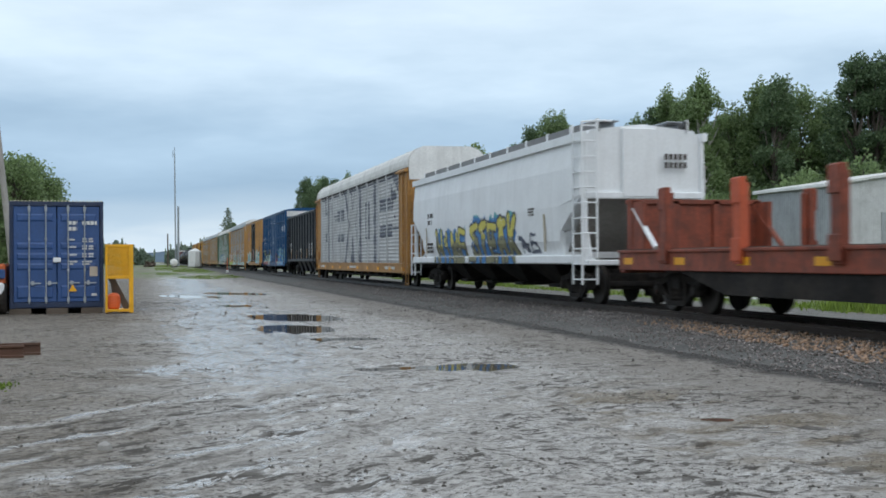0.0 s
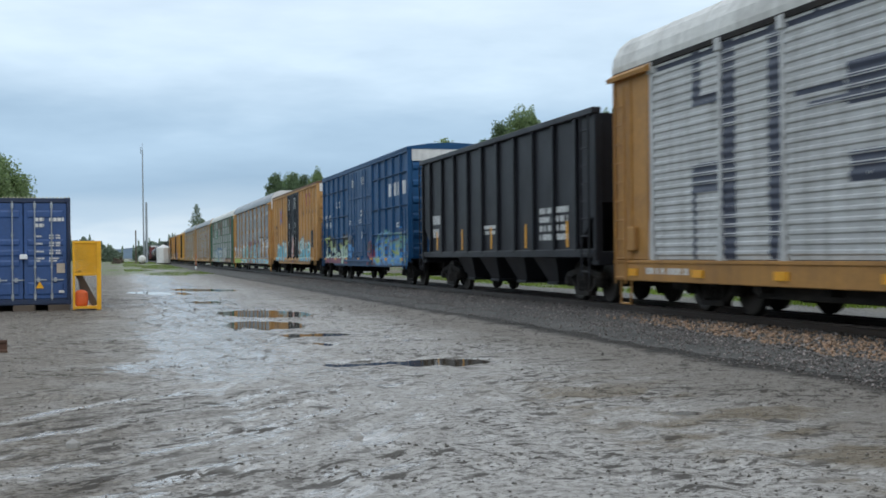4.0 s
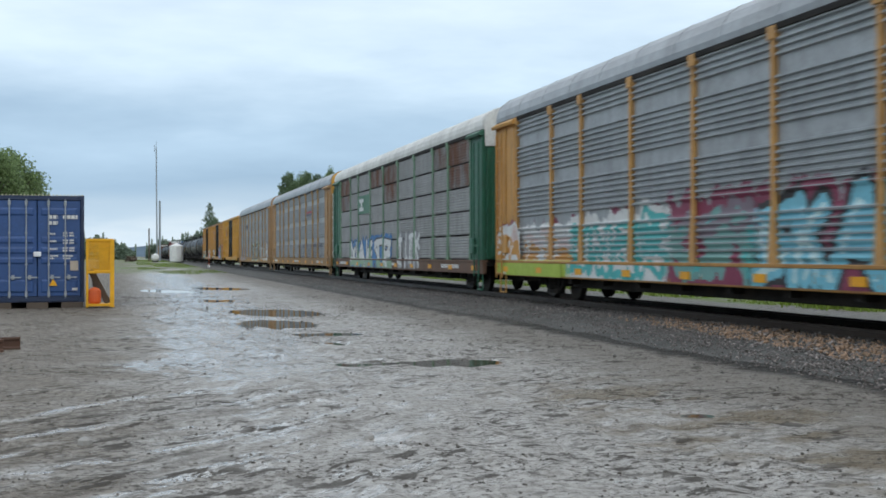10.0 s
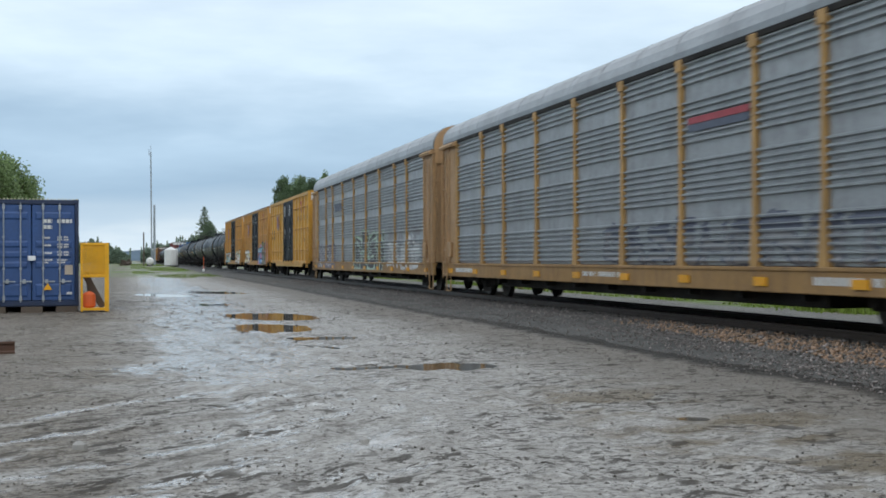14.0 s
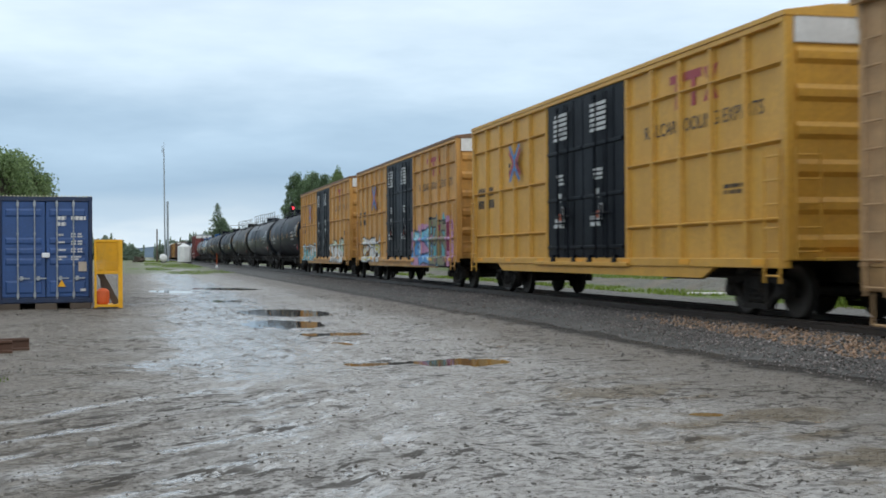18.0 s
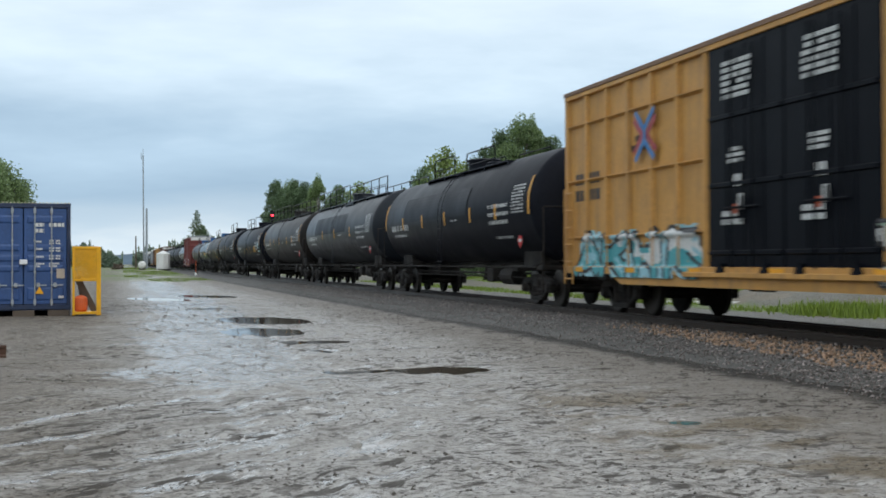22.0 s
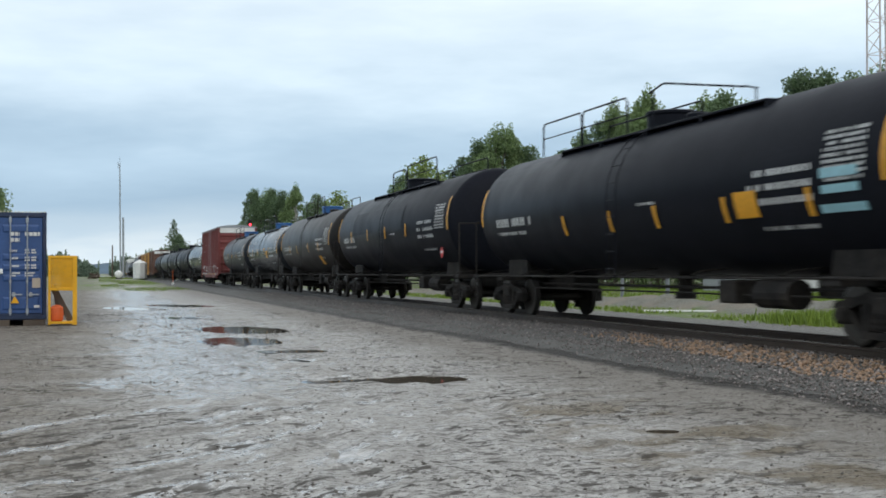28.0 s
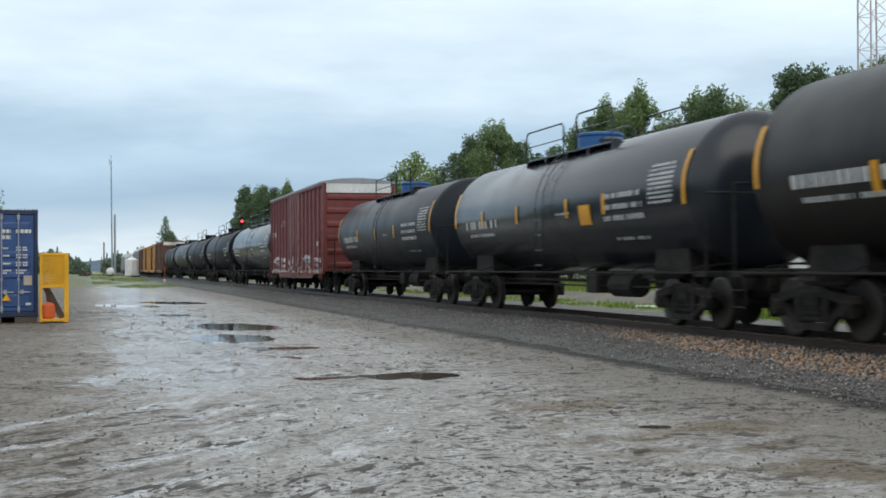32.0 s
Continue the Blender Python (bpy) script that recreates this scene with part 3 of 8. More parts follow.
    rough = calc("MULTIPLY_ADD", wet, -0.47, calc("MULTIPLY_ADD", clods, 0.25, 0.58))
    l.new(rough, b.inputs["Roughness"])
    l.new(calc("MULTIPLY_ADD", wet, 0.28, 0.22), b.inputs["Specular IOR Level"])
    bump = n.new("ShaderNodeBump")
    bump.inputs["Distance"].default_value = 0.04
    l.new(calc("MULTIPLY_ADD", wet, -0.75, 1.0), bump.inputs["Strength"])
    l.new(calc("ADD", calc("ADD", calc("MULTIPLY", lump, 0.8), calc("MULTIPLY", grit, 0.30)), calc("MULTIPLY", clods, 0.5)), bump.inputs["Height"])
    l.new(bump.outputs["Normal"], b.inputs["Normal"])
    return m


def water_material():
    m = bpy.data.materials.new("muddy_water")
    m.use_nodes = True
    n, l = m.node_tree.nodes, m.node_tree.links
    b = n["Principled BSDF"]
    b.inputs["Base Color"].default_value = (0.085, 0.068, 0.048, 1)
    b.inputs["Roughness"].default_value = 0.03
    b.inputs["IOR"].default_value = 1.33
    t = n.new("ShaderNodeTexNoise")
    t.inputs["Scale"].default_value = 9.0
    co = n.new("ShaderNodeTexCoord")
    l.new(co.outputs["Object"], t.inputs["Vector"])
    bump = n.new("ShaderNodeBump")
    bump.inputs["Strength"].default_value, bump.inputs["Distance"].default_value = 0.04, 0.01
    l.new(t.outputs["Fac"], bump.inputs["Height"])
    l.new(bump.outputs["Normal"], b.inputs["Normal"])
    return m


make_ground()
WATER = water_material()
for cx, cy, rx, ry, turn, deep in PUDDLES:
    g = Geo()
    r = 1.35
    g.add([(rx * r * math.cos(a), ry * r * math.sin(a), 0) for a in (2 * math.pi * i / 28 for i in range(28))], [tuple(range(28))])
    ob = part("puddle", g, WATER)
    ring = np.linspace(0, 2 * math.pi, 60)
    ex, ey = 1.3 * rx * np.cos(ring), 1.3 * ry * np.sin(ring)
    c, s = math.cos(radians(turn)), math.sin(radians(turn))
    brim = float(np.percentile(yard_height(cx + ex * c - ey * s, cy + ex * s + ey * c), 12))
    ob.location, ob.rotation_euler = (cx, cy, min(brim - 0.002, -0.55 * deep)), (0, 0, radians(turn))
    tagged(ob, "shallow brown rain puddle lying in the mud", "puddle", "puddles in the yard", "structure")


def make_track():
    """Ballast bed, ties, rails."""
    ys = np.concatenate([np.arange(-40, 8, 4.0), np.arange(8, 60, 0.25), np.arange(60, 200, 2.0), np.arange(200, 3000, 40.0)])
    across = np.array([-3.85, -3.5, -3.3, -3.05, -2.7, -2.3, -1.9, -1.5, -0.9, -0.3, 0.3, 0.9, 1.5, 1.9, 2.2])
    rise = np.array([-0.08, 0.0, 0.03, 0.055, 0.085, 0.11, 0.135, 0.145, 0.145, 0.145, 0.145, 0.145, 0.145, 0.10, -0.08])
    gx, gy = np.meshgrid(across, ys)
    gz = np.broadcast_to(rise, gx.shape) + 0.05 * fbm(gx * 2.3, gy * 2.3, 3, 5)
    gx = gx + 0.35 * fbm(gy / 1.7, gx, 3, 9) * (np.abs(gx) > 2.0)
    n, m = gx.shape
    i = np.arange(n * m).reshape(n, m)
    faces = np.stack([i[:-1, :-1], i[:-1, 1:], i[1:, 1:], i[1:, :-1]], -1).reshape(-1, 4)
    bed = new("ballast_bed", fast_mesh("ballast_bed", np.stack([gx + TRACK, gy, gz], -1).reshape(-1, 3), faces, BALLAST, smooth=True))
    tagged(bed, "grey crushed stone ballast bed under the track", "ballast", kind="structure")
    track = thing("railway_track", "two worn steel rails on dark wooden ties", "railway track", kind="structure")
    profile = ((-0.07, 0.0), (0.07, 0.0), (0.07, 0.015), (0.012, 0.04), (0.012, 0.125), (0.036, 0.135), (0.036, 0.165), (0.028, 0.172), (-0.028, 0.172),
               (-0.036, 0.165), (-0.036, 0.135), (-0.012, 0.125), (-0.012, 0.04), (-0.07, 0.015))
    for s in (-0.755, 0.755):
        g = Geo().prism([(TRACK + s + px, RAIL - 0.172 + pz) for px, pz in profile], -40, 2600)
        part("rail", g, RAILTOP, track, "worn brown steel rail")
    tie = Geo().box(-1.3, 1.3, -0.115, 0.115, -0.16, 0.0, 0.012).mesh("tie", TIE)
    rest = []
    y = 6.0
    while y < 400:
        if y < 100:
            o = part("tie", tie, None, track)
            o.location, o.rotation_euler = (TRACK + random.uniform(-0.04, 0.04), y, RAIL - 0.168), (0, 0, random.uniform(-0.015, 0.015))
        else:
            rest.append(y)
        y += 0.53
    g = Geo()
    for y in rest:
        g.box(TRACK - 1.3, TRACK + 1.3, y - 0.115, y + 0.115, 0.0, RAIL - 0.168)
    o = part("far_ties", g, TIE, track)
    o["kind"] = "stuff"
    plate = Geo().box(-0.19, 0.19, -0.09, 0.09, 0, 0.018, 0.004).box(-0.11, -0.075, -0.05, 0.05, 0.018, 0.045).box(0.075, 0.11, -0.05, 0.05, 0.018, 0.045).mesh("tie_plate", RAILTOP)
    y = 6.0
    while y < 45:
        for s in (-0.755, 0.755):
            part("tie_plate", plate, None, track, at=(TRACK + s, y, RAIL - 0.17))
        y += 0.53


BALLAST = mat("ballast_fines", (0.105, 0.102, 0.094), 0.85, dirty=0.5, dirt=(0.048, 0.044, 0.040), grain=26, bump=0.9, vary=0.35, blotch=1.4)
make_track()


def rocks(name, label, spots, sizes, material, seed):
    """Many broken stones in one mesh."""
    rng = np.random.default_rng(seed)
    base = np.array([(1, 0, 0), (-1, 0, 0), (0, 1, 0), (0, -1, 0), (0, 0, 1), (0, 0, -1)], float)
    tri = np.array([(0, 2, 4), (2, 1, 4), (1, 3, 4), (3, 0, 4), (2, 0, 5), (1, 2, 5), (3, 1, 5), (0, 3, 5)])
    n = len(spots)
    v = base[None] * rng.uniform(0.55, 1.25, (n, 6, 1)) + rng.uniform(-0.3, 0.3, (n, 6, 3))
    a = rng.uniform(0, 6.28, n)
    c, s = np.cos(a), np.sin(a)
    v = np.stack([v[..., 0] * c[:, None] - v[..., 1] * s[:, None], v[..., 0] * s[:, None] + v[..., 1] * c[:, None], v[..., 2] * 0.7], -1)
    v = v * np.asarray(sizes)[:, None, None] + np.asarray(spots)[:, None, :]
    f = (tri[None] + 6 * np.arange(n)[:, None, None]).reshape(-1, 3)
    ob = new(name, fast_mesh(name, v.reshape(-1, 3), f, material))
    return tagged(ob, label, "stones", kind="stuff")


rng = np.random.default_rng(4)


def bed_height(across):
    return np.interp(across, (-4.3, -3.9, -3.1, -2.3, -1.9, -1.5, 1.5, 1.9, 2.2), (-0.08, 0, 0.055, 0.11, 0.135, 0.145, 0.145, 0.10, -0.08))


N_STONE = 56000
ay = 9 + 66 * rng.random(N_STONE) ** 1.9
foot = -2.95 - 0.45 * np.clip((19 - ay) / 7, 0, 1) - 0.4 * fbm(ay / 2.3, ay * 0, 3, 14)
ax = foot + (2.0 - foot) * rng.random(N_STONE) ** 1.15
stray = rng.random(N_STONE) < 0.05
ax = np.where(stray, foot - 0.7 * rng.random(N_STONE) ** 1.6, ax)
spots = np.stack([TRACK + ax, ay, bed_height(ax) + rng.uniform(-0.012, 0.028, N_STONE)], -1)
tan_edge = -2.65 + 0.65 * np.clip((ay - 14) / 8, 0, 1) + 0.5 * fbm(ay / 0.8, ax / 0.8, 3, 18)
tan = (ax > tan_edge) & (ax < -1.0) & (rng.random(N_STONE) < np.clip((24.5 - ay) / 9, 0, 0.62))
pale = ~tan & (rng.random(N_STONE) < np.where((ay < 18) & (ax < -1.9), 0.22, 0.12))
size = rng.uniform(0.014, 0.036, N_STONE) * (1 + 0.2 * tan + 0.2 * (ay < 22) * (ax < -1.2)) * np.where(ax < tan_edge - 0.15, 0.62, 1.0)
grey = ~tan & ~pale
rocks("ballast_stones", "loose grey crushed ballast stones along the track", spots[grey], size[grey], STONE, 1)
rocks("pale_ballast_stones", "pale broken stones among the grey ballast", spots[pale], size[pale], STONE_PALE, 5)
rocks("tan_ballast_stones", "fresh tan ballast stones on the track shoulder", spots[tan], size[tan], STONE_TAN, 2)
N_CLOD = 9000
cx_, cy_ = rng.uniform(-5, 7.4, N_CLOD), 6 + 38 * rng.random(N_CLOD) ** 1.7
bunch = fbm(cx_ / 0.9, cy_ / 0.5, 4, 91) + 0.5 * fbm(cx_ / 3.0, cy_ / 1.6, 2, 92)
sel = bunch > 0.07
cx_, cy_ = cx_[sel], cy_[sel]
rocks("mud_clods", "churned dark clods of mud along the wheel tracks", np.stack([cx_, cy_, yard_height(cx_, cy_) + 0.002], -1), rng.uniform(0.005, 0.021, len(cx_)) * (0.7 + cy_ / 30), CLOD, 6)
N_GRIT = 4200
gx = rng.uniform(-4.5, 8.2, N_GRIT)
gy = 5.5 + 30 * rng.random(N_GRIT) ** 1.6
keep = (rng.random(N_GRIT) < 0.30) | (gx > 6.4)
gx, gy = gx[keep], gy[keep]
rocks("yard_stones", "small scattered stones pressed into the mud", np.stack([gx, gy, yard_height(gx, gy) + 0.004], -1), rng.uniform(0.005, 0.020, len(gx)) * (1 + 0.6 * (gx > 6.6)), STONE, 3)


def tufts(name, label, x, y, tall, seed):
    """Blades of grass in one mesh."""
    r = np.random.default_rng(seed)
    n = len(x)
    z = yard_height(x, y)
    a = r.uniform(0, 6.28, n)
    h = tall * r.uniform(0.5, 1.3, n)
    w = 0.02 + 0.03 * r.random(n)
    lean = r.uniform(-0.35, 0.35, (n, 2)) * h[:, None]
    p = np.stack([x, y, z - 0.02], -1)
    side = np.stack([np.cos(a) * w, np.sin(a) * w, 0 * w], -1)
    top = p + np.stack([lean[:, 0], lean[:, 1], h], -1)
    v = np.stack([p - side, p + side, top], 1).reshape(-1, 3)
    f = np.arange(3 * n).reshape(-1, 3)
    return tagged(new(name, fast_mesh(name, v, f, GRASS)), label, "grass", kind="stuff")


nb = 60000
x, y = rng.uniform(17.2, 36, nb), 20 + 70 * rng.random(nb) ** 1.2
ok = ((fbm(x / 3.2, y / 3.2, 3, 77) > -0.06) & (x < 19.4) & (y > 26.5)) | ((x > 23) & (fbm(x / 3.2, y / 3.2, 3, 77) > -0.1))
tufts("verge_grass", "bright green uneven grass on the far verge", x[ok], y[ok], 0.13, 5)
x, y = rng.normal(18.4, 0.55, 1500), rng.normal(28.6, 0.9, 1500)
tufts("weed_clump", "rank green weeds at the foot of the dirt heap", x, y, 0.34, 9)
x, y = rng.uniform(0.5, 7.6, 22000), rng.uniform(95, 330, 22000)
ok = (fbm(x / 8, y / 20, 3, 78) > 0.02) & (x < 8.2)
tufts("yard_grass", "thin grass on the low bank past the yard", x[ok], y[ok], 0.10, 6)
x, y = rng.normal(-1.75, 0.10, 260), rng.normal(14.8, 0.25, 260)
tufts("grass_tuft", "small green tuft in the mud", x, y, 0.05, 8)


# ---- trees ----
def crown_mesh(name, lobes, leaves, size, material, seed, droop=0.0):
    """A crown: leaf clumps scattered through and over lobes (x, y, z, radius, height)."""
    r = np.random.default_rng(seed)
    vol = np.array([a[3] ** 2 * a[4] for a in lobes]) ** 0.75
    pick = r.choice(len(lobes), leaves, p=vol / vol.sum())
    d = r.normal(size=(leaves, 3))
    d /= np.linalg.norm(d, axis=1)[:, None]
    rad = r.random(leaves) ** 0.40
    rad *= 1 + 0.22 * np.sin(5 * d[:, 0] + seed) * np.cos(4 * d[:, 2] + pick)
    L = np.array(lobes)[pick]
    p = L[:, :3] + d * rad[:, None] * L[:, [3, 3, 4]]
    u = r.normal(size=(leaves, 3))
    u /= np.linalg.norm(u, axis=1)[:, None]
    w = np.cross(u, r.normal(size=(leaves, 3)))
    w /= np.linalg.norm(w, axis=1)[:, None]
    s = size * r.uniform(0.5, 1.35, leaves)[:, None]
    u, w = u * s, w * s * 0.62
    v = np.stack([p - u, p - 0.25 * u + w, p + u, p + 0.25 * u - w], 1).reshape(-1, 3)
    v[:, 2] -= droop * np.abs(v[:, 0] + v[:, 1]) * 0.1
    return fast_mesh(name, v, np.arange(4 * leaves).reshape(-1, 4), material)


def limb(g, p, q, r0, r1, bend, rr):
    mid = (Vector(p) + Vector(q)) / 2 + Vector((rr.uniform(-bend, bend), rr.uniform(-bend, bend), 0))
    g.rod(p, mid, r0, 7, (r0 + r1) / 2)
    g.rod(mid, q, (r0 + r1) / 2, 7, r1)


def broadleaf(tall, wide, seed, leaf, bark, label, category="tree", low=0.16, leaves=20000, size=0.092):
    rr = random.Random(seed)
    t = thing("broadleaf_tree", label, category, "trees along the yard")
    g = Geo()
    g.smooth = True
    top = (rr.uniform(-0.4, 0.4), rr.uniform(-0.4, 0.4), tall * 0.86)
    knee = (rr.uniform(-0.3, 0.3), rr.uniform(-0.3, 0.3), tall * 0.45)
    g.rod((0, 0, -0.2), knee, 0.026 * tall * 0.5, 9, 0.018 * tall * 0.5)
    g.rod(knee, top, 0.018 * tall * 0.5, 8, 0.03)
    lobes = [(top[0], top[1], tall * 0.87, wide * 0.12, tall * 0.11)]
    count = 40
    for i in range(count):
        k = low + (0.84 - low) * i / (count - 1)
        a = i * 2.4 + rr.uniform(-0.5, 0.5)
        kk = i / (count - 1)
        reach = wide * (0.05 + 0.46 * min(1.0, 0.45 + 3 * kk) * (1 - kk) ** 0.6) * rr.uniform(0.6, 1.2)
        tip = (math.cos(a) * reach, math.sin(a) * reach, tall * (k + rr.uniform(0.02, 0.10)))
        limb(g, (knee[0] * k, knee[1] * k, tall * k * 0.85), tip, 0.06, 0.02, 0.2, rr)
        q = wide * rr.uniform(0.085, 0.19)
        lobes.append((tip[0], tip[1], tip[2], q, q * rr.uniform(0.7, 1.1) * 1.1))
    part("trunk", g, bark, t)
    part("crown", crown_mesh("crown", lobes, leaves, size, leaf, seed), None, t)
    return t


def conifer(tall, wide, seed, label):
    rr = random.Random(seed)
    t = thing("spruce_tree", label, "tree", "trees along the yard")
    g = Geo()
    g.smooth = True
    g.rod((0, 0, -0.2), (0, 0, tall), 0.014 * tall, 8, 0.02)
    part("trunk", g, BARK, t)
    r = np.random.default_rng(seed)
    lobes = []
    n = int(tall * 2.6)
    for i in range(n):
        k = i / (n - 1)
        z = tall * (0.14 + 0.85 * k)
        reach = wide * (1 - k) ** 0.75 * rr.uniform(0.55, 1.15) + 0.15
        for j in range(5):
            a = j * 1.257 + i * 0.9 + rr.uniform(-0.4, 0.4)
            for s in (0.35, 0.65, 0.95):
                d = reach * s
                lobes.append((math.cos(a) * d, math.sin(a) * d, z - 0.12 * d, 0.16 + 0.14 * reach, 0.10 + 0.05 * reach))
    part("crown", crown_mesh("crown", lobes, 5200, 0.17, NEEDLE, seed), None, t)
    return t


def by_angle(deg, dist):
    return dist * math.sin(radians(deg)), dist * math.cos(radians(deg))


KINDS = [broadleaf(13.4, 6.0, 1, LEAF, BARK, "tall leafy green broadleaf tree behind the track"),
         broadleaf(13.0, 4.6, 2, LEAF_DARK, BARK, "tall dark green broadleaf tree behind the track"),
         broadleaf(12.6, 4.4, 3, LEAF, BARK_PALE, "slim birch with pale bark and light leaves"),
         broadleaf(11.0, 5.6, 4, LEAF_DARK, BARK, "rounded dark green maple behind the track"),
         conifer(12.5, 3.3, 5, "dark green spruce standing in the tree line"),
         broadleaf(9.5, 4.6, 6, LEAF_LIGHT, BARK_PALE, "young birch with thin light green leaves", leaves=3600, size=0.12),
         broadleaf(4.2, 3.6, 7, LEAF, BARK, "low green shrub on the far verge", "shrub", low=0.05, leaves=4200, size=0.085),
         broadleaf(7.0, 4.6, 9, LEAF, BARK, "leafy green tree behind the container", leaves=12000, size=0.075)]
used = set()


def plant(kind, x, y, scale=1.0, turn=0.0):
    t = KINDS[kind]
    z = float(yard_height(np.array([x]), np.array([y]))[0]) - 0.05
    if kind in used:
        t = copy_thing(t, pose(x, y, z, 0, 0, turn))
    else:
        used.add(kind)
        t.location, t.rotation_euler = (x, y, z), (0, 0, radians(turn))
    t.scale = (scale, scale, scale)
    return t


# bearing from the track in degrees, distance, kind, height of its top in degrees
TREES = ((35.9, 84, 1, 9.2), (34.9, 82, 0, 8.8), (33.9, 84, 1, 8.8), (32.8, 82, 1, 8.95), (31.8, 82, 1, 9.0), (30.7, 86, 0, 7.2), (29.5, 84, 0, 7.6), (28.5, 82, 1, 8.1), (27.8, 84, 2, 7.9),
         (26.7, 84, 0, 6.9), (25.2, 82, 2, 8.25), (24.4, 84, 0, 7.4), (23.7, 86, 2, 7.75), (23.0, 88, 3, 6.9), (22.3, 92, 2, 6.4), (21.3, 96, 3, 5.5), (20.5, 98, 4, 5.3), (19.7, 98, 3, 5.5), (18.9, 98, 2, 6.3),
         (18.3, 97, 0, 6.4), (17.5, 100, 1, 5.9), (16.6, 108, 3, 5.1), (15.7, 116, 5, 4.5), (14.8, 124, 5, 5.15), (13.9, 130, 3, 4.3), (12.9, 136, 4, 3.4), (11.9, 160, 5, 2.7), (10.9, 158, 5, 3.6), (9.9, 165, 3, 3.4),
         (8.9, 168, 2, 3.85), (8.4, 175, 3, 3.6), (7.95, 178, 3, 3.7), (7.3, 182, 3, 3.3), (7.7, 186, 0, 3.65), (6.95, 190, 1, 3.7), (5.9, 230, 4, 1.5), (5.4, 240, 3, 1.3),
         (4.9, 265, 3, 1.25), (4.4, 285, 4, 1.3), (4.0, 315, 3, 1.15), (3.42, 345, 4, 2.4), (3.62, 348, 3, 1.7), (3.1, 380, 3, 1.1),
         (-5.2, 60, 7, 4.65), (-5.9, 57, 7, 4.75), (-4.75, 61, 7, 3.7), (-6.6, 58, 7, 4.5), (-4.05, 66, 4, 3.75), (-3.75, 68, 4, 2.9), (-7.6, 60, 7, 4.8),
         (29.6, 70, 6, 3.9), (32.0, 72, 6, 4.4), (27.0, 74, 6, 3.2), (25.6, 72, 6, 2.9), (23.6, 76, 6, 2.8), (31.2, 92, 3, 6.4), (26.0, 94, 1, 6.4), (28.0, 95, 3, 6.6), (22.0, 104, 1, 5.4), (17.0, 118, 1, 4.6))
HEIGHTS = [max(float(np.percentile([v.co.z for v in p.data.vertices], 99.7)) for p in k.children) for k in KINDS]
for bearing, far, kind, up in TREES:
    up = up * (0.95 if bearing > 20 else 1.0)
    tall = EYE[2] + far * math.tan(radians(up))
    x, y = by_angle(bearing, far)
    plant(kind, x, y, tall / HEIGHTS[kind], random.uniform(0, 360))


def far_woods(name, label, bearings, far, tops, seed, material, clump=0.9, depth=30, n=9000, spike=0.0):
    """A distant band of woodland as many small clumps."""
    r = np.random.default_rng(seed)
    t = r.random(n)
    b = np.radians(bearings[0] + (bearings[1] - bearings[0]) * t)
    d = far + depth * r.random(n)
    high = EYE[2] + np.tan(np.radians(np.interp(t, np.linspace(0, 1, len(tops)), tops) + 0.32 * fbm(t * 55, t * 0, 4, seed) + spike * np.clip(value_noise(t * 130, t * 0, seed + 5) - 0.55, 0, 1) ** 1.5)) * far
    z = high * r.random(n) ** 0.6
    p = np.stack([d * np.sin(b), d * np.cos(b), z], -1)
    u = r.normal(size=(n, 3))
    w = np.cross(u, r.normal(size=(n, 3)))
    u, w = (a / np.linalg.norm(a, axis=1)[:, None] * clump * r.uniform(0.5, 1.3, (n, 1)) for a in (u, w))
    v = np.stack([p - u, p + w * 0.6, p + u, p - w * 0.6], 1).reshape(-1, 3)
    return tagged(new(name, fast_mesh(name, v, np.arange(4 * n).reshape(-1, 4), material)), label, "woods", kind="stuff")


# these far bands get their haze from the leaf colour
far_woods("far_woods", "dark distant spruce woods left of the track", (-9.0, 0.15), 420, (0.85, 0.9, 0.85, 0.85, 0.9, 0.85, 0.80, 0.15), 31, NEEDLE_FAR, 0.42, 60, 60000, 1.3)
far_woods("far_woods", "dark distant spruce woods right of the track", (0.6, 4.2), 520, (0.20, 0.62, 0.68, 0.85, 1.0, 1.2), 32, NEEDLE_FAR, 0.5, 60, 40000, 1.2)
far_woods("under_woods", "shaded undergrowth beneath the tree line", (15, 42), 92, (1.8, 2.9, 4.2, 5.4, 6.0, 6.3), 33, LEAF_DARK, 0.17, 22, 90000)
far_woods("back_woods", "woods closing the yard behind the tree line", (8.5, 60), 160, (1.3, 1.9, 2.6, 3.2, 3.6, 3.8, 3.8), 34, LEAF_DARK, 0.6, 40, 30000)
# added out of view, to block low sky from the train's sides
far_woods("yard_woods", "unseen woods added behind and beside the yard to darken reflections", (62, 345), 62, (9.0, 11.5, 12.5, 11.5, 12.5, 11.0, 7.0), 35, LEAF_DARK, 0.9, 25, 26000)
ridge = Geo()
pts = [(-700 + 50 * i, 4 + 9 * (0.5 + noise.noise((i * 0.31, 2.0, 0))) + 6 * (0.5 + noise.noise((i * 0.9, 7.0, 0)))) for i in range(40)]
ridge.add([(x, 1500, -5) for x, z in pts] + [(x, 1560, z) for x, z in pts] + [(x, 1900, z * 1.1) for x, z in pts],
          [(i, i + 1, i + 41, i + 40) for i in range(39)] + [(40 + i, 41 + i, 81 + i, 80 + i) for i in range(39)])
# blue of the aerial haze is painted as the ridge's own colour
tagged(part("distant_ridge", ridge, mat("haze_tinted_hills", (0.085, 0.13, 0.175), 0.9, dirty=0.2, dirt=(0.07, 0.11, 0.15), blotch=0.02, grain=0.1, bump=0)), "low wooded ridge on the horizon, coloured blue for haze", "hill", kind="structure")


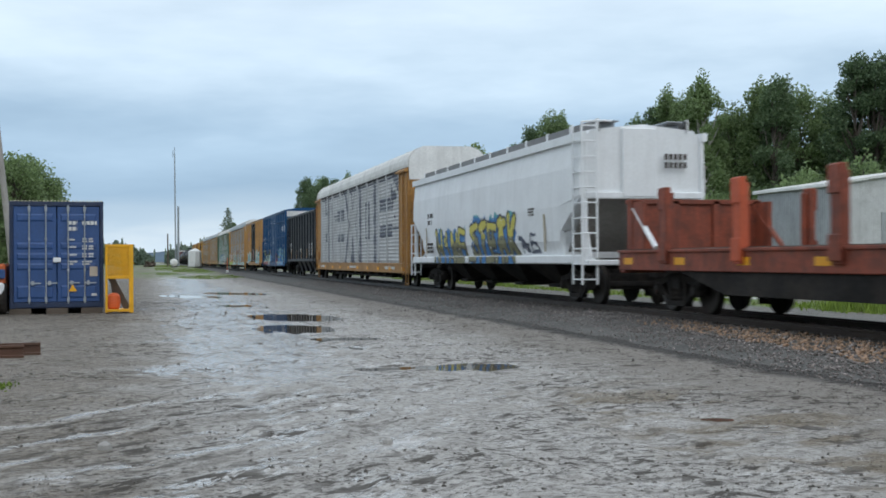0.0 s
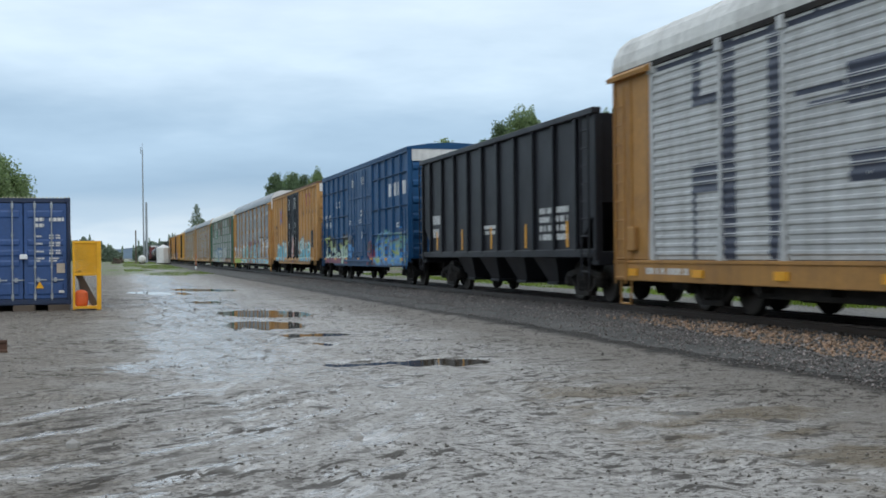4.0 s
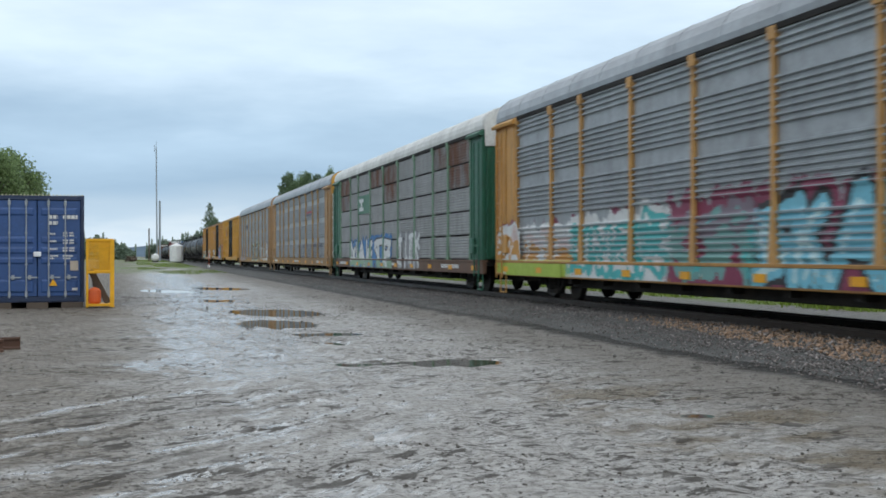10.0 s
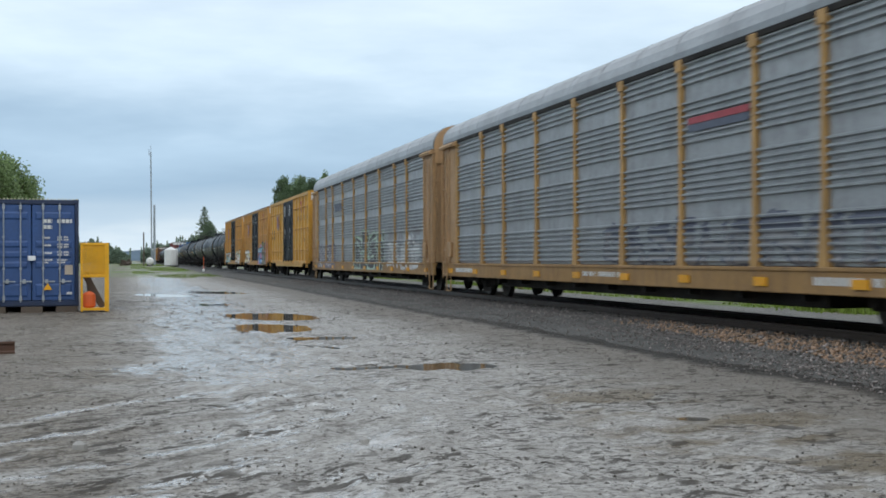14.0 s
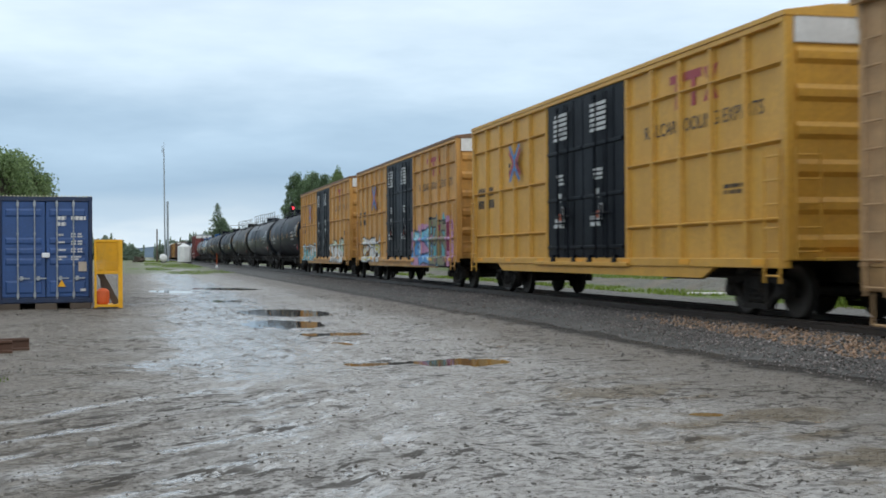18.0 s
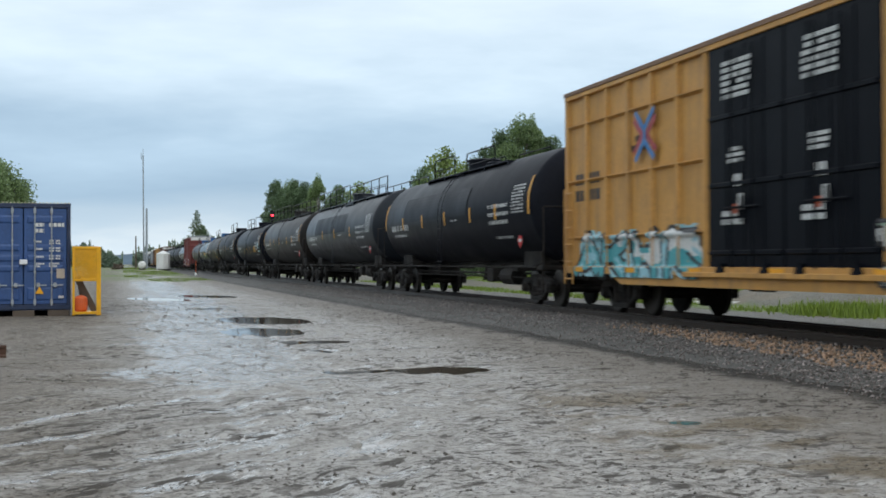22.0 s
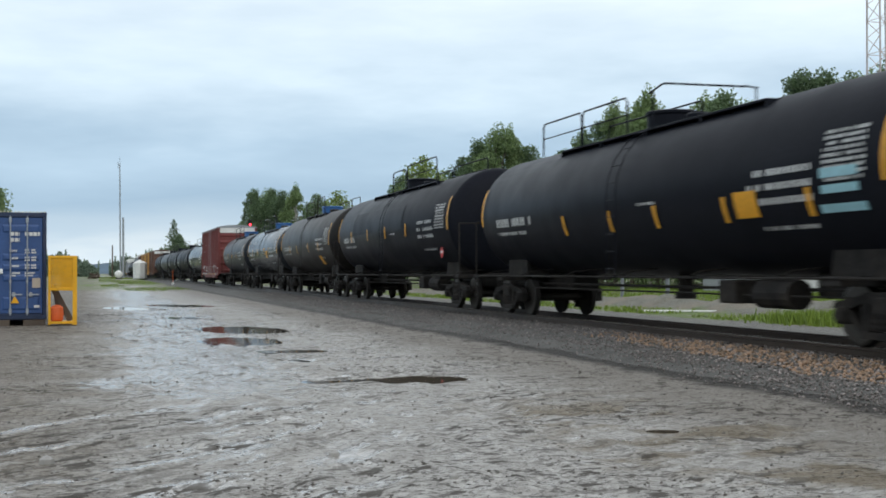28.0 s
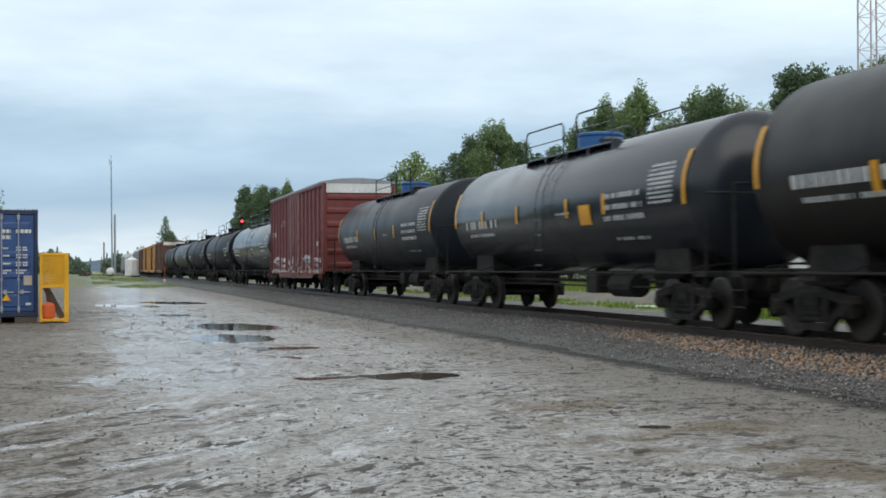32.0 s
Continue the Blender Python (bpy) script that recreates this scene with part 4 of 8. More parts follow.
# ---- the train ----
def make_gear():
    """Meshes shared by all bogies: side frame, wheelset, bolster."""
    g = Geo()
    g.slab([(-1.12, 0.56), (-1.05, 0.66), (-0.5, 0.74), (-0.3, 0.80), (0.3, 0.80), (0.5, 0.74), (1.05, 0.66), (1.12, 0.56), (0.72, 0.56), (0.42, 0.64), (-0.42, 0.64), (-0.72, 0.56)], -0.075, 0.075)
    g.slab([(-0.42, 0.15), (0.42, 0.15), (0.42, 0.25), (-0.42, 0.25)], -0.09, 0.09)
    for s in (-1, 1):
        g.slab([(s * 0.40, 0.15), (s * 0.42, 0.27), (s * 0.74, 0.57), (s * 0.90, 0.57)], -0.06, 0.06)
        g.slab([(s * 0.30, 0.22), (s * 0.40, 0.22), (s * 0.44, 0.68), (s * 0.30, 0.68)], -0.065, 0.065)
        g.box(-0.10, 0.10, s * 0.89 - 0.15, s * 0.89 + 0.15, 0.34, 0.60, 0.03)
        g.turn([(-0.15, 0.10), (-0.12, 0.125), (-0.09, 0.125)], 12, (0, s * 0.89, 0.465), "x")
    for y in (-0.16, 0.0, 0.16):
        g.turn([(0.27, 0.065), (0.31, 0.075), (0.35, 0.065), (0.39, 0.075), (0.43, 0.065), (0.47, 0.075), (0.51, 0.065), (0.56, 0.07)], 8, (-0.03, y, 0), "z")
    frame_mesh = g.mesh("side_frame", STEEL)
    g = Geo()
    g.smooth = True
    g.rod((-1.05, 0, 0), (1.05, 0, 0), 0.085, 10)
    for s in (-1, 1):
        g.turn([(s * 0.685, 0.48), (s * 0.70, 0.49), (s * 0.715, 0.462), (s * 0.80, 0.452), (s * 0.81, 0.42)], 28, axis="x")
        g.turn([(s * 0.72, 0.42), (s * 0.785, 0.41), (s * 0.745, 0.34), (s * 0.745, 0.18), (s * 0.80, 0.14), (s * 0.82, 0.10)], 28, axis="x")
        g.turn([(s * 1.0, 0.11), (s * 1.09, 0.11), (s * 1.12, 0.07)], 12, axis="x")
    g.slot = 1
    for s in (-1, 1):
        g.turn([(s * 0.812, 0.455), (s * 0.816, 0.45), (s * 0.816, 0.40), (s * 0.806, 0.395)], 28, axis="x")
        for k in range(3):
            a = k * 2.094
            g.rod((s * 1.10, 0.065 * math.cos(a), 0.065 * math.sin(a)), (s * 1.135, 0.065 * math.cos(a), 0.065 * math.sin(a)), 0.017, 6)
    wheel_mesh = g.mesh("wheelset", [STEEL, TREAD])
    g = Geo()
    g.box(-1.12, 1.12, -0.20, 0.20, 0.48, 0.74, 0.03)
    g.rod((0, 0, 0.74), (0, 0, 0.84), 0.2, 14)
    for s in (-1, 1):
        g.box(-0.9, 0.9, s * 0.36 - 0.04, s * 0.36 + 0.04, 0.34, 0.42, 0.01)
        for x in (-0.72, 0.72):
            g.box(x - 0.05, x + 0.05, s * 0.40 - 0.03, s * 0.40 + 0.03, 0.25, 0.52, 0.01)
    return frame_mesh, wheel_mesh, g.mesh("bogie", STEEL)


FRAME_MESH, WHEEL_MESH, BOLSTER_MESH = make_gear()
WHEELS, CARS = [], []


def bogie(car, y):
    b = part("bogie", BOLSTER_MESH, None, car, "dark cast steel bogie", (0, y, 0))
    for s in (-1, 1):
        part("side_frame", FRAME_MESH, None, b, at=(s * 1.02, 0, 0))
        w = part("wheelset", WHEEL_MESH, None, b)
        w.matrix_parent_inverse = Matrix.Translation((0, s * 0.89, 0.465))
        WHEELS.append(w)
    return b


def coupler(car, y, s):
    g = Geo()
    g.box(-0.11, 0.11, y, y + s * 0.45, 0.68, 0.90, 0.02)
    g.box(-0.17, 0.15, y + s * 0.40, y + s * 0.66, 0.64, 0.96, 0.04)
    g.box(0.10, 0.20, y + s * 0.52, y + s * 0.74, 0.66, 0.94, 0.03)
    g.pipe([(0.35, y, 0.75), (0.40, y + s * 0.25, 0.45), (0.30, y + s * 0.6, 0.50)], 0.025)
    part("coupler", g, STEEL, car, "dark steel coupler with brake hose")


def ladder(car, material, p, width, z0, z1, along="y", step=0.38, name="ladder"):
    """Two stiles and rungs; along: the direction of the rungs."""
    g = Geo()
    x, y = p
    dx, dy = (0, width) if along == "y" else (width, 0)
    for k in (0, 1):
        g.rod((x + dx * k, y + dy * k, z0), (x + dx * k, y + dy * k, z1), 0.022, 6)
    made = part(name, g, material, car)
    rung = Geo().rod((x, y, 0), (x + dx, y + dy, 0), 0.018, 6).mesh("rung", material)
    z = z0 + 0.12
    while z < z1:
        part("rung", rung, None, made, at=(0, 0, z))
        z += step
    return made


def car_base(name, label, category, u0, u1, sill=None, bogies=2.0, group="cars of the freight train"):
    c = thing(name, label, category, group)
    half = (u1 - u0) / 2
    CARS.append((c, (u0 + u1) / 2))
    for s in (-1, 1):
        bogie(c, s * (half - bogies))
        coupler(c, s * (half - 0.02), s)
    return c, half


def bars(g, y, z, wide, tall, x, rng_, rows=1, gap=0.5, letter=0.55):
    """Unreadable lettering: rows of short bars on the near side, in the plane x."""
    for r in range(rows):
        yy, zz = y, z - r * tall * (1 + gap)
        while yy > y - wide + tall * 0.2:
            w = tall * letter * rng_.uniform(0.7, 1.25)
            if rng_.random() > 0.14:
                g.box(x - 0.003, x + 0.003, yy - w, yy, zz - tall, zz)
            yy -= w + tall * 0.24
    return g


# strokes of letter-like shapes in a unit cell: along, up
GLYPHS = {"H": ((0.1, 0, 0.1, 1), (0.9, 0, 0.9, 1), (0.1, 0.5, 0.9, 0.5)), "E": ((0.1, 0, 0.1, 1), (0.1, 1, 0.9, 0.95), (0.1, 0.5, 0.75, 0.5), (0.1, 0, 0.9, 0.05)),
          "X": ((0.05, 0, 0.95, 1), (0.05, 1, 0.95, 0)), "O": ((0.1, 0.05, 0.1, 0.95), (0.9, 0.05, 0.9, 0.95), (0.1, 0.95, 0.9, 0.95), (0.1, 0.05, 0.9, 0.05)),
          "I": ((0.5, 0, 0.5, 1),), "N": ((0.1, 0, 0.1, 1), (0.1, 1, 0.9, 0), (0.9, 0, 0.9, 1)), "A": ((0.05, 0, 0.5, 1), (0.5, 1, 0.95, 0), (0.25, 0.4, 0.75, 0.4)),
          "K": ((0.1, 0, 0.1, 1), (0.1, 0.45, 0.9, 1), (0.3, 0.6, 0.95, 0)), "T": ((0.05, 0.95, 0.95, 1), (0.5, 0, 0.5, 1)), "S": ((0.9, 0.95, 0.1, 0.8), (0.1, 0.8, 0.9, 0.45), (0.9, 0.45, 0.85, 0.1), (0.85, 0.1, 0.05, 0.05)),
          "R": ((0.1, 0, 0.1, 1), (0.1, 1, 0.85, 0.85), (0.85, 0.85, 0.2, 0.5), (0.3, 0.5, 0.95, 0)), "C": ((0.9, 0.9, 0.2, 0.85), (0.2, 0.85, 0.1, 0.2), (0.1, 0.2, 0.9, 0.05)),
          "U": ((0.1, 1, 0.15, 0.1), (0.15, 0.1, 0.85, 0.1), (0.85, 0.1, 0.9, 1)), "Z": ((0.1, 0.95, 0.9, 0.95), (0.9, 0.95, 0.1, 0.05), (0.1, 0.05, 0.95, 0.05))}


def spray(car, surface, y0, y1, z0, z1, word, colours, seed, thick=0.17, wild=0.24, cloud=0.0, drips=True, cell=0.034, label="sprayed graffiti lettering", crest=None, sill=None):
    """Graffiti sprayed over the near side: letters drawn right to left in y, on a fine grid laid over the surface.
    colours: cloud, outline, fill, second fill, highlight (None leaves one out)."""
    r = np.random.default_rng(seed)
    ny, nz = int((y1 - y0) / cell), int((z1 - z0) / cell)
    ys, zs = np.linspace(y0, y1, ny + 1), np.linspace(z0, z1, nz + 1)
    cy, cz = np.meshgrid((ys[:-1] + ys[1:]) / 2, (zs[:-1] + zs[1:]) / 2)
    wob_y = cy + 0.10 * wild * 6 * fbm(cy * 1.7, cz * 1.7, 3, seed) + 0.5 * wild * fbm(cy * 5.0, cz * 1.3, 2, seed + 70)
    wob_z = cz + 0.10 * wild * 6 * fbm(cy * 1.7, cz * 1.7, 3, seed + 50)
    dist = np.full(cy.shape, 9.0)
    span_y, tall = (y1 - y0) / len(word), (z1 - z0)
    t = thick * tall
    for k, ch in enumerate(word):
        top = tall * (0.86 - 0.25 * wild * 3 * r.random())
        a = y1 - span_y * (k + 0.08)
        extra = () if wild < 0.1 else tuple(tuple(r.uniform(0, 1, 4)) for _ in range(1 + int(r.random() < 0.4)))
        for s in GLYPHS[ch] + extra:
            j = r.uniform(-wild, wild, 4) * 0.45
            p = (a - span_y * 0.84 * (s[0] + j[0]), z0 + t * 0.6 + (top - t) * (s[1] + j[1] * 0.4))
            q = (a - span_y * 0.84 * (s[2] + j[2]), z0 + t * 0.6 + (top - t) * (s[3] + j[3] * 0.4))
            dy, dz = q[0] - p[0], q[1] - p[1]
            u = np.clip(((wob_y - p[0]) * dy + (wob_z - p[1]) * dz) / (dy * dy + dz * dz + 1e-9), 0, 1)
            dist = np.minimum(dist, np.hypot(wob_y - p[0] - u * dy, wob_z - p[1] - u * dz))
    layer = np.zeros(cy.shape, int)
    colours = (*colours, crest, sill)
    mats = [c for c in colours if c is not None]
    num = {i: mats.index(c) + 1 for i, c in enumerate(colours) if c is not None}
    n1, n2 = fbm(cy * 2.2, cz * 2.2, 3, seed + 7), fbm(cy * 1.1, cz * 2.6, 3, seed + 17)
    if 0 in num:
        n3 = fbm(cy * 1.6, cz * 0.3, 3, seed + 27)
        top_edge = (z1 - cz) > tall * (0.08 + 1.0 * np.abs(n3))
        flank = np.minimum(cy - y0, y1 - cy) > 0.05 + 1.7 * np.abs(fbm(cy * 0.2, cz * 2.4, 2, seed + 37))
        spread_ = (dist < t * (1.3 + cloud) + 0.5 * t * n1 * 4 + 1.6 * t * np.clip(n3, 0, 1)) & top_edge & flank
        layer[spread_] = num[0]
        if 5 in num:
            layer[spread_ & ((dist > t * (1.0 + 0.85 * cloud)) | (cz > z0 + 0.86 * tall + 0.4 * n1)) & (cz > z0 + 0.5 * tall)] = num[5]
    if 1 in num:
        layer[dist < t * 0.95] = num[1]
    if 2 in num:
        layer[dist < t * 0.60] = num[2]
    if 3 in num:
        layer[(dist < t * 0.60) & (0.9 * n2 + (cz - z0) / tall > 0.50)] = num[3]
    if 4 in num:
        layer[(dist < t * 0.20) & (n1 > 0.03)] = num[4]
    if 6 in num:
        layer[(cz < 0.975) & (layer > 0) & (dist < t * 1.1) & (n1 > -0.14)] = num[6]
    if drips:
        low = layer[0 if nz < 3 else 2]
        for c in np.nonzero(low)[0]:
            if r.random() < 0.05:
                layer[0:2, c] = low[c]
    layer[fbm(cy * 9, cz * 9, 2, seed + 3) > 0.26] = 0
    px = surface(*np.meshgrid(ys, zs))
    verts = np.stack([-(px + 0.006), *np.meshgrid(ys, zs)], -1).reshape(-1, 3)
    i = np.arange((ny + 1) * (nz + 1)).reshape(nz + 1, ny + 1)
    quads = np.stack([i[:-1, :-1], i[1:, :-1], i[1:, 1:], i[:-1, 1:]], -1)
    on = layer > 0
    me = fast_mesh("graffiti", verts, quads[on], mats, layer[on] - 1)
    part("graffiti", me, None, car, label)


def spray_paint(name, c, rough=0.5):
    return mat("spray_" + name, c, rough, dirty=0.12, bump=0.0, vary=0.1, blotch=3.0)


SP = {k: spray_paint(k, c) for k, c in dict(teal=(0.07, 0.36, 0.40), sky=(0.30, 0.55, 0.62), azure_pale=(0.17, 0.48, 0.60), pale_sky=(0.52, 0.70, 0.71), white=(0.66, 0.67, 0.66), black=(0.018, 0.018, 0.022), navy=(0.03, 0.05, 0.12), yellow=(0.62, 0.55, 0.08),
                                            lime=(0.36, 0.45, 0.13), red=(0.35, 0.035, 0.05), blue=(0.02, 0.17, 0.44), pink=(0.50, 0.24, 0.40), grey=(0.25, 0.25, 0.26), orange=(0.55, 0.26, 0.04), azure=(0.06, 0.27, 0.58),
                                            mauve=(0.19, 0.145, 0.18), mint=(0.46, 0.60, 0.48), slate=(0.075, 0.09, 0.135), olive=(0.20, 0.19, 0.09), lilac=(0.40, 0.30, 0.38), seagreen=(0.15, 0.33, 0.31), maroon=(0.22, 0.03, 0.075), rustred=(0.36, 0.085, 0.03), leaf=(0.27, 0.42, 0.27), chalk=(0.06, 0.06, 0.063), aqua=(0.06, 0.42, 0.42), blush=(0.62, 0.50, 0.48), lime_bright=(0.36, 0.48, 0.05)).items()}


def logo(car, y, z, size, x):
    """A crossed emblem in blue and red, as plain strokes."""
    g = Geo()
    for slot, pts in ((1, ((-1.0, 0.72), (-0.2, 0.0), (-1.0, -0.72))), (1, ((1.0, 0.72), (0.2, 0.0), (1.0, -0.72))),
                      (0, ((-0.86, 1.05), (-0.02, 0.22), (0.86, 1.05))), (0, ((-0.86, -1.05), (-0.02, -0.22), (0.86, -1.05))), (0, ((0.0, 0.3), (0.0, -0.3)))):
        g.slot = slot
        for a, b in zip(pts, pts[1:]):
            p, q = Vector((0, y - a[0] * size * 1.12, z + a[1] * size)), Vector((0, y - b[0] * size * 1.12, z + b[1] * size))
            d = (q - p).normalized()
            n = Vector((0, -d.z, d.y)) * size * 0.13
            lift = 0.004 * (2 - slot)
            g.add([(-x - lift, *(p + n).yz), (-x - lift, *(p - n).yz), (-x - lift, *(q - n).yz), (-x - lift, *(q + n).yz)], [(0, 1, 2, 3)])
    part("emblem", g, [SP["blue"], SP["red"]], car, "blue and red crossed emblem")


def boxcar(name, label, u0, u1, paint, door_paint, rungs=(1.64, 2.89, 4.12), door=(-2.72, 2.30), tall=4.97, posts=13, band=WHITE, leaves=2, marks=MARK_DARK, emblem=True, detail=True, door_marks=True, seed=1, roof=None, post_out=1.60):
    rr = random.Random(seed)
    c, h = car_base(name, label, "boxcar", u0, u1)
    part("body", Geo().box(-1.52, 1.52, -h + 0.06, h - 0.06, 0.98, tall - 0.12, 0.02), paint, c)
    g = Geo().prism([(-1.63, tall - 0.14), (-1.63, tall - 0.06), (-0.8, tall + 0.06), (0, tall + 0.10), (0.8, tall + 0.06), (1.63, tall - 0.06), (1.63, tall - 0.14)], -h, h)
    for k in range(13):
        y = -h + 0.4 + k * (2 * h - 0.8) / 12
        g.prism([(-1.62, tall - 0.05), (-0.8, tall + 0.085), (0, tall + 0.125), (0.8, tall + 0.085), (1.62, tall - 0.05)], y - 0.04, y + 0.04)
    part("roof", g, roof or paint, c)
    for s in (-1, 1):
        g = Geo().box(s * 1.50, s * 1.615, -h + 0.02, h - 0.02, tall - 0.24, tall - 0.145, 0.01)
        part("top_chord", g, paint, c)
        g = Geo().box(s * 1.50, s * 1.61, -h + 0.05, h - 0.05, 0.86, 1.02, 0.01)
        g.slab([(-h + 2.6, 0.86), (h - 2.6, 0.86), (h - 3.1, 0.66), (-h + 3.1, 0.66)], s * 1.50, s * 1.57)
        part("side_sill", g, paint, c)
        # doors on rails
        part("door_track", Geo().box(s * 1.54, s * 1.66, door[0] - 0.25, door[1] + 0.9, 0.84, 0.93, 0.01), paint, c)
        part("door_guide", Geo().box(s * 1.54, s * 1.62, door[0] - 0.2, door[1] + 0.4, tall - 0.145, tall - 0.09), paint, c)
        w = (door[1] - door[0]) / leaves
        for k in range(leaves):
            a, b = door[0] + k * w + 0.02, door[0] + (k + 1) * w - 0.02
            d = part("door", Geo().box(s * 1.521, s * 1.575, a, b, 0.96, tall - 0.2, 0.01), door_paint, c, "ribbed sliding plug door")
            for z in (1.22, 2.36, 3.50):
                part("door_rib", Geo().box(s * 1.575, s * 1.615, a + 0.04, b - 0.04, z, z + 0.08, 0.012), door_paint, d)
            for j in range(1, 4):
                y = a + (b - a) * j / 4
                part("door_rib", Geo().box(s * 1.574, s * 1.59, y - 0.03, y + 0.03, 1.05, tall - 0.3, 0.006), door_paint, d)
            if detail and s < 0 and door_marks:
                part("door_label", Geo().box(-1.618, -1.609, (a + b) / 2 - 0.02, (a + b) / 2 + 0.14, 1.96, 2.22), MARK, d, "small white label")
                part("door_label", Geo().box(-1.618, -1.609, (a + b) / 2 + 0.18, (a + b) / 2 + 0.31, 1.90, 2.06), FLAT_ORANGE, d, "small red label")
            if detail:
                for j in (0.2, 0.8):
                    y = a + (b - a) * j
                    part("door_roller", Geo().slab([(y - 0.13, 0.92), (y + 0.13, 0.92), (y + 0.05, 1.08), (y - 0.05, 1.08)], s * 1.575, s * 1.66), door_paint, d)
                for j in (0.36, 0.64):
                    y = a + (b - a) * j
                    part("lock_rod", Geo().rod((s * 1.625, y, 1.0), (s * 1.625, y, tall - 0.35), 0.018, 6), door_paint, d)
                part("door_handle", Geo().rod((s * 1.64, a + 0.7, 2.0), (s * 1.64, b - 0.7, 2.0), 0.018, 6).rod((s * 1.64, (a + b) / 2, 1.75), (s * 1.64, (a + b) / 2, 2.2), 0.02, 6), door_paint, d)
        # posts and rails of the side
        ends = ((-h + 0.08, door[0] - 0.06), (door[1] + 0.06, h - 0.08))
        pm = Geo().add([(s * 1.515, -0.085, 0.98), (s * post_out, -0.05, 0.98), (s * post_out, 0.05, 0.98), (s * 1.515, 0.085, 0.98), (s * 1.515, -0.085, tall - 0.16), (s * post_out, -0.05, tall - 0.16), (s * post_out, 0.05, tall - 0.16), (s * 1.515, 0.085, tall - 0.16)],
                       [(0, 1, 5, 4), (1, 2, 6, 5), (2, 3, 7, 6), (0, 3, 2, 1), (4, 5, 6, 7)]).mesh("side_post", paint)
        for a, b in ends:
            n = max(3, round((b - a) / (2 * h) * posts))
            for k in range(n + 1):
                part("side_post", pm, None, c, at=(0, a + 0.05 + (b - a - 0.1) * k / n, 0))
            for z in rungs:
                part("side_rail", Geo().add([(s * 1.515, a, z - 0.05), (s * 1.605, a, z), (s * 1.605, a, z + 0.02), (s * 1.515, a, z + 0.04), (s * 1.515, b, z - 0.05), (s * 1.605, b, z), (s * 1.605, b, z + 0.02), (s * 1.515, b, z + 0.04)],
                                            [(0, 1, 5, 4), (1, 2, 6, 5), (2, 3, 7, 6), (0, 3, 2, 1), (4, 5, 6, 7)]), paint, c)
        # ends: corner posts, corrugations, pale band
        for x in (-1, 1):
            part("corner_post", Geo().box(x * 1.46, x * 1.605, s * (h - 0.14), s * (h - 0.01), 0.98, tall - 0.15, 0.015), paint, c)
        g = Geo()
        for k in range(6):
            z = 1.25 + k * (tall - 0.75 - 1.25) / 5
            y = s * (h - 0.06)
            g.slab([(y, z - 0.14), (y + s * 0.055, z - 0.06), (y + s * 0.055, z + 0.06), (y, z + 0.14)], -1.40, 1.40)
        part("end_ribs", g, paint, c)
        part("end_band", Geo().box(-1.44, 1.44, s * (h - 0.07), s * (h - 0.015), tall - 0.56, tall - 0.14, 0.01), band, c)
        part("end_platform", Geo().box(-1.1, 1.1, s * (h - 0.02), s * (h + 0.32), 0.98, 1.03, 0.008), paint, c)
        for x in (-1, 1):
            ladder(c, paint, (x * 1.66, s * (h - 0.62)), s * 0.5, 0.62, 2.75)
            ladder(c, paint, (x * 1.05, s * (h + 0.06)), x * 0.42, 1.0, 2.75, "x")
    part("centre_sill", Geo().box(-0.30, 0.30, -h + 0.1, h - 0.1, 0.62, 0.98, 0.02), STEEL, c)
    part("brake_reservoir", Geo().rod((0.7, -1.6, 0.72), (0.7, 0.2, 0.72), 0.2, 12).rod((-0.8, 1.5, 0.75), (-0.8, 2.2, 0.75), 0.16, 12).pipe([(-0.9, -h + 1.5, 0.7), (-0.9, h - 1.5, 0.7)], 0.03), STEEL, c)
    g = Geo()
    bars(g, h - 0.5, 3.05, 1.5, 0.24, -1.528, rr, 2, 0.5, 0.75)
    bars(g, h - 3.6, 3.6, 0.9, 0.12, -1.528, rr, 2)
    bars(g, door[0] - 4.4, 2.3, 0.9, 0.07, -1.528, rr, 2)
    part("stencil", g, marks, c, "small stencilled marks")["kind"] = "stuff"
    if door_marks:
        g = Geo()
        for k in range(leaves):
            y = door[1] - k * (door[1] - door[0]) / leaves - 0.55
            bars(g, y, 4.45, 0.95, 0.07, -1.607, rr, 6, 0.6, 0.8)
            bars(g, y - 0.2, 3.0, 0.5, 0.06, -1.607, rr, 3, 0.6, 0.8)
            bars(g, y, 1.95, 0.7, 0.09, -1.607, rr, 2, 0.5, 0.6)
            bars(g, y - 0.3, 2.55, 0.3, 0.20, -1.607, rr, 1, 0.5, 0.4)
        part("door_stencil", g, MARK, c, "white stencilled door instructions")["kind"] = "stuff"
    for k in range(7):
        y = -h + 0.9 + k * (2 * h - 1.8) / 6
        part("reflector", Geo().box(-1.626, -1.612, y - 0.22, y + 0.22, 0.90, 1.00), REFLECT, c, "yellow reflective patch")
    if emblem:
        logo(c, h - 4.4, 3.56, 0.46, 1.605)

    def surface(y, z):
        p = np.full(y.shape, 1.522)
        for a, b in ends:
            n = max(3, round((b - a) / (2 * h) * posts))
            for k in range(n + 1):
                d = np.abs(y - (a + 0.05 + (b - a - 0.1) * k / n))
                p = np.maximum(p, np.where(d < 0.05, post_out, np.where(d < 0.085, 1.515 + (0.085 - d) / 0.035 * (post_out - 1.515), 0)))
        for z0 in rungs:
            p = np.maximum(p, np.where((z > z0 - 0.055) & (z < z0 + 0.045), 1.607, 0))
        p = np.maximum(p, np.where((y > door[0] + 0.02) & (y < door[1] - 0.02), 1.602, 0))
        return np.maximum(p, np.where(z < 1.03, 1.612, 0))

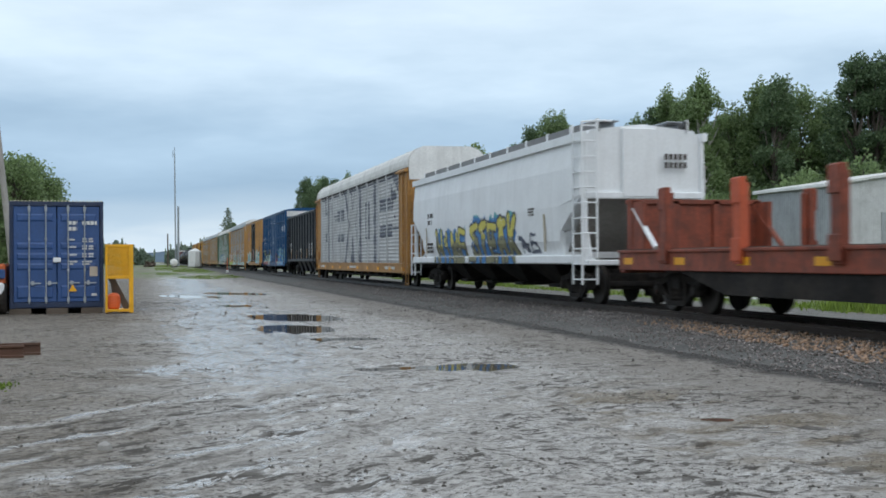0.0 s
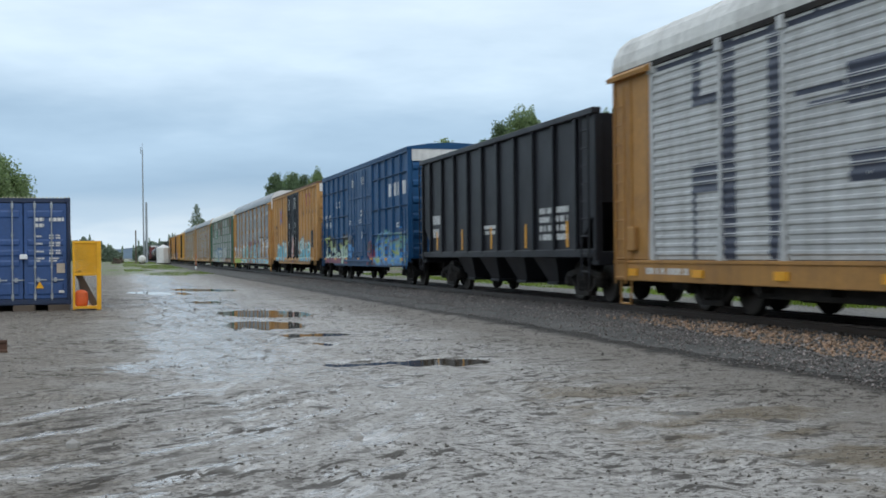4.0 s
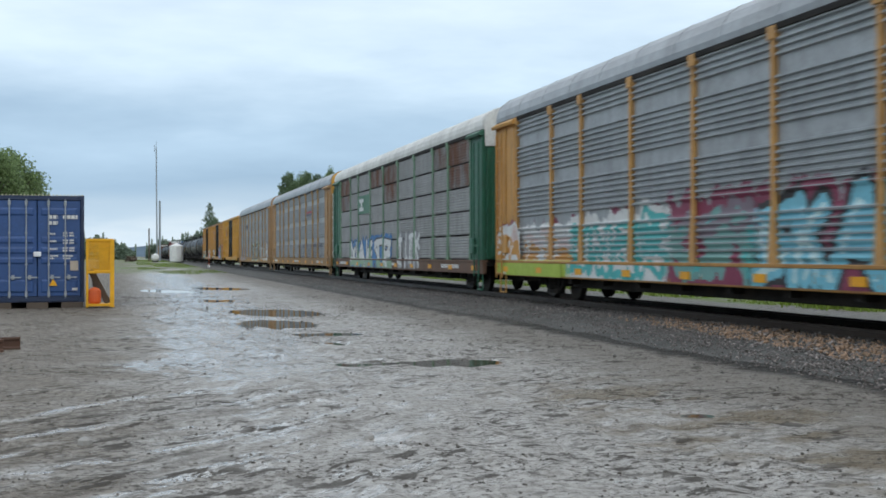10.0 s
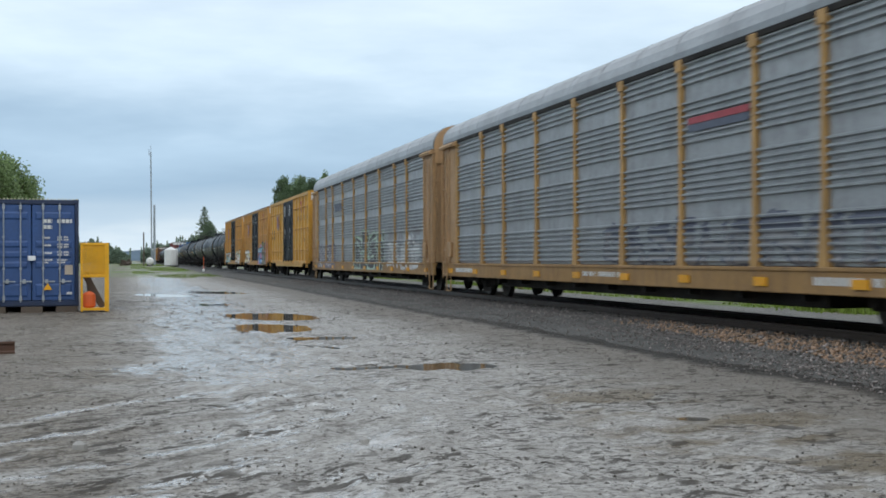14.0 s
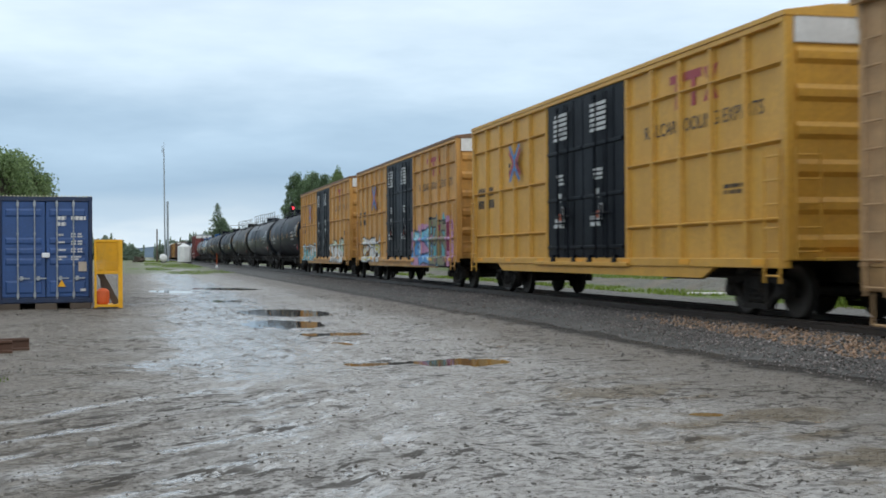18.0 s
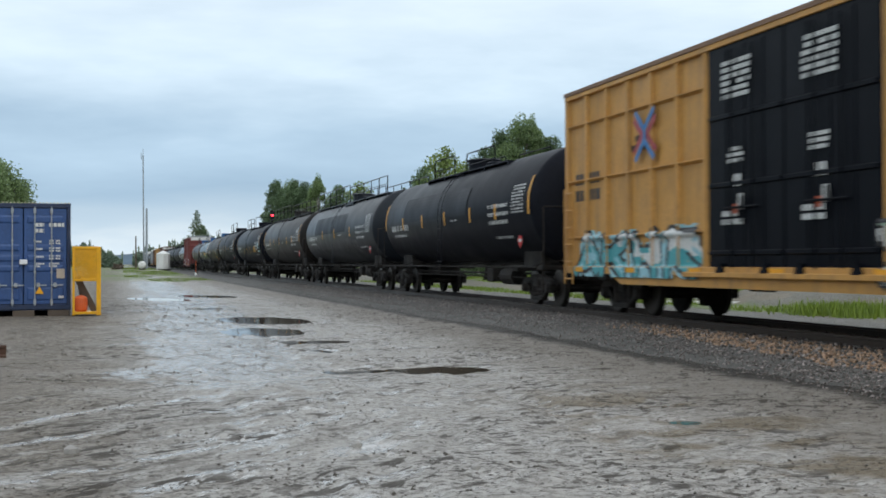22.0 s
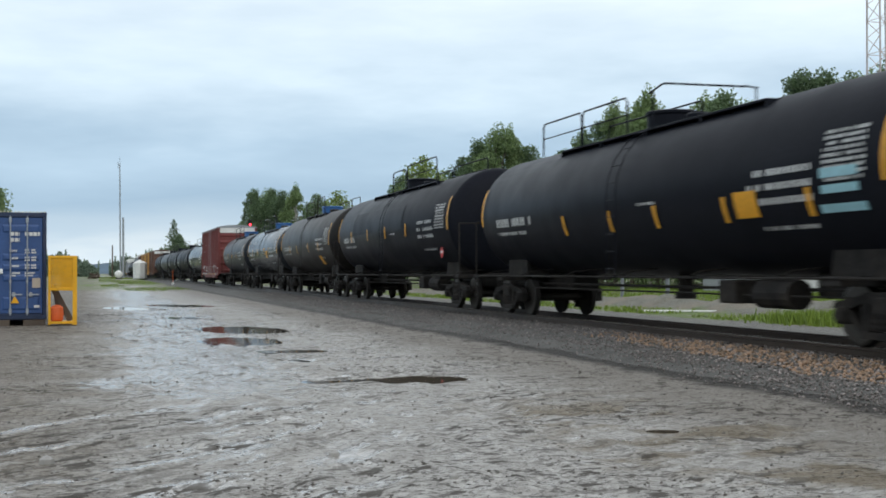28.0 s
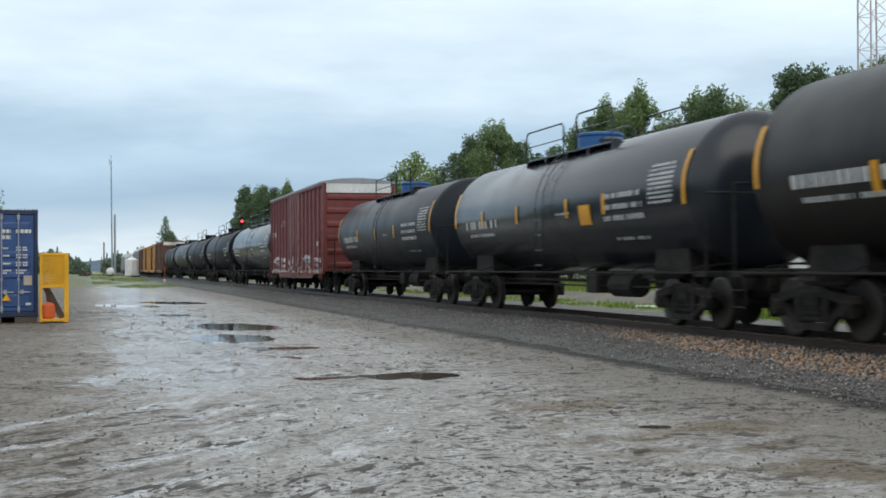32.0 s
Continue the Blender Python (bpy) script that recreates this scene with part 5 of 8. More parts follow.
    return c, h, surface


def corrugated(width, z0, z1, s, pitch=0.19, out=1.585, deep=0.045, every=0):
    """A sheet with lengthwise corrugations, as one panel."""
    outline = []
    n = max(1, round((z1 - z0) / pitch))
    p = (z1 - z0) / n
    for k in range(n):
        z = z0 + k * p
        if every and k % every >= every - 2:
            outline += [(out - deep, z), (out - deep, z + 0.5 * p)]
            continue
        outline += [(out - deep, z), (out - deep, z + 0.42 * p), (out, z + 0.58 * p), (out, z + 0.86 * p)]
    outline.append((out - deep, z1))
    m = len(outline)
    g = Geo()
    vs = [(s * x, y, z) for y in (-width / 2, width / 2) for x, z in outline]
    back = [(s * (out - deep - 0.03), y, z) for y in (-width / 2, width / 2) for z in (z0, z1)]
    g.add(vs + back, [(i, i + 1, m + i + 1, m + i) for i in range(m - 1)] + [(2 * m, 2 * m + 1, 2 * m + 3, 2 * m + 2)])
    return g


def rack_surface(pitch=0.19, z0=0.98, z1=4.70, out=1.585, deep=0.045, every=0):
    n = max(1, round((z1 - z0) / pitch))
    p = (z1 - z0) / n

    def f(y, z):
        k = np.mod(z - z0, p) / p
        if every:
            k = np.where(np.mod(np.floor((z - z0) / p), every) >= every - 2, 0.0, k)
        return np.where(z < z0, 1.62, out - deep + deep * np.clip(np.minimum((k - 0.42) / 0.16, (1.0 - k) / 0.14), 0, 1))
    return f


def autorack(name, label, u0, u1, panel, post, sill, roof, end_paint, end_top, door_paint=None, bays=5, tiers=1, front=1.85, back=1.85, tier_mats=None, posts_wide=0.115, seed=1, every=9, pitch=0.118, eave=None, deep=0.06, crown=5.50):
    rr = random.Random(seed)
    c, h = car_base(name, label, "autorack", u0, u1, bogies=3.3)
    part("deck", Geo().box(-1.48, 1.48, -h + 0.1, h - 0.1, 0.78, 0.97, 0.02).box(-1.46, 1.46, -h + 0.3, h - 0.3, 2.6, 2.68).box(-0.35, 0.35, -h + 0.1, h - 0.1, 0.36, 0.78), STEEL, c)
    for k in range(9):
        y = -h + 5.6 + k * (2 * h - 11.2) / 8
        part("cross_bearer", Geo().slab([(y - 0.1, 0.44), (y + 0.1, 0.44), (y + 0.1, 0.78), (y - 0.1, 0.78)], -1.48, 1.48), STEEL, c)
    part("brake_gear", Geo().pipe([(-1.2, -h + 5.5, 0.62), (-1.2, h - 5.5, 0.62)], 0.03).rod((-0.9, 1.2, 0.55), (-0.9, 2.1, 0.55), 0.2, 12).box(-1.25, -0.7, -1.4, -0.7, 0.4, 0.74, 0.02), STEEL, c)
    part("underframe", Geo().box(-1.25, 1.25, -h + 5.2, h - 5.2, 0.34, 0.60, 0.02), STEEL, c, "dark underframe")
    part("inner_wall", Geo().box(-1.40, 1.40, -h + 0.25, h - 0.25, 0.97, 4.68), STEEL, c)
    half_arch = [(1.60, 4.72), (1.61, 4.86), (1.57, 4.86 + 0.30 * (crown - 4.86)), (1.45, 4.86 + 0.60 * (crown - 4.86)), (1.24, 4.86 + 0.84 * (crown - 4.86)), (0.92, crown)]
    outline = [(-x, z) for x, z in half_arch] + half_arch[::-1]
    g = Geo().prism(outline, -h + 0.02, h - 0.02)
    part("roof", g, roof, c, "curved sheet roof")
    g = Geo()
    for k in range(15):
        y = -h + 0.15 + k * (2 * h - 0.3) / 14
        g.prism([(x * 1.004, z + 0.007) for x, z in outline[1:-1]], y - 0.014, y + 0.014)
    part("roof_seams", g, roof, c)["kind"] = "stuff"
    a, b = -h + front, h - back
    short = (2.75, 2.05)
    w = (b - a - 2 * sum(short)) / bays
    stops = [a]
    for step_ in (*short, *([w] * bays), *reversed(short)):
        stops.append(stops[-1] + step_)
    for s in (-1, 1):
        part("side_sill", Geo().box(s * 1.50, s * 1.615, -h + 0.05, h - 0.05, 0.56, 0.955, 0.015).box(s * 1.46, s * 1.64, -h + 0.05, h - 0.05, 0.90, 0.965, 0.01), sill, c)
        part("eave_rail", Geo().box(s * 1.50, s * 1.615, -h + 0.05, h - 0.05, 4.64, 4.75, 0.012), eave or STEEL, c)
        zt = [0.98 + (4.66 - 0.98) * k / tiers for k in range(tiers + 1)]
        meshes = {}
        for t in range(tiers):
            gap = 0.03 if tiers > 1 else 0
            for pm, wide in {(pm, round(q - p, 3)) for pm in [panel, *(tier_mats or [])] for p, q in zip(stops, stops[1:])}:
                meshes[t, pm.name, wide] = corrugated(wide - posts_wide + 0.02, zt[t] + gap, zt[t + 1] - gap, s, pitch, deep=deep, every=every if tiers == 1 else 0).mesh("side_panel", pm)
        for p, q in zip(stops, stops[1:]):
            for t in range(tiers):
                pm = rr.choice(tier_mats) if tier_mats and t >= tiers - 2 else panel
                part("side_panel", meshes[t, pm.name, round(q - p, 3)], None, c, at=(0, (p + q) / 2, 0))
        pmesh = Geo().box(s * 1.50, s * 1.615, -posts_wide / 2, posts_wide / 2, 0.95, 4.66, 0.015).box(s * 1.50, s * 1.64, -posts_wide * 1.1, posts_wide * 1.1, 4.50, 4.72, 0.015).slab([(-posts_wide * 1.15, 0.95), (posts_wide * 1.15, 0.95), (posts_wide * 0.5, 1.75), (-posts_wide * 0.5, 1.75)], s * 1.50, s * 1.622).mesh("side_post", post)
        for y in stops:
            part("side_post", pmesh, None, c, at=(0, y, 0))
        for y0, y1 in ((-h + 0.04, a - 0.06), (b + 0.06, h - 0.04)):
            d = part("end_panel", Geo().box(s * 1.50, s * 1.60, y0, y1, 0.97, 4.70, 0.02), end_paint, c, "solid painted end panel")
            m = max(1, int((y1 - y0) / 0.7))
            for k in range(m + 1):
                y = y0 + 0.06 + (y1 - y0 - 0.12) * k / m
                part("panel_rib", Geo().box(s * 1.60, s * 1.63, y - 0.045, y + 0.045, 0.97, 4.6, 0.01), end_paint, d)
        for e in (-1, 1):
            ladder(c, end_paint, (s * 1.68, e * (h - 0.75)), e * 0.5, 0.5, 4.4)
            wide = front if e < 0 else back
            part("door_hood", Geo().prism([(s * 1.50, 4.58), (s * 1.74, 4.56), (s * 1.76, 4.63), (s * 1.56, 4.76)], e * (h - wide - 0.05), e * (h - 0.02)), end_paint, c, "hood over the end panel")
            part("tie_down_box", Geo().box(s * 1.60, s * 1.70, e * (h - 1.22), e * (h - 0.86), 1.15, 1.62, 0.02), end_paint, c)
            part("step", Geo().pipe([(s * 1.56, e * (h - 0.75), 0.56), (s * 1.56, e * (h - 0.75), 0.10), (s * 1.56, e * (h - 0.25), 0.10), (s * 1.56, e * (h - 0.25), 0.56)], 0.022), end_paint, c)
    for e in (-1, 1):
        for x in (-1, 1):
            g = Geo().box(x * 0.02, x * 1.50, e * (h - 0.06), e * (h + 0.02), 0.98, 4.70, 0.015)
            d = part("end_door", g, door_paint or end_paint, c, "folding end door")
            for k in range(5):
                xx = x * (0.18 + 0.28 * k)
                part("door_rib", Geo().box(xx - 0.05, xx + 0.05, e * (h + 0.02), e * (h + 0.06), 1.05, 4.2, 0.012), door_paint or end_paint, d)
            for k in range(6):
                part("hinge", Geo().box(x * 1.46, x * 1.53, e * (h - 0.02), e * (h + 0.05), 1.2 + k * 0.6, 1.30 + k * 0.6, 0.01), door_paint or end_paint, d)
        part("roof_end", Geo().prism([(-1.56, 4.25), *[(px * 0.985, pz - 0.01) for px, pz in outline], (1.56, 4.25)], e * (h + 0.025), e * (h + 0.075)), end_top, c)
    for k in range(10):
        y = -h + 1.0 + k * (2 * h - 2) / 9
        part("reflector", Geo().box(-1.648, -1.616, y - 0.20, y + 0.20, 0.66, 0.80), REFLECT, c, "yellow reflective patch")
    g = Geo()
    bars(g, h - 1.6, 0.82, 1.8, 0.12, -1.617, rr, 1)
    bars(g, 1.0, 0.82, 2.2, 0.10, -1.617, rr, 1)
    bars(g, -h + 5, 0.82, 2.2, 0.12, -1.617, rr, 1)
    part("stencil", g, MARK, c, "small white stencilled marks")["kind"] = "stuff"
    return c, h, rack_surface(pitch, z1=4.66, deep=deep, every=every if tiers == 1 else 0) if tiers == 1 else rack_surface(10.0, z1=4.66, deep=0.0)


def tank_car(u0, u1, paint, label, top=4.10, rails="short", dome=None, bars_at=(), seed=1, ring=False, step=False, patch=False, placard=True, head_bar=True, marks=True, signs=(), chalk=False, bar_z=2.48, rail_spans=None, cross_rail=None):
    """A tank car: barrel with domed heads, walkway, bonnet, ladders, stub sills, piping."""
    rr = random.Random(seed)
    c, h = car_base("tank_car", label, "tank car", u0, u1, bogies=1.7)
    r = (top - 1.02) / 2
    zc = top - r
    hb = h - 0.40                      # half length of the tank over its heads
    dish = 0.50
    prof = [(-hb, 0.02)] + [(-hb + dish * (1 - math.cos(t)), r * math.sin(t)) for t in (math.pi / 2 * k / 9 for k in range(1, 10))]
    prof = prof + [(-a, b) for a, b in reversed(prof)]
    g = Geo().turn(prof, 48, (0, 0, zc))
    g.smooth = True
    if ring:
        for y in (-hb + dish + 0.03, hb - dish - 0.03, -hb * 0.36, hb * 0.36):
            g.turn([(y - 0.035, r - 0.01), (y - 0.03, r + 0.012), (y + 0.03, r + 0.012), (y + 0.035, r - 0.01)], 48, (0, 0, zc))
    part("tank", g, paint, c)

    def hug(x_sign, y, z, lift):
        """A place on the barrel at the height z."""
        d = math.sqrt(max(0.0, (r + lift) ** 2 - (z - zc) ** 2))
        return x_sign * d, y, z

    def strip(gg, y0, y1, z0, z1, lift=0.008, n=8):
        rows_ = []
        for k in range(n + 1):
            z = z0 + (z1 - z0) * k / n
            rows_ += [hug(-1, y0, z, lift), hug(-1, y1, z, lift)]
        gg.add(rows_, [(2 * k, 2 * k + 1, 2 * k + 3, 2 * k + 2) for k in range(n)])

    if patch:
        g = Geo()
        strip(g, -hb * 0.30, hb * 0.62, zc - 0.05, zc + 0.78, 0.015)
        part("jacket_patch", g, TANK, c, "smooth black jacket panel")
    for y in bars_at:
        g = Geo()
        strip(g, y - 0.07, y + 0.07, bar_z - 0.21, bar_z + 0.21, 0.02)
        part("reflector", g, REFLECT, c, "yellow reflective strip")
    if head_bar:
        for y in (-hb + dish + 0.05, hb - dish - 0.05):
            g = Geo()
            strip(g, y - 0.06, y + 0.06, zc - 0.25, zc + 0.72, 0.024)
            part("reflector", g, REFLECT, c, "yellow reflective strip")
    if marks:
        g = Geo()

        def line(y, z, wide, tall):
            yy = y
            while yy > y - wide:
                w = tall * rr.uniform(0.4, 0.75)
                if rr.random() > 0.15:
                    strip(g, yy - w, yy, z - tall, z, 0.012, 3)
                yy -= w + tall * 0.4
        line(hb - dish - 1.0, zc - 0.12, 2.6, 0.20)
        line(hb - dish - 1.2, zc - 0.45, 2.0, 0.08)
        for k in range(9):
            line(-hb + dish + 1.5, zc + 0.55 - k * 0.085, 1.0, 0.05)
        for k in range(3):
            line(-hb + dish + 3.6, zc + 0.12 - k * 0.22, 1.8, 0.10)
        line(-hb + dish + 3.4, zc - 0.75, 1.5, 0.06)
        line(-hb * 0.1, zc - 0.15, 0.8, 0.05)
        part("stencil", g, MARK, c, "white stencilled marks")["kind"] = "stuff"
    for y, z, wide, tall, paint_ in signs:
        g = Geo()
        strip(g, y - wide / 2, y + wide / 2, z - tall / 2, z + tall / 2, 0.02)
        part("label", g, paint_, c, "plain coloured label panel")
    if chalk:
        def barrel(y, z):
            return np.sqrt((r + 0.012) ** 2 - (z - zc) ** 2)
        for y0, y1, word, k in ((2.6, 6.2, "CRNE", 61), (-5.6, -1.8, "SOKRE", 62)):
            spray(c, barrel, y0, y1, zc - 1.0, zc - 0.1, word, (None, None, SP["chalk"], None, None), k, thick=0.10, wild=0.4, label="faint grey scrawled graffiti")
    if placard:
        g = Geo()
        y = -hb + dish + 1.35
        g.slot = 0
        x0, _, _ = hug(-1, y, zc - 0.85, 0.05)
        g.add([(x0, y, zc - 1.10), (x0, y - 0.20, zc - 0.88), (x0, y, zc - 0.66), (x0, y + 0.20, zc - 0.88)], [(0, 1, 2, 3)])
        g.slot = 1
        g.add([(x0 - 0.004, y - 0.13, zc - 0.92), (x0 - 0.004, y + 0.13, zc - 0.92), (x0 - 0.004, y + 0.13, zc - 0.84), (x0 - 0.004, y - 0.13, zc - 0.84)], [(0, 1, 2, 3)])
        part("placard", g, [SIGN_RED, MARK], c, "red and white diamond placard")
    # walkway and bonnet on top
    length = {"short": 4.6, "long": hb - dish - 0.1, "small": 2.6}[rails]
    g = Geo()
    for s in (-1, 1):
        g.box(s * 0.30, s * 0.86, -length, length, top - 0.16, top - 0.12, 0.006)
        for k in range(5):
            y = -length + 2 * length * k / 4
            g.box(s * 0.30, s * 0.86, y - 0.03, y + 0.03, top - 0.40, top - 0.15)
    part("walkway", g, paint, c, "grated walkway")
    for s in (-1, 1):
        g = Geo()
        hi = top + 0.66
        if rails == "long":
            for a, b in ((-length, -0.55), (-0.5, length)):
                up = hi if a > -1 else hi - 0.12
                n = max(2, int((b - a) / 1.6))
                pts = [(s * 0.86, a + (b - a) * k / n) for k in range(n + 1)]
                for x, y in pts:
                    g.rod((x, y, top - 0.15), (x, y, up), 0.02, 6)
                g.pipe([(s * 0.86, a, up), (s * 0.86, b, up)], 0.02)
                g.pipe([(s * 0.86, a, up - 0.32), (s * 0.86, b, up - 0.32)], 0.014)
        else:
            for a, b, up in rail_spans or ((-length, -0.25 * length, hi), (0.05 * length, length, hi - 0.10)):
                g.pipe([(s * 0.86, a, top - 0.15), (s * 0.86, a, up - 0.1), (s * 0.86, a + 0.1, up), (s * 0.86, b - 0.1, up), (s * 0.86, b, up - 0.1), (s * 0.86, b, top - 0.15)], 0.02)
                g.pipe([(s * 0.86, a, up - 0.36), (s * 0.86, b, up - 0.36)], 0.014)
        part("handrail", g, paint, c, "thin tubular handrail")
    if cross_rail:
        y, up = cross_rail
        g = Geo().pipe([(-0.86, y + 0.66, up - 0.10), (-0.86, y + 0.06, up), (-0.80, y, up), (0.80, y, up), (0.86, y - 0.06, up), (0.86, y - 0.5, up - 0.10)], 0.02)
        for x, v, z in ((-0.86, y + 0.5, up - 0.08), (0.86, y - 0.46, up - 0.10)):
            g.rod((x, v, top - 0.15), (x, v, z), 0.02, 6)
        part("cross_rail", g, paint, c, "tubular rail across the walkway")
    g = Geo().turn([(top - 0.14, 0.52), (top + 0.22, 0.52), (top + 0.25, 0.55), (top + 0.30, 0.55), (top + 0.32, 0.50), (top + 0.33, 0.05)], 20, (0, 0.55 if rails != "small" else 0, 0), "z")
    g.smooth = True
    part("bonnet", g, dome or paint, c, "round valve bonnet")
    part("manway", Geo().turn([(top - 0.1, 0.26), (top + 0.12, 0.26), (top + 0.16, 0.2), (top + 0.17, 0.02)], 14, (0, -0.6, 0), "z"), paint, c)
    if step:
        for k in range(5):
            y = -0.4 - k * 0.42
            part("bracket", Geo().slab([(y, top - 0.2), (y + 0.40, top - 0.2), (y + 0.36, top - 0.42)], -1.0, -0.80), paint, c)
    # ladders to the walkway, both sides
    for s in (-1, 1):
        g = Geo()
        for y in (-0.22, 0.22):
            pts = [(s * (r + 0.12), y, 0.92)] + [(s * math.sqrt(max(0.05, (r + 0.12) ** 2 - (z - zc) ** 2)), y, z) for z in (zc - 0.3, zc, zc + 0.4, zc + 0.8, zc + 1.15, top - 0.12)]
            g.pipe(pts, 0.011)
        made = part("ladder", g, paint, c)
        rung = Geo().rod((0, -0.22, 0), (0, 0.22, 0), 0.011, 6).mesh("rung", paint)
        for k in range(9):
            z = 1.15 + k * 0.34
            if z < top:
                part("rung", rung, None, made, at=(s * math.sqrt(max(0.05, (r + 0.12) ** 2 - max(0, z - zc) ** 2)), 0, z))
        # side running rail low along the car
        g = Geo()
        g.pipe([(s * 1.50, -h + 0.5, 0.99), (s * 1.50, h - 0.5, 0.99)], 0.022)
        for k in range(7):
            y = -h + 0.8 + k * (2 * h - 1.6) / 6
            g.pipe([(s * 1.50, y, 0.99), (s * 1.20, y, 1.10), (s * 0.5, y, 1.16)], 0.016)
        part("side_rail", g, STEEL, c, "thin running rail along the sill")
    for e in (-1, 1):
        g = Geo()
        g.box(-0.33, 0.33, e * (h - 4.4), e * (h - 0.05), 0.66, 1.06, 0.02)
        for s in (-1, 1):
            g.slab([(e * (h - 3.0), 1.0), (e * (h - 1.5), 1.0), (e * (h - 1.7), 1.9), (e * (h - 2.8), 1.9)], s * 0.9, s * 1.0)
        g.slab([(e * (h - 3.0), 1.0), (e * (h - 1.5), 1.0), (e * (h - 1.7), 1.45), (e * (h - 2.8), 1.45)], -1.0, 1.0)
        g.box(-1.5, 1.5, e * (h - 0.45), e * (h - 0.05), 0.92, 1.02, 0.01)
        g.box(-1.5, 1.5, e * (h - 2.5), e * (h - 2.0), 0.88, 1.02, 0.01)
        part("stub_sill", g, STEEL, c, "dark end sill and saddle")
    for e in (-1, 1):
        g = Geo()
        zt = zc - 0.1
        g.pipe([(-1.45, e * (h - 0.12), 1.0), (-1.45, e * (h - 0.12), zt), (1.45, e * (h - 0.12), zt), (1.45, e * (h - 0.12), 1.0)], 0.022)
        for s in (-1, 1):
            for y in (h - 0.5, h - 0.1):
                g.rod((s * 1.48, e * y, 0.42), (s * 1.48, e * y, 1.0), 0.018, 6)
            for z in (0.45, 0.72):
                g.rod((s * 1.48, e * (h - 0.5), z), (s * 1.48, e * (h - 0.1), z), 0.016, 6)
        part("end_railing", g, STEEL, c)
    g = Geo().rod((0, 0, 0.62), (0, 0, 1.1), 0.16, 12).rod((0, 0, 0.55), (0, 0, 0.66), 0.22, 12)
    part("outlet_valve", g, STEEL, c)
    g = Geo()
    g.pipe([(-0.55, -h + 1, 0.80), (-0.55, h - 1, 0.80)], 0.03).pipe([(-0.85, -h + 2.5, 0.70), (-0.85, h - 3, 0.70)], 0.018)
    g.rod((-0.7, -h + 4.3, 0.72), (-0.7, -h + 5.4, 0.72), 0.24, 14)
    g.box(-1.0, -0.4, -h + 5.8, -h + 6.4, 0.55, 0.95, 0.03)
    part("brake_gear", g, STEEL, c, "brake cylinder and rods")
    return c, h


# ---- the cars, from the front of the train backwards ----
def stake_car(u0, u1):
    c, h = car_base("stake_car", "empty rusty red log car with stakes and bulkhead", "flat car", u0, u1)
    part("deck", Geo().box(-1.45, 1.45, -h + 0.1, h - 0.1, 1.10, 1.30, 0.01), mat("dark_deck_planks", (0.05, 0.038, 0.03), 0.8, dirty=0.5, dirt=(0.10, 0.06, 0.04)), c, "dirty timber deck")
    for s in (-1, 1):
        part("side_sill", Geo().box(s * 1.42, s * 1.56, -h + 0.05, h - 0.05, 0.86, 1.24, 0.015).box(s * 1.38, s * 1.6, -h + 0.05, h - 0.05, 1.22, 1.28, 0.01), FLAT_RED, c)
        for k in range(6):
            y = h - 2.55 - k * 3.15
            tone = FLAT_ORANGE if (k in (1, 4) and s < 0) or (k in (2, 5) and s > 0) else FLAT_RED
            g = Geo().box(s * 1.50, s * 1.62, y - 0.15, y + 0.15, 1.0, 2.50, 0.015).box(s * 1.62, s * 1.66, y - 0.17, y + 0.17, 1.05, 1.45, 0.01)
            g.box(s * 1.62, s * 1.65, y - 0.17, y + 0.17, 2.05, 2.48, 0.01).box(s * 1.40, s * 1.50, y - 0.05, y + 0.05, 1.3, 2.4, 0.01)
            part("stake", g, tone, c, "tall steel stake")
    for e in (-1, 1):
        g = Geo().box(-1.46, 1.46, e * (h - 0.55), e * (h - 0.40), 1.30, 2.30, 0.015)
        for x in (-1.4, -0.47, 0.47, 1.4):
            g.box(x - 0.08, x + 0.08, e * (h - 0.62), e * (h - 0.34), 1.30, 2.34, 0.01)
        g.box(-1.5, 1.5, e * (h - 0.62), e * (h - 0.30), 2.26, 2.36, 0.01)
        b = part("bulkhead", g, FLAT_RED, c, "low ribbed end bulkhead")
        for s in (-1, 1):
            part("brace", Geo().rod((s * 1.42, e * (h - 0.55), 2.2), (s * 1.42, e * (h - 1.75), 1.32), 0.055, 6), HOP_WHITE if s < 0 else FLAT_RED, b)
            part("brace_panel", Geo().slab([(e * (h - 0.5), 1.3), (e * (h - 1.2), 1.3), (e * (h - 1.2), 2.3), (e * (h - 0.5), 2.3)], s * 1.38, s * 1.46), FLAT_RED, b)
        part("end_beam", Geo().box(-1.5, 1.5, e * (h - 0.25), e * (h + 0.02), 0.80, 1.28, 0.02), FLAT_RED, c)
    part("centre_sill", Geo().box(-0.4, 0.4, -h + 0.1, h - 0.1, 0.55, 1.1, 0.02).slab([(-h + 3, 0.86), (h - 3, 0.86), (h - 5, 0.45), (-h + 5, 0.45)], -1.5, -1.42), STEEL, c)
    for k in range(8):
        y = h - 0.6 - k * 2.6
        part("reflector", Geo().box(-1.566, -1.561, y - 0.24, y + 0.24, 0.98, 1.12), REFLECT, c, "yellow reflective patch")


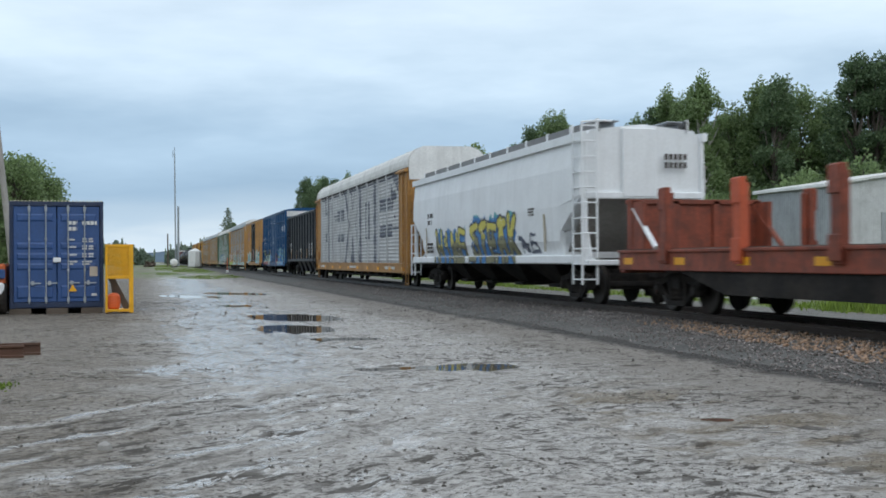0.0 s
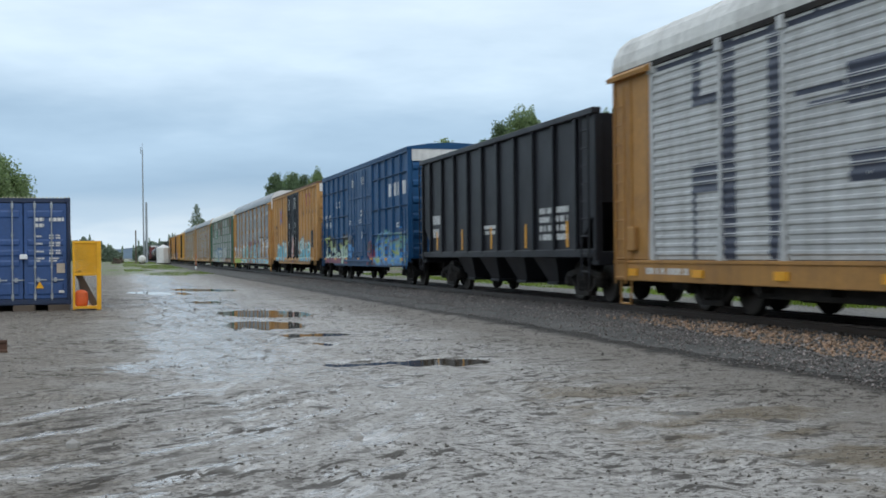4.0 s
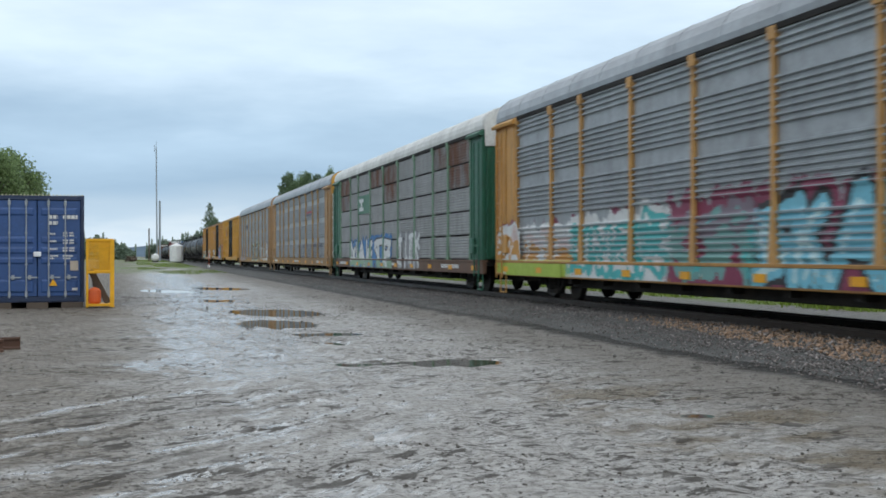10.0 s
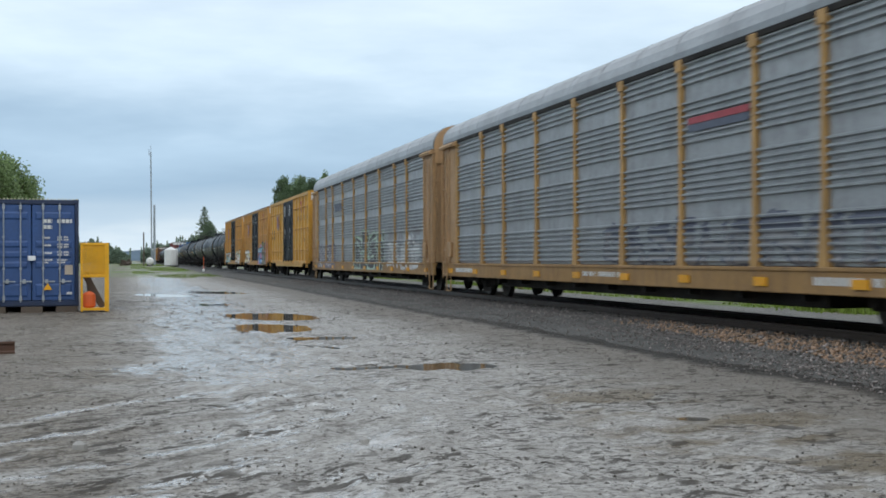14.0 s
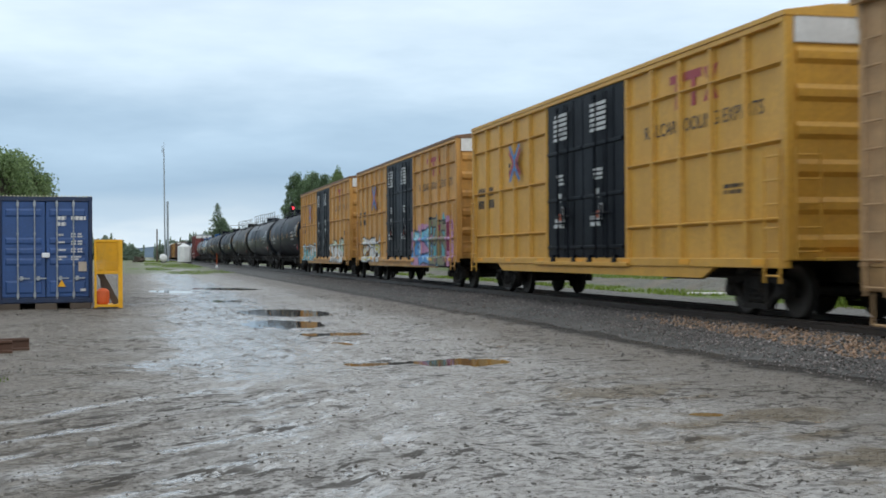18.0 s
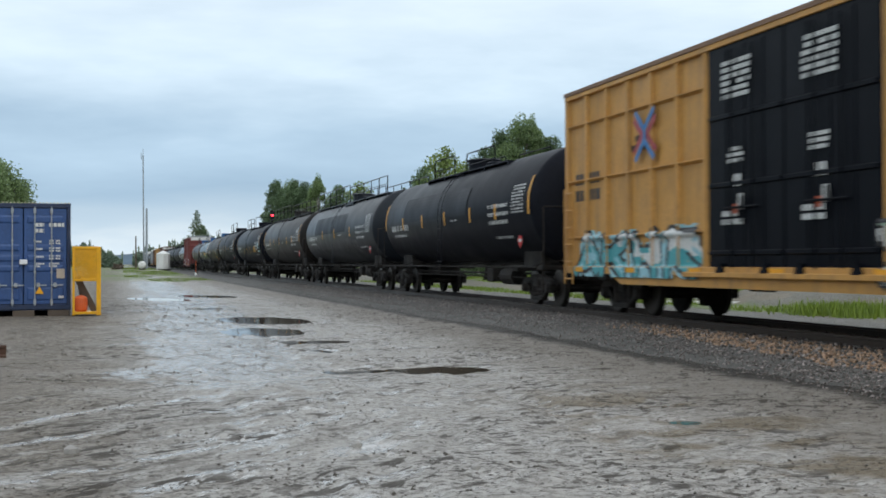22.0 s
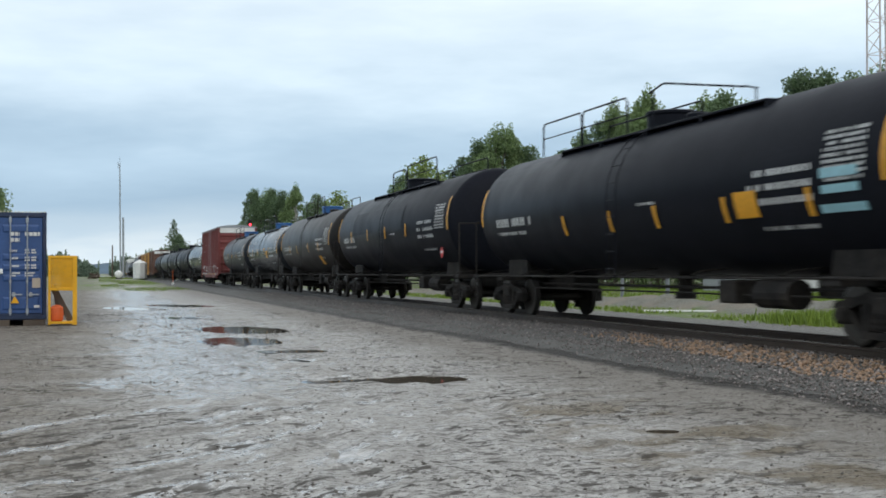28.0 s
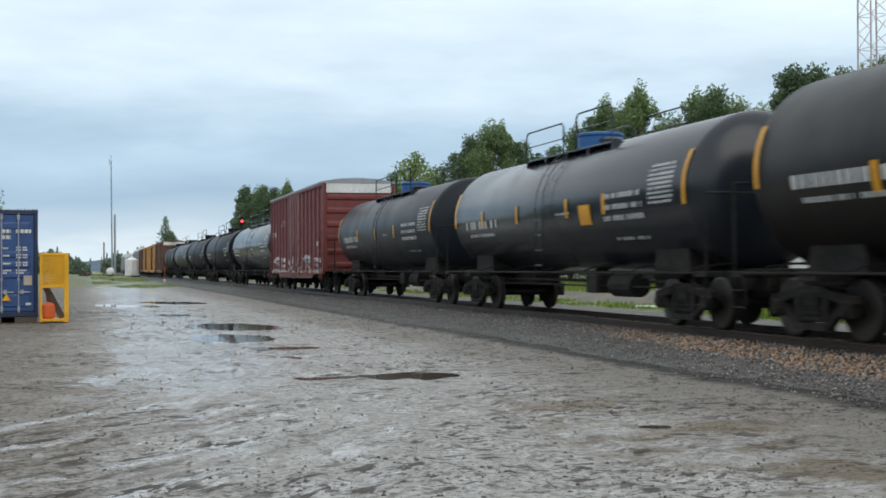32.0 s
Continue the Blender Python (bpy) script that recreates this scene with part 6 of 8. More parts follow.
def covered_hopper(u0, u1):
    c, h = car_base("covered_hopper", "pale grey covered hopper car with sprayed graffiti", "hopper car", u0, u1, bogies=2.3)
    side = [(1.10, 1.12), (1.42, 1.18), (1.56, 1.55), (1.60, 2.4), (1.58, 3.3), (1.50, 3.92), (1.42, 4.02)]
    outline = [(-x, z) for x, z in side] + [(-1.30, 4.16), (0, 4.30), (1.30, 4.16)] + [(x, z) for x, z in reversed(side)]
    g = Geo()
    n = len(outline)
    rows_ = []
    for y, lift in ((-h + 0.55, 2.6), (-h + 2.05, 1.8), (-h + 2.1, 0), (h - 2.1, 0), (h - 2.05, 1.8), (h - 0.55, 2.6)):
        rows_ += [(x, y, z if z > lift else lift + 0.001 * z) for x, z in outline]
    fs = [(r * n + i, r * n + (i + 1) % n, (r + 1) * n + (i + 1) % n, (r + 1) * n + i) for r in range(5) for i in range(n)]
    g.add(rows_, fs + [tuple(range(n)), tuple(range(5 * n, 6 * n))])
    part("body", g, HOP_WHITE, c)
    for s in (-1, 1):
        part("top_chord", Geo().slab([(-h + 0.4, 3.90), (h - 0.4, 3.90), (h - 0.4, 4.10), (-h + 0.4, 4.10)], s * 1.46, s * 1.60), HOP_WHITE, c)
        part("side_sill", Geo().box(s * 1.30, s * 1.62, -h + 0.5, h - 0.5, 0.98, 1.20, 0.03), HOP_WHITE, c)
        g = Geo()
        g.box(s * 0.62, s * 1.02, -h + 0.5, h - 0.5, 4.34, 4.38, 0.01)
        for k in range(18):
            y = -h + 0.8 + k * (2 * h - 1.6) / 17
            g.box(s * 0.62, s * 1.02, y - 0.02, y + 0.02, 4.2, 4.36)
        part("running_board", g, ROOF_GREY, c, "grated roof walkway")
        # upright grey panel added in place of the walkway's shaded underside
        part("board_edge", Geo().slab([(-h + 0.5, 4.12), (h - 0.5, 4.12), (h - 0.5, 4.40), (-h + 0.5, 4.40)], s * 1.10, s * 1.13), mat("walkway_underside_grey", (0.20, 0.20, 0.20), 0.6, 0.3), c, "added grey panel for the shaded underside of the roof walkway")
        bracket = Geo().slab([(-0.05, 4.10), (0.05, 4.10), (0.05, 4.42), (-0.05, 4.42)], s * 1.10, s * 1.16).mesh("bracket", HOP_WHITE)
        for k in range(11):
            part("bracket", bracket, None, c, at=(0, -h + 0.55 + k * (2 * h - 1.1) / 10, 0))
        for e in (-1, 1):
            top = 4.30 if s == e else 2.45
            g = Geo()
            for x in (1.25, 1.62):
                g.rod((s * x, e * (h - 0.30), 0.5), (s * x, e * (h - 0.30), top), 0.028, 6)
            for k in range(11):
                if 0.62 + 0.36 * k < top:
                    g.rod((s * 1.25, e * (h - 0.30), 0.62 + 0.36 * k), (s * 1.62, e * (h - 0.30), 0.62 + 0.36 * k), 0.02, 6)
            if s == e:
                g.pipe([(s * 1.62, e * (h - 0.30), 4.30), (s * 1.25, e * (h - 0.30), 4.34), (s * 0.8, e * (h - 0.5), 4.36)], 0.025)
            g.pipe([(s * 1.62, e * (h - 0.95), 0.5), (s * 1.62, e * (h - 0.95), top)], 0.025)
            for k in range(10):
                if 0.62 + 0.36 * k < top:
                    g.rod((s * 1.62, e * (h - 0.95), 0.62 + 0.36 * k), (s * 1.62, e * (h - 0.32), 0.62 + 0.36 * k), 0.018, 6)
            part("ladder", g, HOP_WHITE, c, "pale grey corner ladder")
    for e in (-1, 1):
        g = Geo().box(-0.55, 0.30, e * (h - 0.58), e * (h - 0.42), 2.56, 4.2, 0.02)
        g.box(-1.5, 1.5, e * (h - 0.6), e * (h - 0.44), 2.52, 2.68, 0.02)
        for x in (-1.52, 1.44):
            g.box(x, x + 0.1, e * (h - 0.62), e * (h - 0.46), 1.0, 4.0, 0.01)
        part("end_frame", g, HOP_WHITE, c)
        g = Geo()
        for s in (-1, 1):
            g.slab([(e * (h - 0.55), 1.0), (e * (h - 0.55), 1.12), (e * (h - 2.3), 1.12), (e * (h - 2.3), 1.0)], s * 1.2, s * 1.5)
            g.rod((s * 1.3, e * (h - 0.6), 1.1), (s * 0.9, e * (h - 2.0), 2.0), 0.05, 6)
        g.box(-1.5, 1.5, e * (h - 0.2), e * (h - 0.55), 0.95, 1.08, 0.02)
        part("end_platform", g, HOP_WHITE, c)
        # shade beneath the sloped end is put into this sheet's darker colour
        part("slope_sheet", Geo().add([(-1.35, e * (h - 0.62), 2.57), (1.35, e * (h - 0.62), 2.57), (1.35, e * (h - 2.4), 1.0), (-1.35, e * (h - 2.4), 1.0)], [(0, 1, 2, 3)]), mat("shaded_slope_sheet", (0.24, 0.225, 0.205), 0.65), c)
        part("brake_cylinder", Geo().rod((0.35, e * (h - 0.9), 1.35), (0.35, e * (h - 1.5), 1.35), 0.2, 14), STEEL, c)
    for k in range(4):
        y = -h + 3.4 + (k + 0.5) * (2 * h - 6.8) / 4
        w = (2 * h - 6.8) / 8 - 0.1
        g = Geo().add([(x, y + yy, z) for z, a, b in ((1.12, w, 1.3), (0.42, 0.38, 0.55)) for x, yy in ((-b, -a), (b, -a), (b, a), (-b, a))],
                      [(0, 1, 5, 4), (1, 2, 6, 5), (2, 3, 7, 6), (3, 0, 4, 7), (4, 5, 6, 7)])
        g.box(-0.75, 0.75, y - 0.42, y + 0.42, 0.34, 0.44, 0.02)
        part("discharge_hopper", g, STEEL, c, "dark discharge hopper")
    rr = random.Random(3)
    g = Geo()
    bars(g, h - 3.1, 2.75, 0.8, 0.16, -1.605, rr, 2)
    bars(g, -h + 4.6, 2.45, 0.5, 0.05, -1.605, rr, 3)
    bars(g, h - 3.0, 1.7, 0.9, 0.09, -1.59, rr, 3)
    part("stencil", g, MARK_DARK, c, "small dark stencilled marks")["kind"] = "stuff"
    g = Geo()
    for zz in (3.45, 3.25):
        for k in range(5):
            g.box(0.5 + 0.12 * k, 0.58 + 0.12 * k, -h + 0.40, -h + 0.412, zz, zz + 0.14)
    part("end_stencil", g, MARK_DARK, c)

    def surface(y, z):
        return np.where(z < 1.21, 1.622, np.interp(z, [p[1] for p in side], [p[0] for p in side]) + 0.004)

    spray(c, surface, 1.35, 5.75, 0.98, 2.30, "NINE", (SP["blue"], SP["black"], SP["olive"], SP["yellow"], None), 11, thick=0.115, wild=0.2, cloud=1.6, crest=SP["teal"], sill=SP["lilac"])
    spray(c, surface, -4.3, 0.9, 0.98, 2.62, "STEAK", (SP["blue"], SP["black"], SP["olive"], SP["yellow"], None), 12, thick=0.115, wild=0.22, cloud=2.4, crest=SP["teal"], sill=SP["lilac"])
    spray(c, surface, -6.2, -4.4, 1.25, 1.95, "RE", (None, None, SP["slate"], None, None), 13, thick=0.10, wild=0.5, label="small dark scribbled tag")
    for y in (-h + 3.2, h - 2.9):
        part("scrape", Geo().slab([(y - 0.14, 1.3), (y - 0.03, 1.3), (y + 0.10, 2.25), (y - 0.02, 2.25)], -1.612, -1.608), mat("tan_smear", (0.42, 0.34, 0.20), 0.6), c, "faded tan smear")


def open_hopper(u0, u1):
    c, h = car_base("open_hopper", "black ribbed open-top hopper car", "hopper car", u0, u1)
    g = Geo()
    for s in (-1, 1):
        g.slab([(-h + 0.1, 4.12), (h - 0.1, 4.12), (h - 0.1, 2.1), (h - 1.3, 1.16), (-h + 1.3, 1.16), (-h + 0.1, 2.1)], s * 1.44, s * 1.50)
    for e in (-1, 1):
        g.add([(-1.5, e * (h - 0.1), 4.12), (1.5, e * (h - 0.1), 4.12), (1.5, e * (h - 0.1), 2.2), (-1.5, e * (h - 0.1), 2.2), (1.5, e * (h - 3.4), 1.0), (-1.5, e * (h - 3.4), 1.0)], [(0, 1, 2, 3), (3, 2, 4, 5)])
    g.box(-1.46, 1.46, -h + 0.15, h - 0.15, 3.4, 3.46)
    part("body", g, COAL, c)
    for s in (-1, 1):
        part("top_chord", Geo().box(s * 1.42, s * 1.62, -h, h, 4.10, 4.24, 0.015), COAL, c)
        part("side_sill", Geo().box(s * 1.42, s * 1.58, -h + 0.05, h - 0.05, 1.02, 1.20, 0.015), COAL, c)
        pm = Geo().box(s * 1.495, s * 1.59, -0.06, 0.06, 1.12, 4.12, 0.015).mesh("side_post", COAL)
        for k in range(10):
            part("side_post", pm, None, c, at=(0, -h + 1.2 + k * (2 * h - 2.4) / 9, 0))
        for k in range(5):
            y = -h + 1.9 + k * (2 * h - 3.8) / 4
            part("reflector", Geo().box(s * 1.50, s * 1.512, y - 0.06, y + 0.06, 1.25, 1.85), REFLECT, c, "yellow reflective strip")
        for e in (-1, 1):
            ladder(c, COAL, (s * 1.66, e * (h - 0.6)), e * 0.45, 0.6, 4.1)
            part("corner_post", Geo().box(s * 1.40, s * 1.56, e * (h - 0.16), e * (h - 0.02), 0.95, 4.1, 0.015), COAL, c)
    for e in (-1, 1):
        part("end_sill", Geo().box(-1.5, 1.5, e * (h - 0.4), e * (h - 0.02), 0.85, 1.15, 0.02), COAL, c)
    for k in range(4):
        y = -h + 3.0 + (k + 0.5) * (2 * h - 6.0) / 4
        g = Geo().add([(x, y + yy, z) for z, a, b in ((1.45, 1.15, 1.42), (0.40, 0.35, 1.0)) for x, yy in ((-b, -a), (b, -a), (b, a), (-b, a))],
                      [(0, 1, 5, 4), (1, 2, 6, 5), (2, 3, 7, 6), (3, 0, 4, 7), (4, 5, 6, 7)])
        g.box(-1.05, 1.05, y - 0.40, y + 0.40, 0.34, 0.42, 0.01)
        part("discharge_hopper", g, COAL, c)
    part("centre_sill", Geo().box(-0.3, 0.3, -h + 0.1, h - 0.1, 0.66, 1.0, 0.02), STEEL, c)
    rr = random.Random(8)
    g = Geo()
    bars(g, h - 1.4, 2.35, 1.3, 0.28, -1.506, rr, 2)
    bars(g, -h + 3.8, 2.2, 2.0, 0.14, -1.506, rr, 4)
    bars(g, 1.0, 1.9, 1.6, 0.10, -1.506, rr, 2)
    part("stencil", g, MARK, c, "white stencilled marks")["kind"] = "stuff"


stake_car(-8.2, 12.4)
covered_hopper(14.2, 34.2)

c, h, surf = autorack("autorack", "white-sided autorack with large dark block graffiti", 34.6, 61.9, PANEL_WHITE, PANEL_WHITE, SILL_ORANGE, ROOF_WHITE, SILL_ORANGE, WHITE, seed=1, every=0, pitch=0.155, deep=0.03, posts_wide=0.09, crown=5.58)


def block_letters(car, surface, y0, y1, z0, z1, cell=0.04):
    """Tall block letters left bare on the panels, drawn by their painted dark shadows; the eave's shadow is painted
    along the top.
    """
    ys, zs = np.arange(y0, y1, cell), np.arange(z0, z1, cell)
    cy, cz = np.meshgrid((ys[:-1] + ys[1:]) / 2, (zs[:-1] + zs[1:]) / 2)
    rough = 0.05 * fbm(cy * 3, cz * 3, 3, 5)
    on = np.zeros(cy.shape, bool)

    def bar(a, b, lo, hi):
        on[(cy + rough < a) & (cy + rough > b) & (cz + rough > lo) & (cz + rough < hi)] = True

    def slash(p, q, w0, w1):
        k = (cz - p[1]) / (q[1] - p[1])
        on[(k > 0) & (k < 1) & (np.abs(cy + rough - p[0] - k * (q[0] - p[0])) < w0 + k * (w1 - w0))] = True

    # H
    bar(10.1, 9.8, 3.7, 4.75), bar(10.1, 9.1, 3.66, 3.84), bar(9.0, 8.55, 0.98, 4.72), bar(10.15, 8.6, 2.14, 2.65), bar(10.1, 9.97, 1.0, 2.14), bar(7.45, 7.0, 0.98, 4.7)
    # E
    bar(5.3, 3.0, 3.15, 3.74), bar(6.7, 5.3, 3.42, 3.50), bar(6.3, 5.3, 3.22, 3.30), bar(5.25, 3.0, 2.06, 2.52)
    # X
    slash((2.7, 4.75), (1.36, 2.87), 0.27, 0.30), slash((1.36, 2.87), (2.65, 0.98), 0.30, 0.28)
    slash((0.74, 4.7), (0.2, 3.56), 0.24, 0.02), slash((-0.42, 4.66), (0.2, 3.56), 0.07, 0.05), slash((0.26, 2.46), (0.28, 0.98), 0.02, 0.62)
    slash((-1.78, 4.7), (-0.68, 2.84), 0.07, 0.08), slash((-0.68, 2.84), (-1.78, 0.98), 0.08, 0.10)
    # O
    bar(-1.8, -2.38, 0.98, 4.72), bar(-3.5, -4.75, 3.38, 3.80), bar(-4.28, -4.74, 2.04, 3.80), bar(-3.5, -3.68, 2.05, 3.40), bar(-3.5, -4.7, 2.04, 2.20)
    # I and E
    bar(-5.76, -6.4, 0.98, 4.66), bar(-7.3, -9.85, 3.20, 3.76), bar(-7.3, -10.2, 2.08, 2.61), bar(-10.3, -11.55, 2.35, 2.52)
    on[(cy < -9.95) & (cy > -11.6) & (cz > 2.85) & (fbm(cy * 1.3, cz * 2.4, 4, 8) > -0.02)] = True
    # shadow of the eave, painted as a dark line along the panel tops
    bar(11.6, -11.6, 4.50, 4.60)
    on[fbm(cy * 9, cz * 9, 2, 3) > 0.28] = False
    verts = np.stack([-(surface(*np.meshgrid(ys, zs)) + 0.006), *np.meshgrid(ys, zs)], -1).reshape(-1, 3)
    i = np.arange(len(ys) * len(zs)).reshape(len(zs), len(ys))
    quads = np.stack([i[:-1, :-1], i[1:, :-1], i[1:, 1:], i[:-1, 1:]], -1)
    part("graffiti", fast_mesh("graffiti", verts, quads[on], mat("ink_and_eave_shadow", (0.042, 0.052, 0.085), 0.5, dirty=0.1, bump=0.0, vary=0.1, blotch=3.0)), None, car, "huge block letters drawn by dark painted shadows, eave shadow painted above")


block_letters(c, surf, -11.7, 11.7, 0.99, 4.66)

open_hopper(63.0, 78.7)

c, h, surf = boxcar("boxcar", "dark blue high-cube boxcar with yellow-green graffiti", 80.5, 99.2, CAR_BLUE, CAR_BLUE, rungs=(1.9, 2.89, 4.07), posts=14, band=WHITE, marks=MARK, emblem=False, door_marks=False, seed=2)
g = Geo()
for y in (1.55, -0.75):
    bars(g, y, 4.35, 0.55, 0.055, -1.607, random.Random(6), 4, 0.5, 0.8)
    bars(g, y + 0.5, 2.62, 0.45, 0.06, -1.607, random.Random(7), 3, 0.6, 0.8)
    bars(g, y, 2.1, 0.3, 0.30, -1.607, random.Random(9), 1, 0.5, 0.4)
bars(g, -0.6, 3.0, 0.5, 0.10, -1.607, random.Random(8), 2, 0.6, 0.9)
part("door_stencil", g, MARK, c, "small white stencilled door marks")["kind"] = "stuff"
g = Geo()
for k in range(4):
    y = -h + 3.55 - k * 0.78
    g.box(-1.532, -1.526, y - 0.58, y - 0.04, 3.30, 3.78)
part("company_letters", g, MARK, c, "row of four large white blocks")
spray(c, surf, -h + 0.1, -h + 6.2, 0.72, 2.35, "SKURN", (SP["blue"], SP["slate"], SP["azure"], SP["seagreen"], SP["lime"]), 31, thick=0.15, wild=0.6, cloud=0.5, crest=SP["seagreen"])
spray(c, surf, -h + 6.0, -h + 7.5, 0.72, 1.75, "A", (SP["black"], SP["maroon"], SP["maroon"], SP["black"], SP["mint"]), 36, thick=0.2, wild=0.5, cloud=0.4, label="dark red sprayed splash")
spray(c, surf, h - 7.0, h - 0.5, 0.75, 2.32, "RHANE", (SP["black"], SP["black"], SP["mint"], SP["lime"], SP["black"]), 32, thick=0.13, wild=0.85, cloud=0.15, sill=SP["maroon"])
spray(c, surf, h - 8.3, h - 6.9, 0.95, 2.2, "S", (SP["slate"], SP["black"], SP["azure"], SP["black"], None), 37, thick=0.22, wild=0.4, cloud=0.4, label="dark blue sprayed blob")

c, h, surf = boxcar("boxcar", "yellow boxcar with black doors and pale blue graffiti", 101.1, 119.9, YELLOW_OLD, DOOR_BLACK, rungs=(), posts=16, seed=3, roof=RUST_ROOF)
part("card_board", Geo().box(-1.625, -1.600, -h + 1.35, -h + 1.95, 1.55, 2.45, 0.01), DOOR_BLACK, c, "dark routing board")
spray(c, surf, -0.75, 0.35, 0.72, 2.5, "A", (SP["grey"], None, SP["rustred"], SP["rustred"], SP["white"]), 35, thick=0.2, label="red and white sprayed splash")
spray(c, surf, 2.6, h - 1.6, 0.80, 2.1, "CRAH", (None, SP["grey"], SP["azure_pale"], SP["pale_sky"], None), 33, thick=0.25, wild=0.25)
spray(c, surf, -h + 2.3, -2.6, 0.80, 2.2, "SUHN", (None, SP["grey"], SP["azure_pale"], SP["pale_sky"], SP["teal"]), 34, thick=0.22, wild=0.25)


def red_word(c, h, x=1.53, z=3.82, words="RAILCAR POOLING EXPERTS"):
    """The owner's three red letters, as plain blocks, with the line of text below them."""
    g = Geo()
    for k in range(3):
        y = -h + 4.5 - k * 0.70
        if k < 2:
            g.box(-x - 0.004, -x + 0.002, y - 0.66, y, z + 0.50, z + 0.66)
            g.box(-x - 0.004, -x + 0.002, y - 0.42, y - 0.24, z, z + 0.50)
        else:
            g.slab([(y - 0.62, z + 0.02), (y - 0.44, z + 0.02), (y - 0.04, z + 0.64), (y - 0.22, z + 0.64)], -x - 0.006, -x)
            g.slab([(y - 0.22, z + 0.02), (y - 0.04, z + 0.02), (y - 0.44, z + 0.64), (y - 0.62, z + 0.64)], -x - 0.004, -x)
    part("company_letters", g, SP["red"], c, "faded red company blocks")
    lettering(c, words, -h + 5.75, z - 0.44, 4.9, x + 0.003, MARK_DARK, "line of faded dark text")


def lettering(c, words, y, z, wide, x, paint, label):
    """Readable words on the near side, starting at y and running to lower y."""
    cu = bpy.data.curves.new("lettering", "FONT")
    cu.body, cu.size = words, 0.36
    ob = bpy.data.objects.new("lettering", cu)
    me = bpy.data.meshes.new_from_object(ob)
    bpy.data.objects.remove(ob)
    long = max(v.co.x for v in me.vertices)
    for v in me.vertices:
        v.co = (-x, y - v.co.x * wide / long, z + v.co.y)
    me.materials.clear()
    me.materials.append(paint)
    part("lettering", me, None, c, label)["kind"] = "stuff"


red_word(c, h, words="Railcar Pooling Experts")

c, h, surf = autorack("autorack", "grey galvanised autorack with colourful graffiti band", 120.9, 147.9, GALV, YELLOW_OLD, SILL_ORANGE, ROOF_GREY, YELLOW, WHITE, front=1.2, back=1.8, seed=2)
spray(c, surf, h - 6.0, h - 0.12, 0.60, 2.15, "SARTS", (SP["white"], SP["white"], SP["orange"], SP["blush"], SP["white"]), 41, thick=0.20, wild=0.35, cloud=0.9, crest=SP["maroon"], sill=SP["lime_bright"])
spray(c, surf, h - 11.3, h - 5.7, 0.60, 2.3, "UNER", (SP["white"], SP["white"], SP["aqua"], SP["aqua"], SP["white"]), 42, thick=0.22, wild=0.3, cloud=1.0, crest=SP["maroon"])
spray(c, surf, h - 14.7, h - 11.1, 0.60, 2.5, "KSN", (SP["maroon"], SP["maroon"], SP["seagreen"], SP["mauve"], SP["aqua"]), 47, thick=0.16, wild=0.4, cloud=1.2)
spray(c, surf, h - 19.3, h - 14.5, 0.60, 2.5, "SKAN", (SP["maroon"], SP["black"], SP["azure_pale"], SP["azure_pale"], SP["pale_sky"]), 43, thick=0.17, wild=0.35, cloud=0.4)
spray(c, surf, -h + 1.3, h - 19.4, 0.60, 2.75, "SESHK", (SP["grey"], SP["black"], SP["grey"], SP["white"], SP["white"]), 44, thick=0.17, wild=0.16, cloud=0.2, crest=SP["grey"], sill=SP["sky"])
spray(c, lambda y, z: np.full(np.shape(y), 1.632), h - 2.3, h - 0.06, 0.98, 2.15, "SA", (SP["white"], SP["white"], SP["orange"], SP["blush"], SP["white"]), 46, thick=0.20, wild=0.4, cloud=0.9, crest=SP["maroon"], label="graffiti sprayed over the end panel")
g = Geo().box(-1.646, -1.642, h - 5.4, h - 1.0, 0.58, 0.90)
part("paint_band", g, SP["lime_bright"], c, "lime green painted sill band")

c, h, surf = autorack("autorack", "green-ended autorack with rusty grey panels and graffiti", 149.2, 176.2, GALV_DARK, GREEN_PALE, SILL_RUST, ROOF_WHITE, GREEN, ROOF_WHITE, tiers=5, pitch=0.085, deep=0.035, front=1.45, back=1.8,
                      tier_mats=[GALV_DARK, mat("rusted_panel", (0.34, 0.33, 0.33), 0.7, 0.1, streak=0.85, dirty=0.6, dirt=(0.105, 0.050, 0.036), rust=1.05)], posts_wide=0.12, seed=5, crown=5.42)
spray(c, surf, -0.6, 9.1, 0.60, 2.12, "NAKTE", (SP["blue"], SP["black"], SP["white"], SP["white"], None), 51, thick=0.14, wild=0.2, cloud=1.2, sill=SP["leaf"])
spray(c, surf, -5.4, -1.5, 0.62, 2.3, "CITK", (SP["grey"], None, SP["white"], SP["white"], None), 52, thick=0.085, wild=0.2, cloud=0.6)
g = Geo()
g.box(-1.606, -1.600, 4.1, 7.0, 2.92, 3.72)
g.slot = 1
g.box(-1.612, -1.606, 5.5, 6.5, 3.05, 3.20).box(-1.612, -1.606, 5.5, 6.5, 3.42, 3.58).box(-1.612, -1.606, 5.85, 6.15, 3.20, 3.42)
part("emblem", g, [mat("emblem_green", (0.05, 0.17, 0.10), 0.55, dirty=0.2), MARK], c, "green panel with a plain white emblem")

c, h, surf = autorack("autorack", "grey galvanised autorack with tan posts", 177.4, 204.4, GALV, TAN_POST, SILL_TAN, ROOF_GREY, TAN_PANEL, YELLOW_NEW, WHITE, front=2.0, back=1.65, seed=6, crown=5.46)
g = Geo().box(-1.600, -1.592, -h + 6.95, -h + 9.2, 3.50, 3.62)
g.slot = 1
g.box(-1.600, -1.592, -h + 6.95, -h + 9.2, 3.36, 3.49)
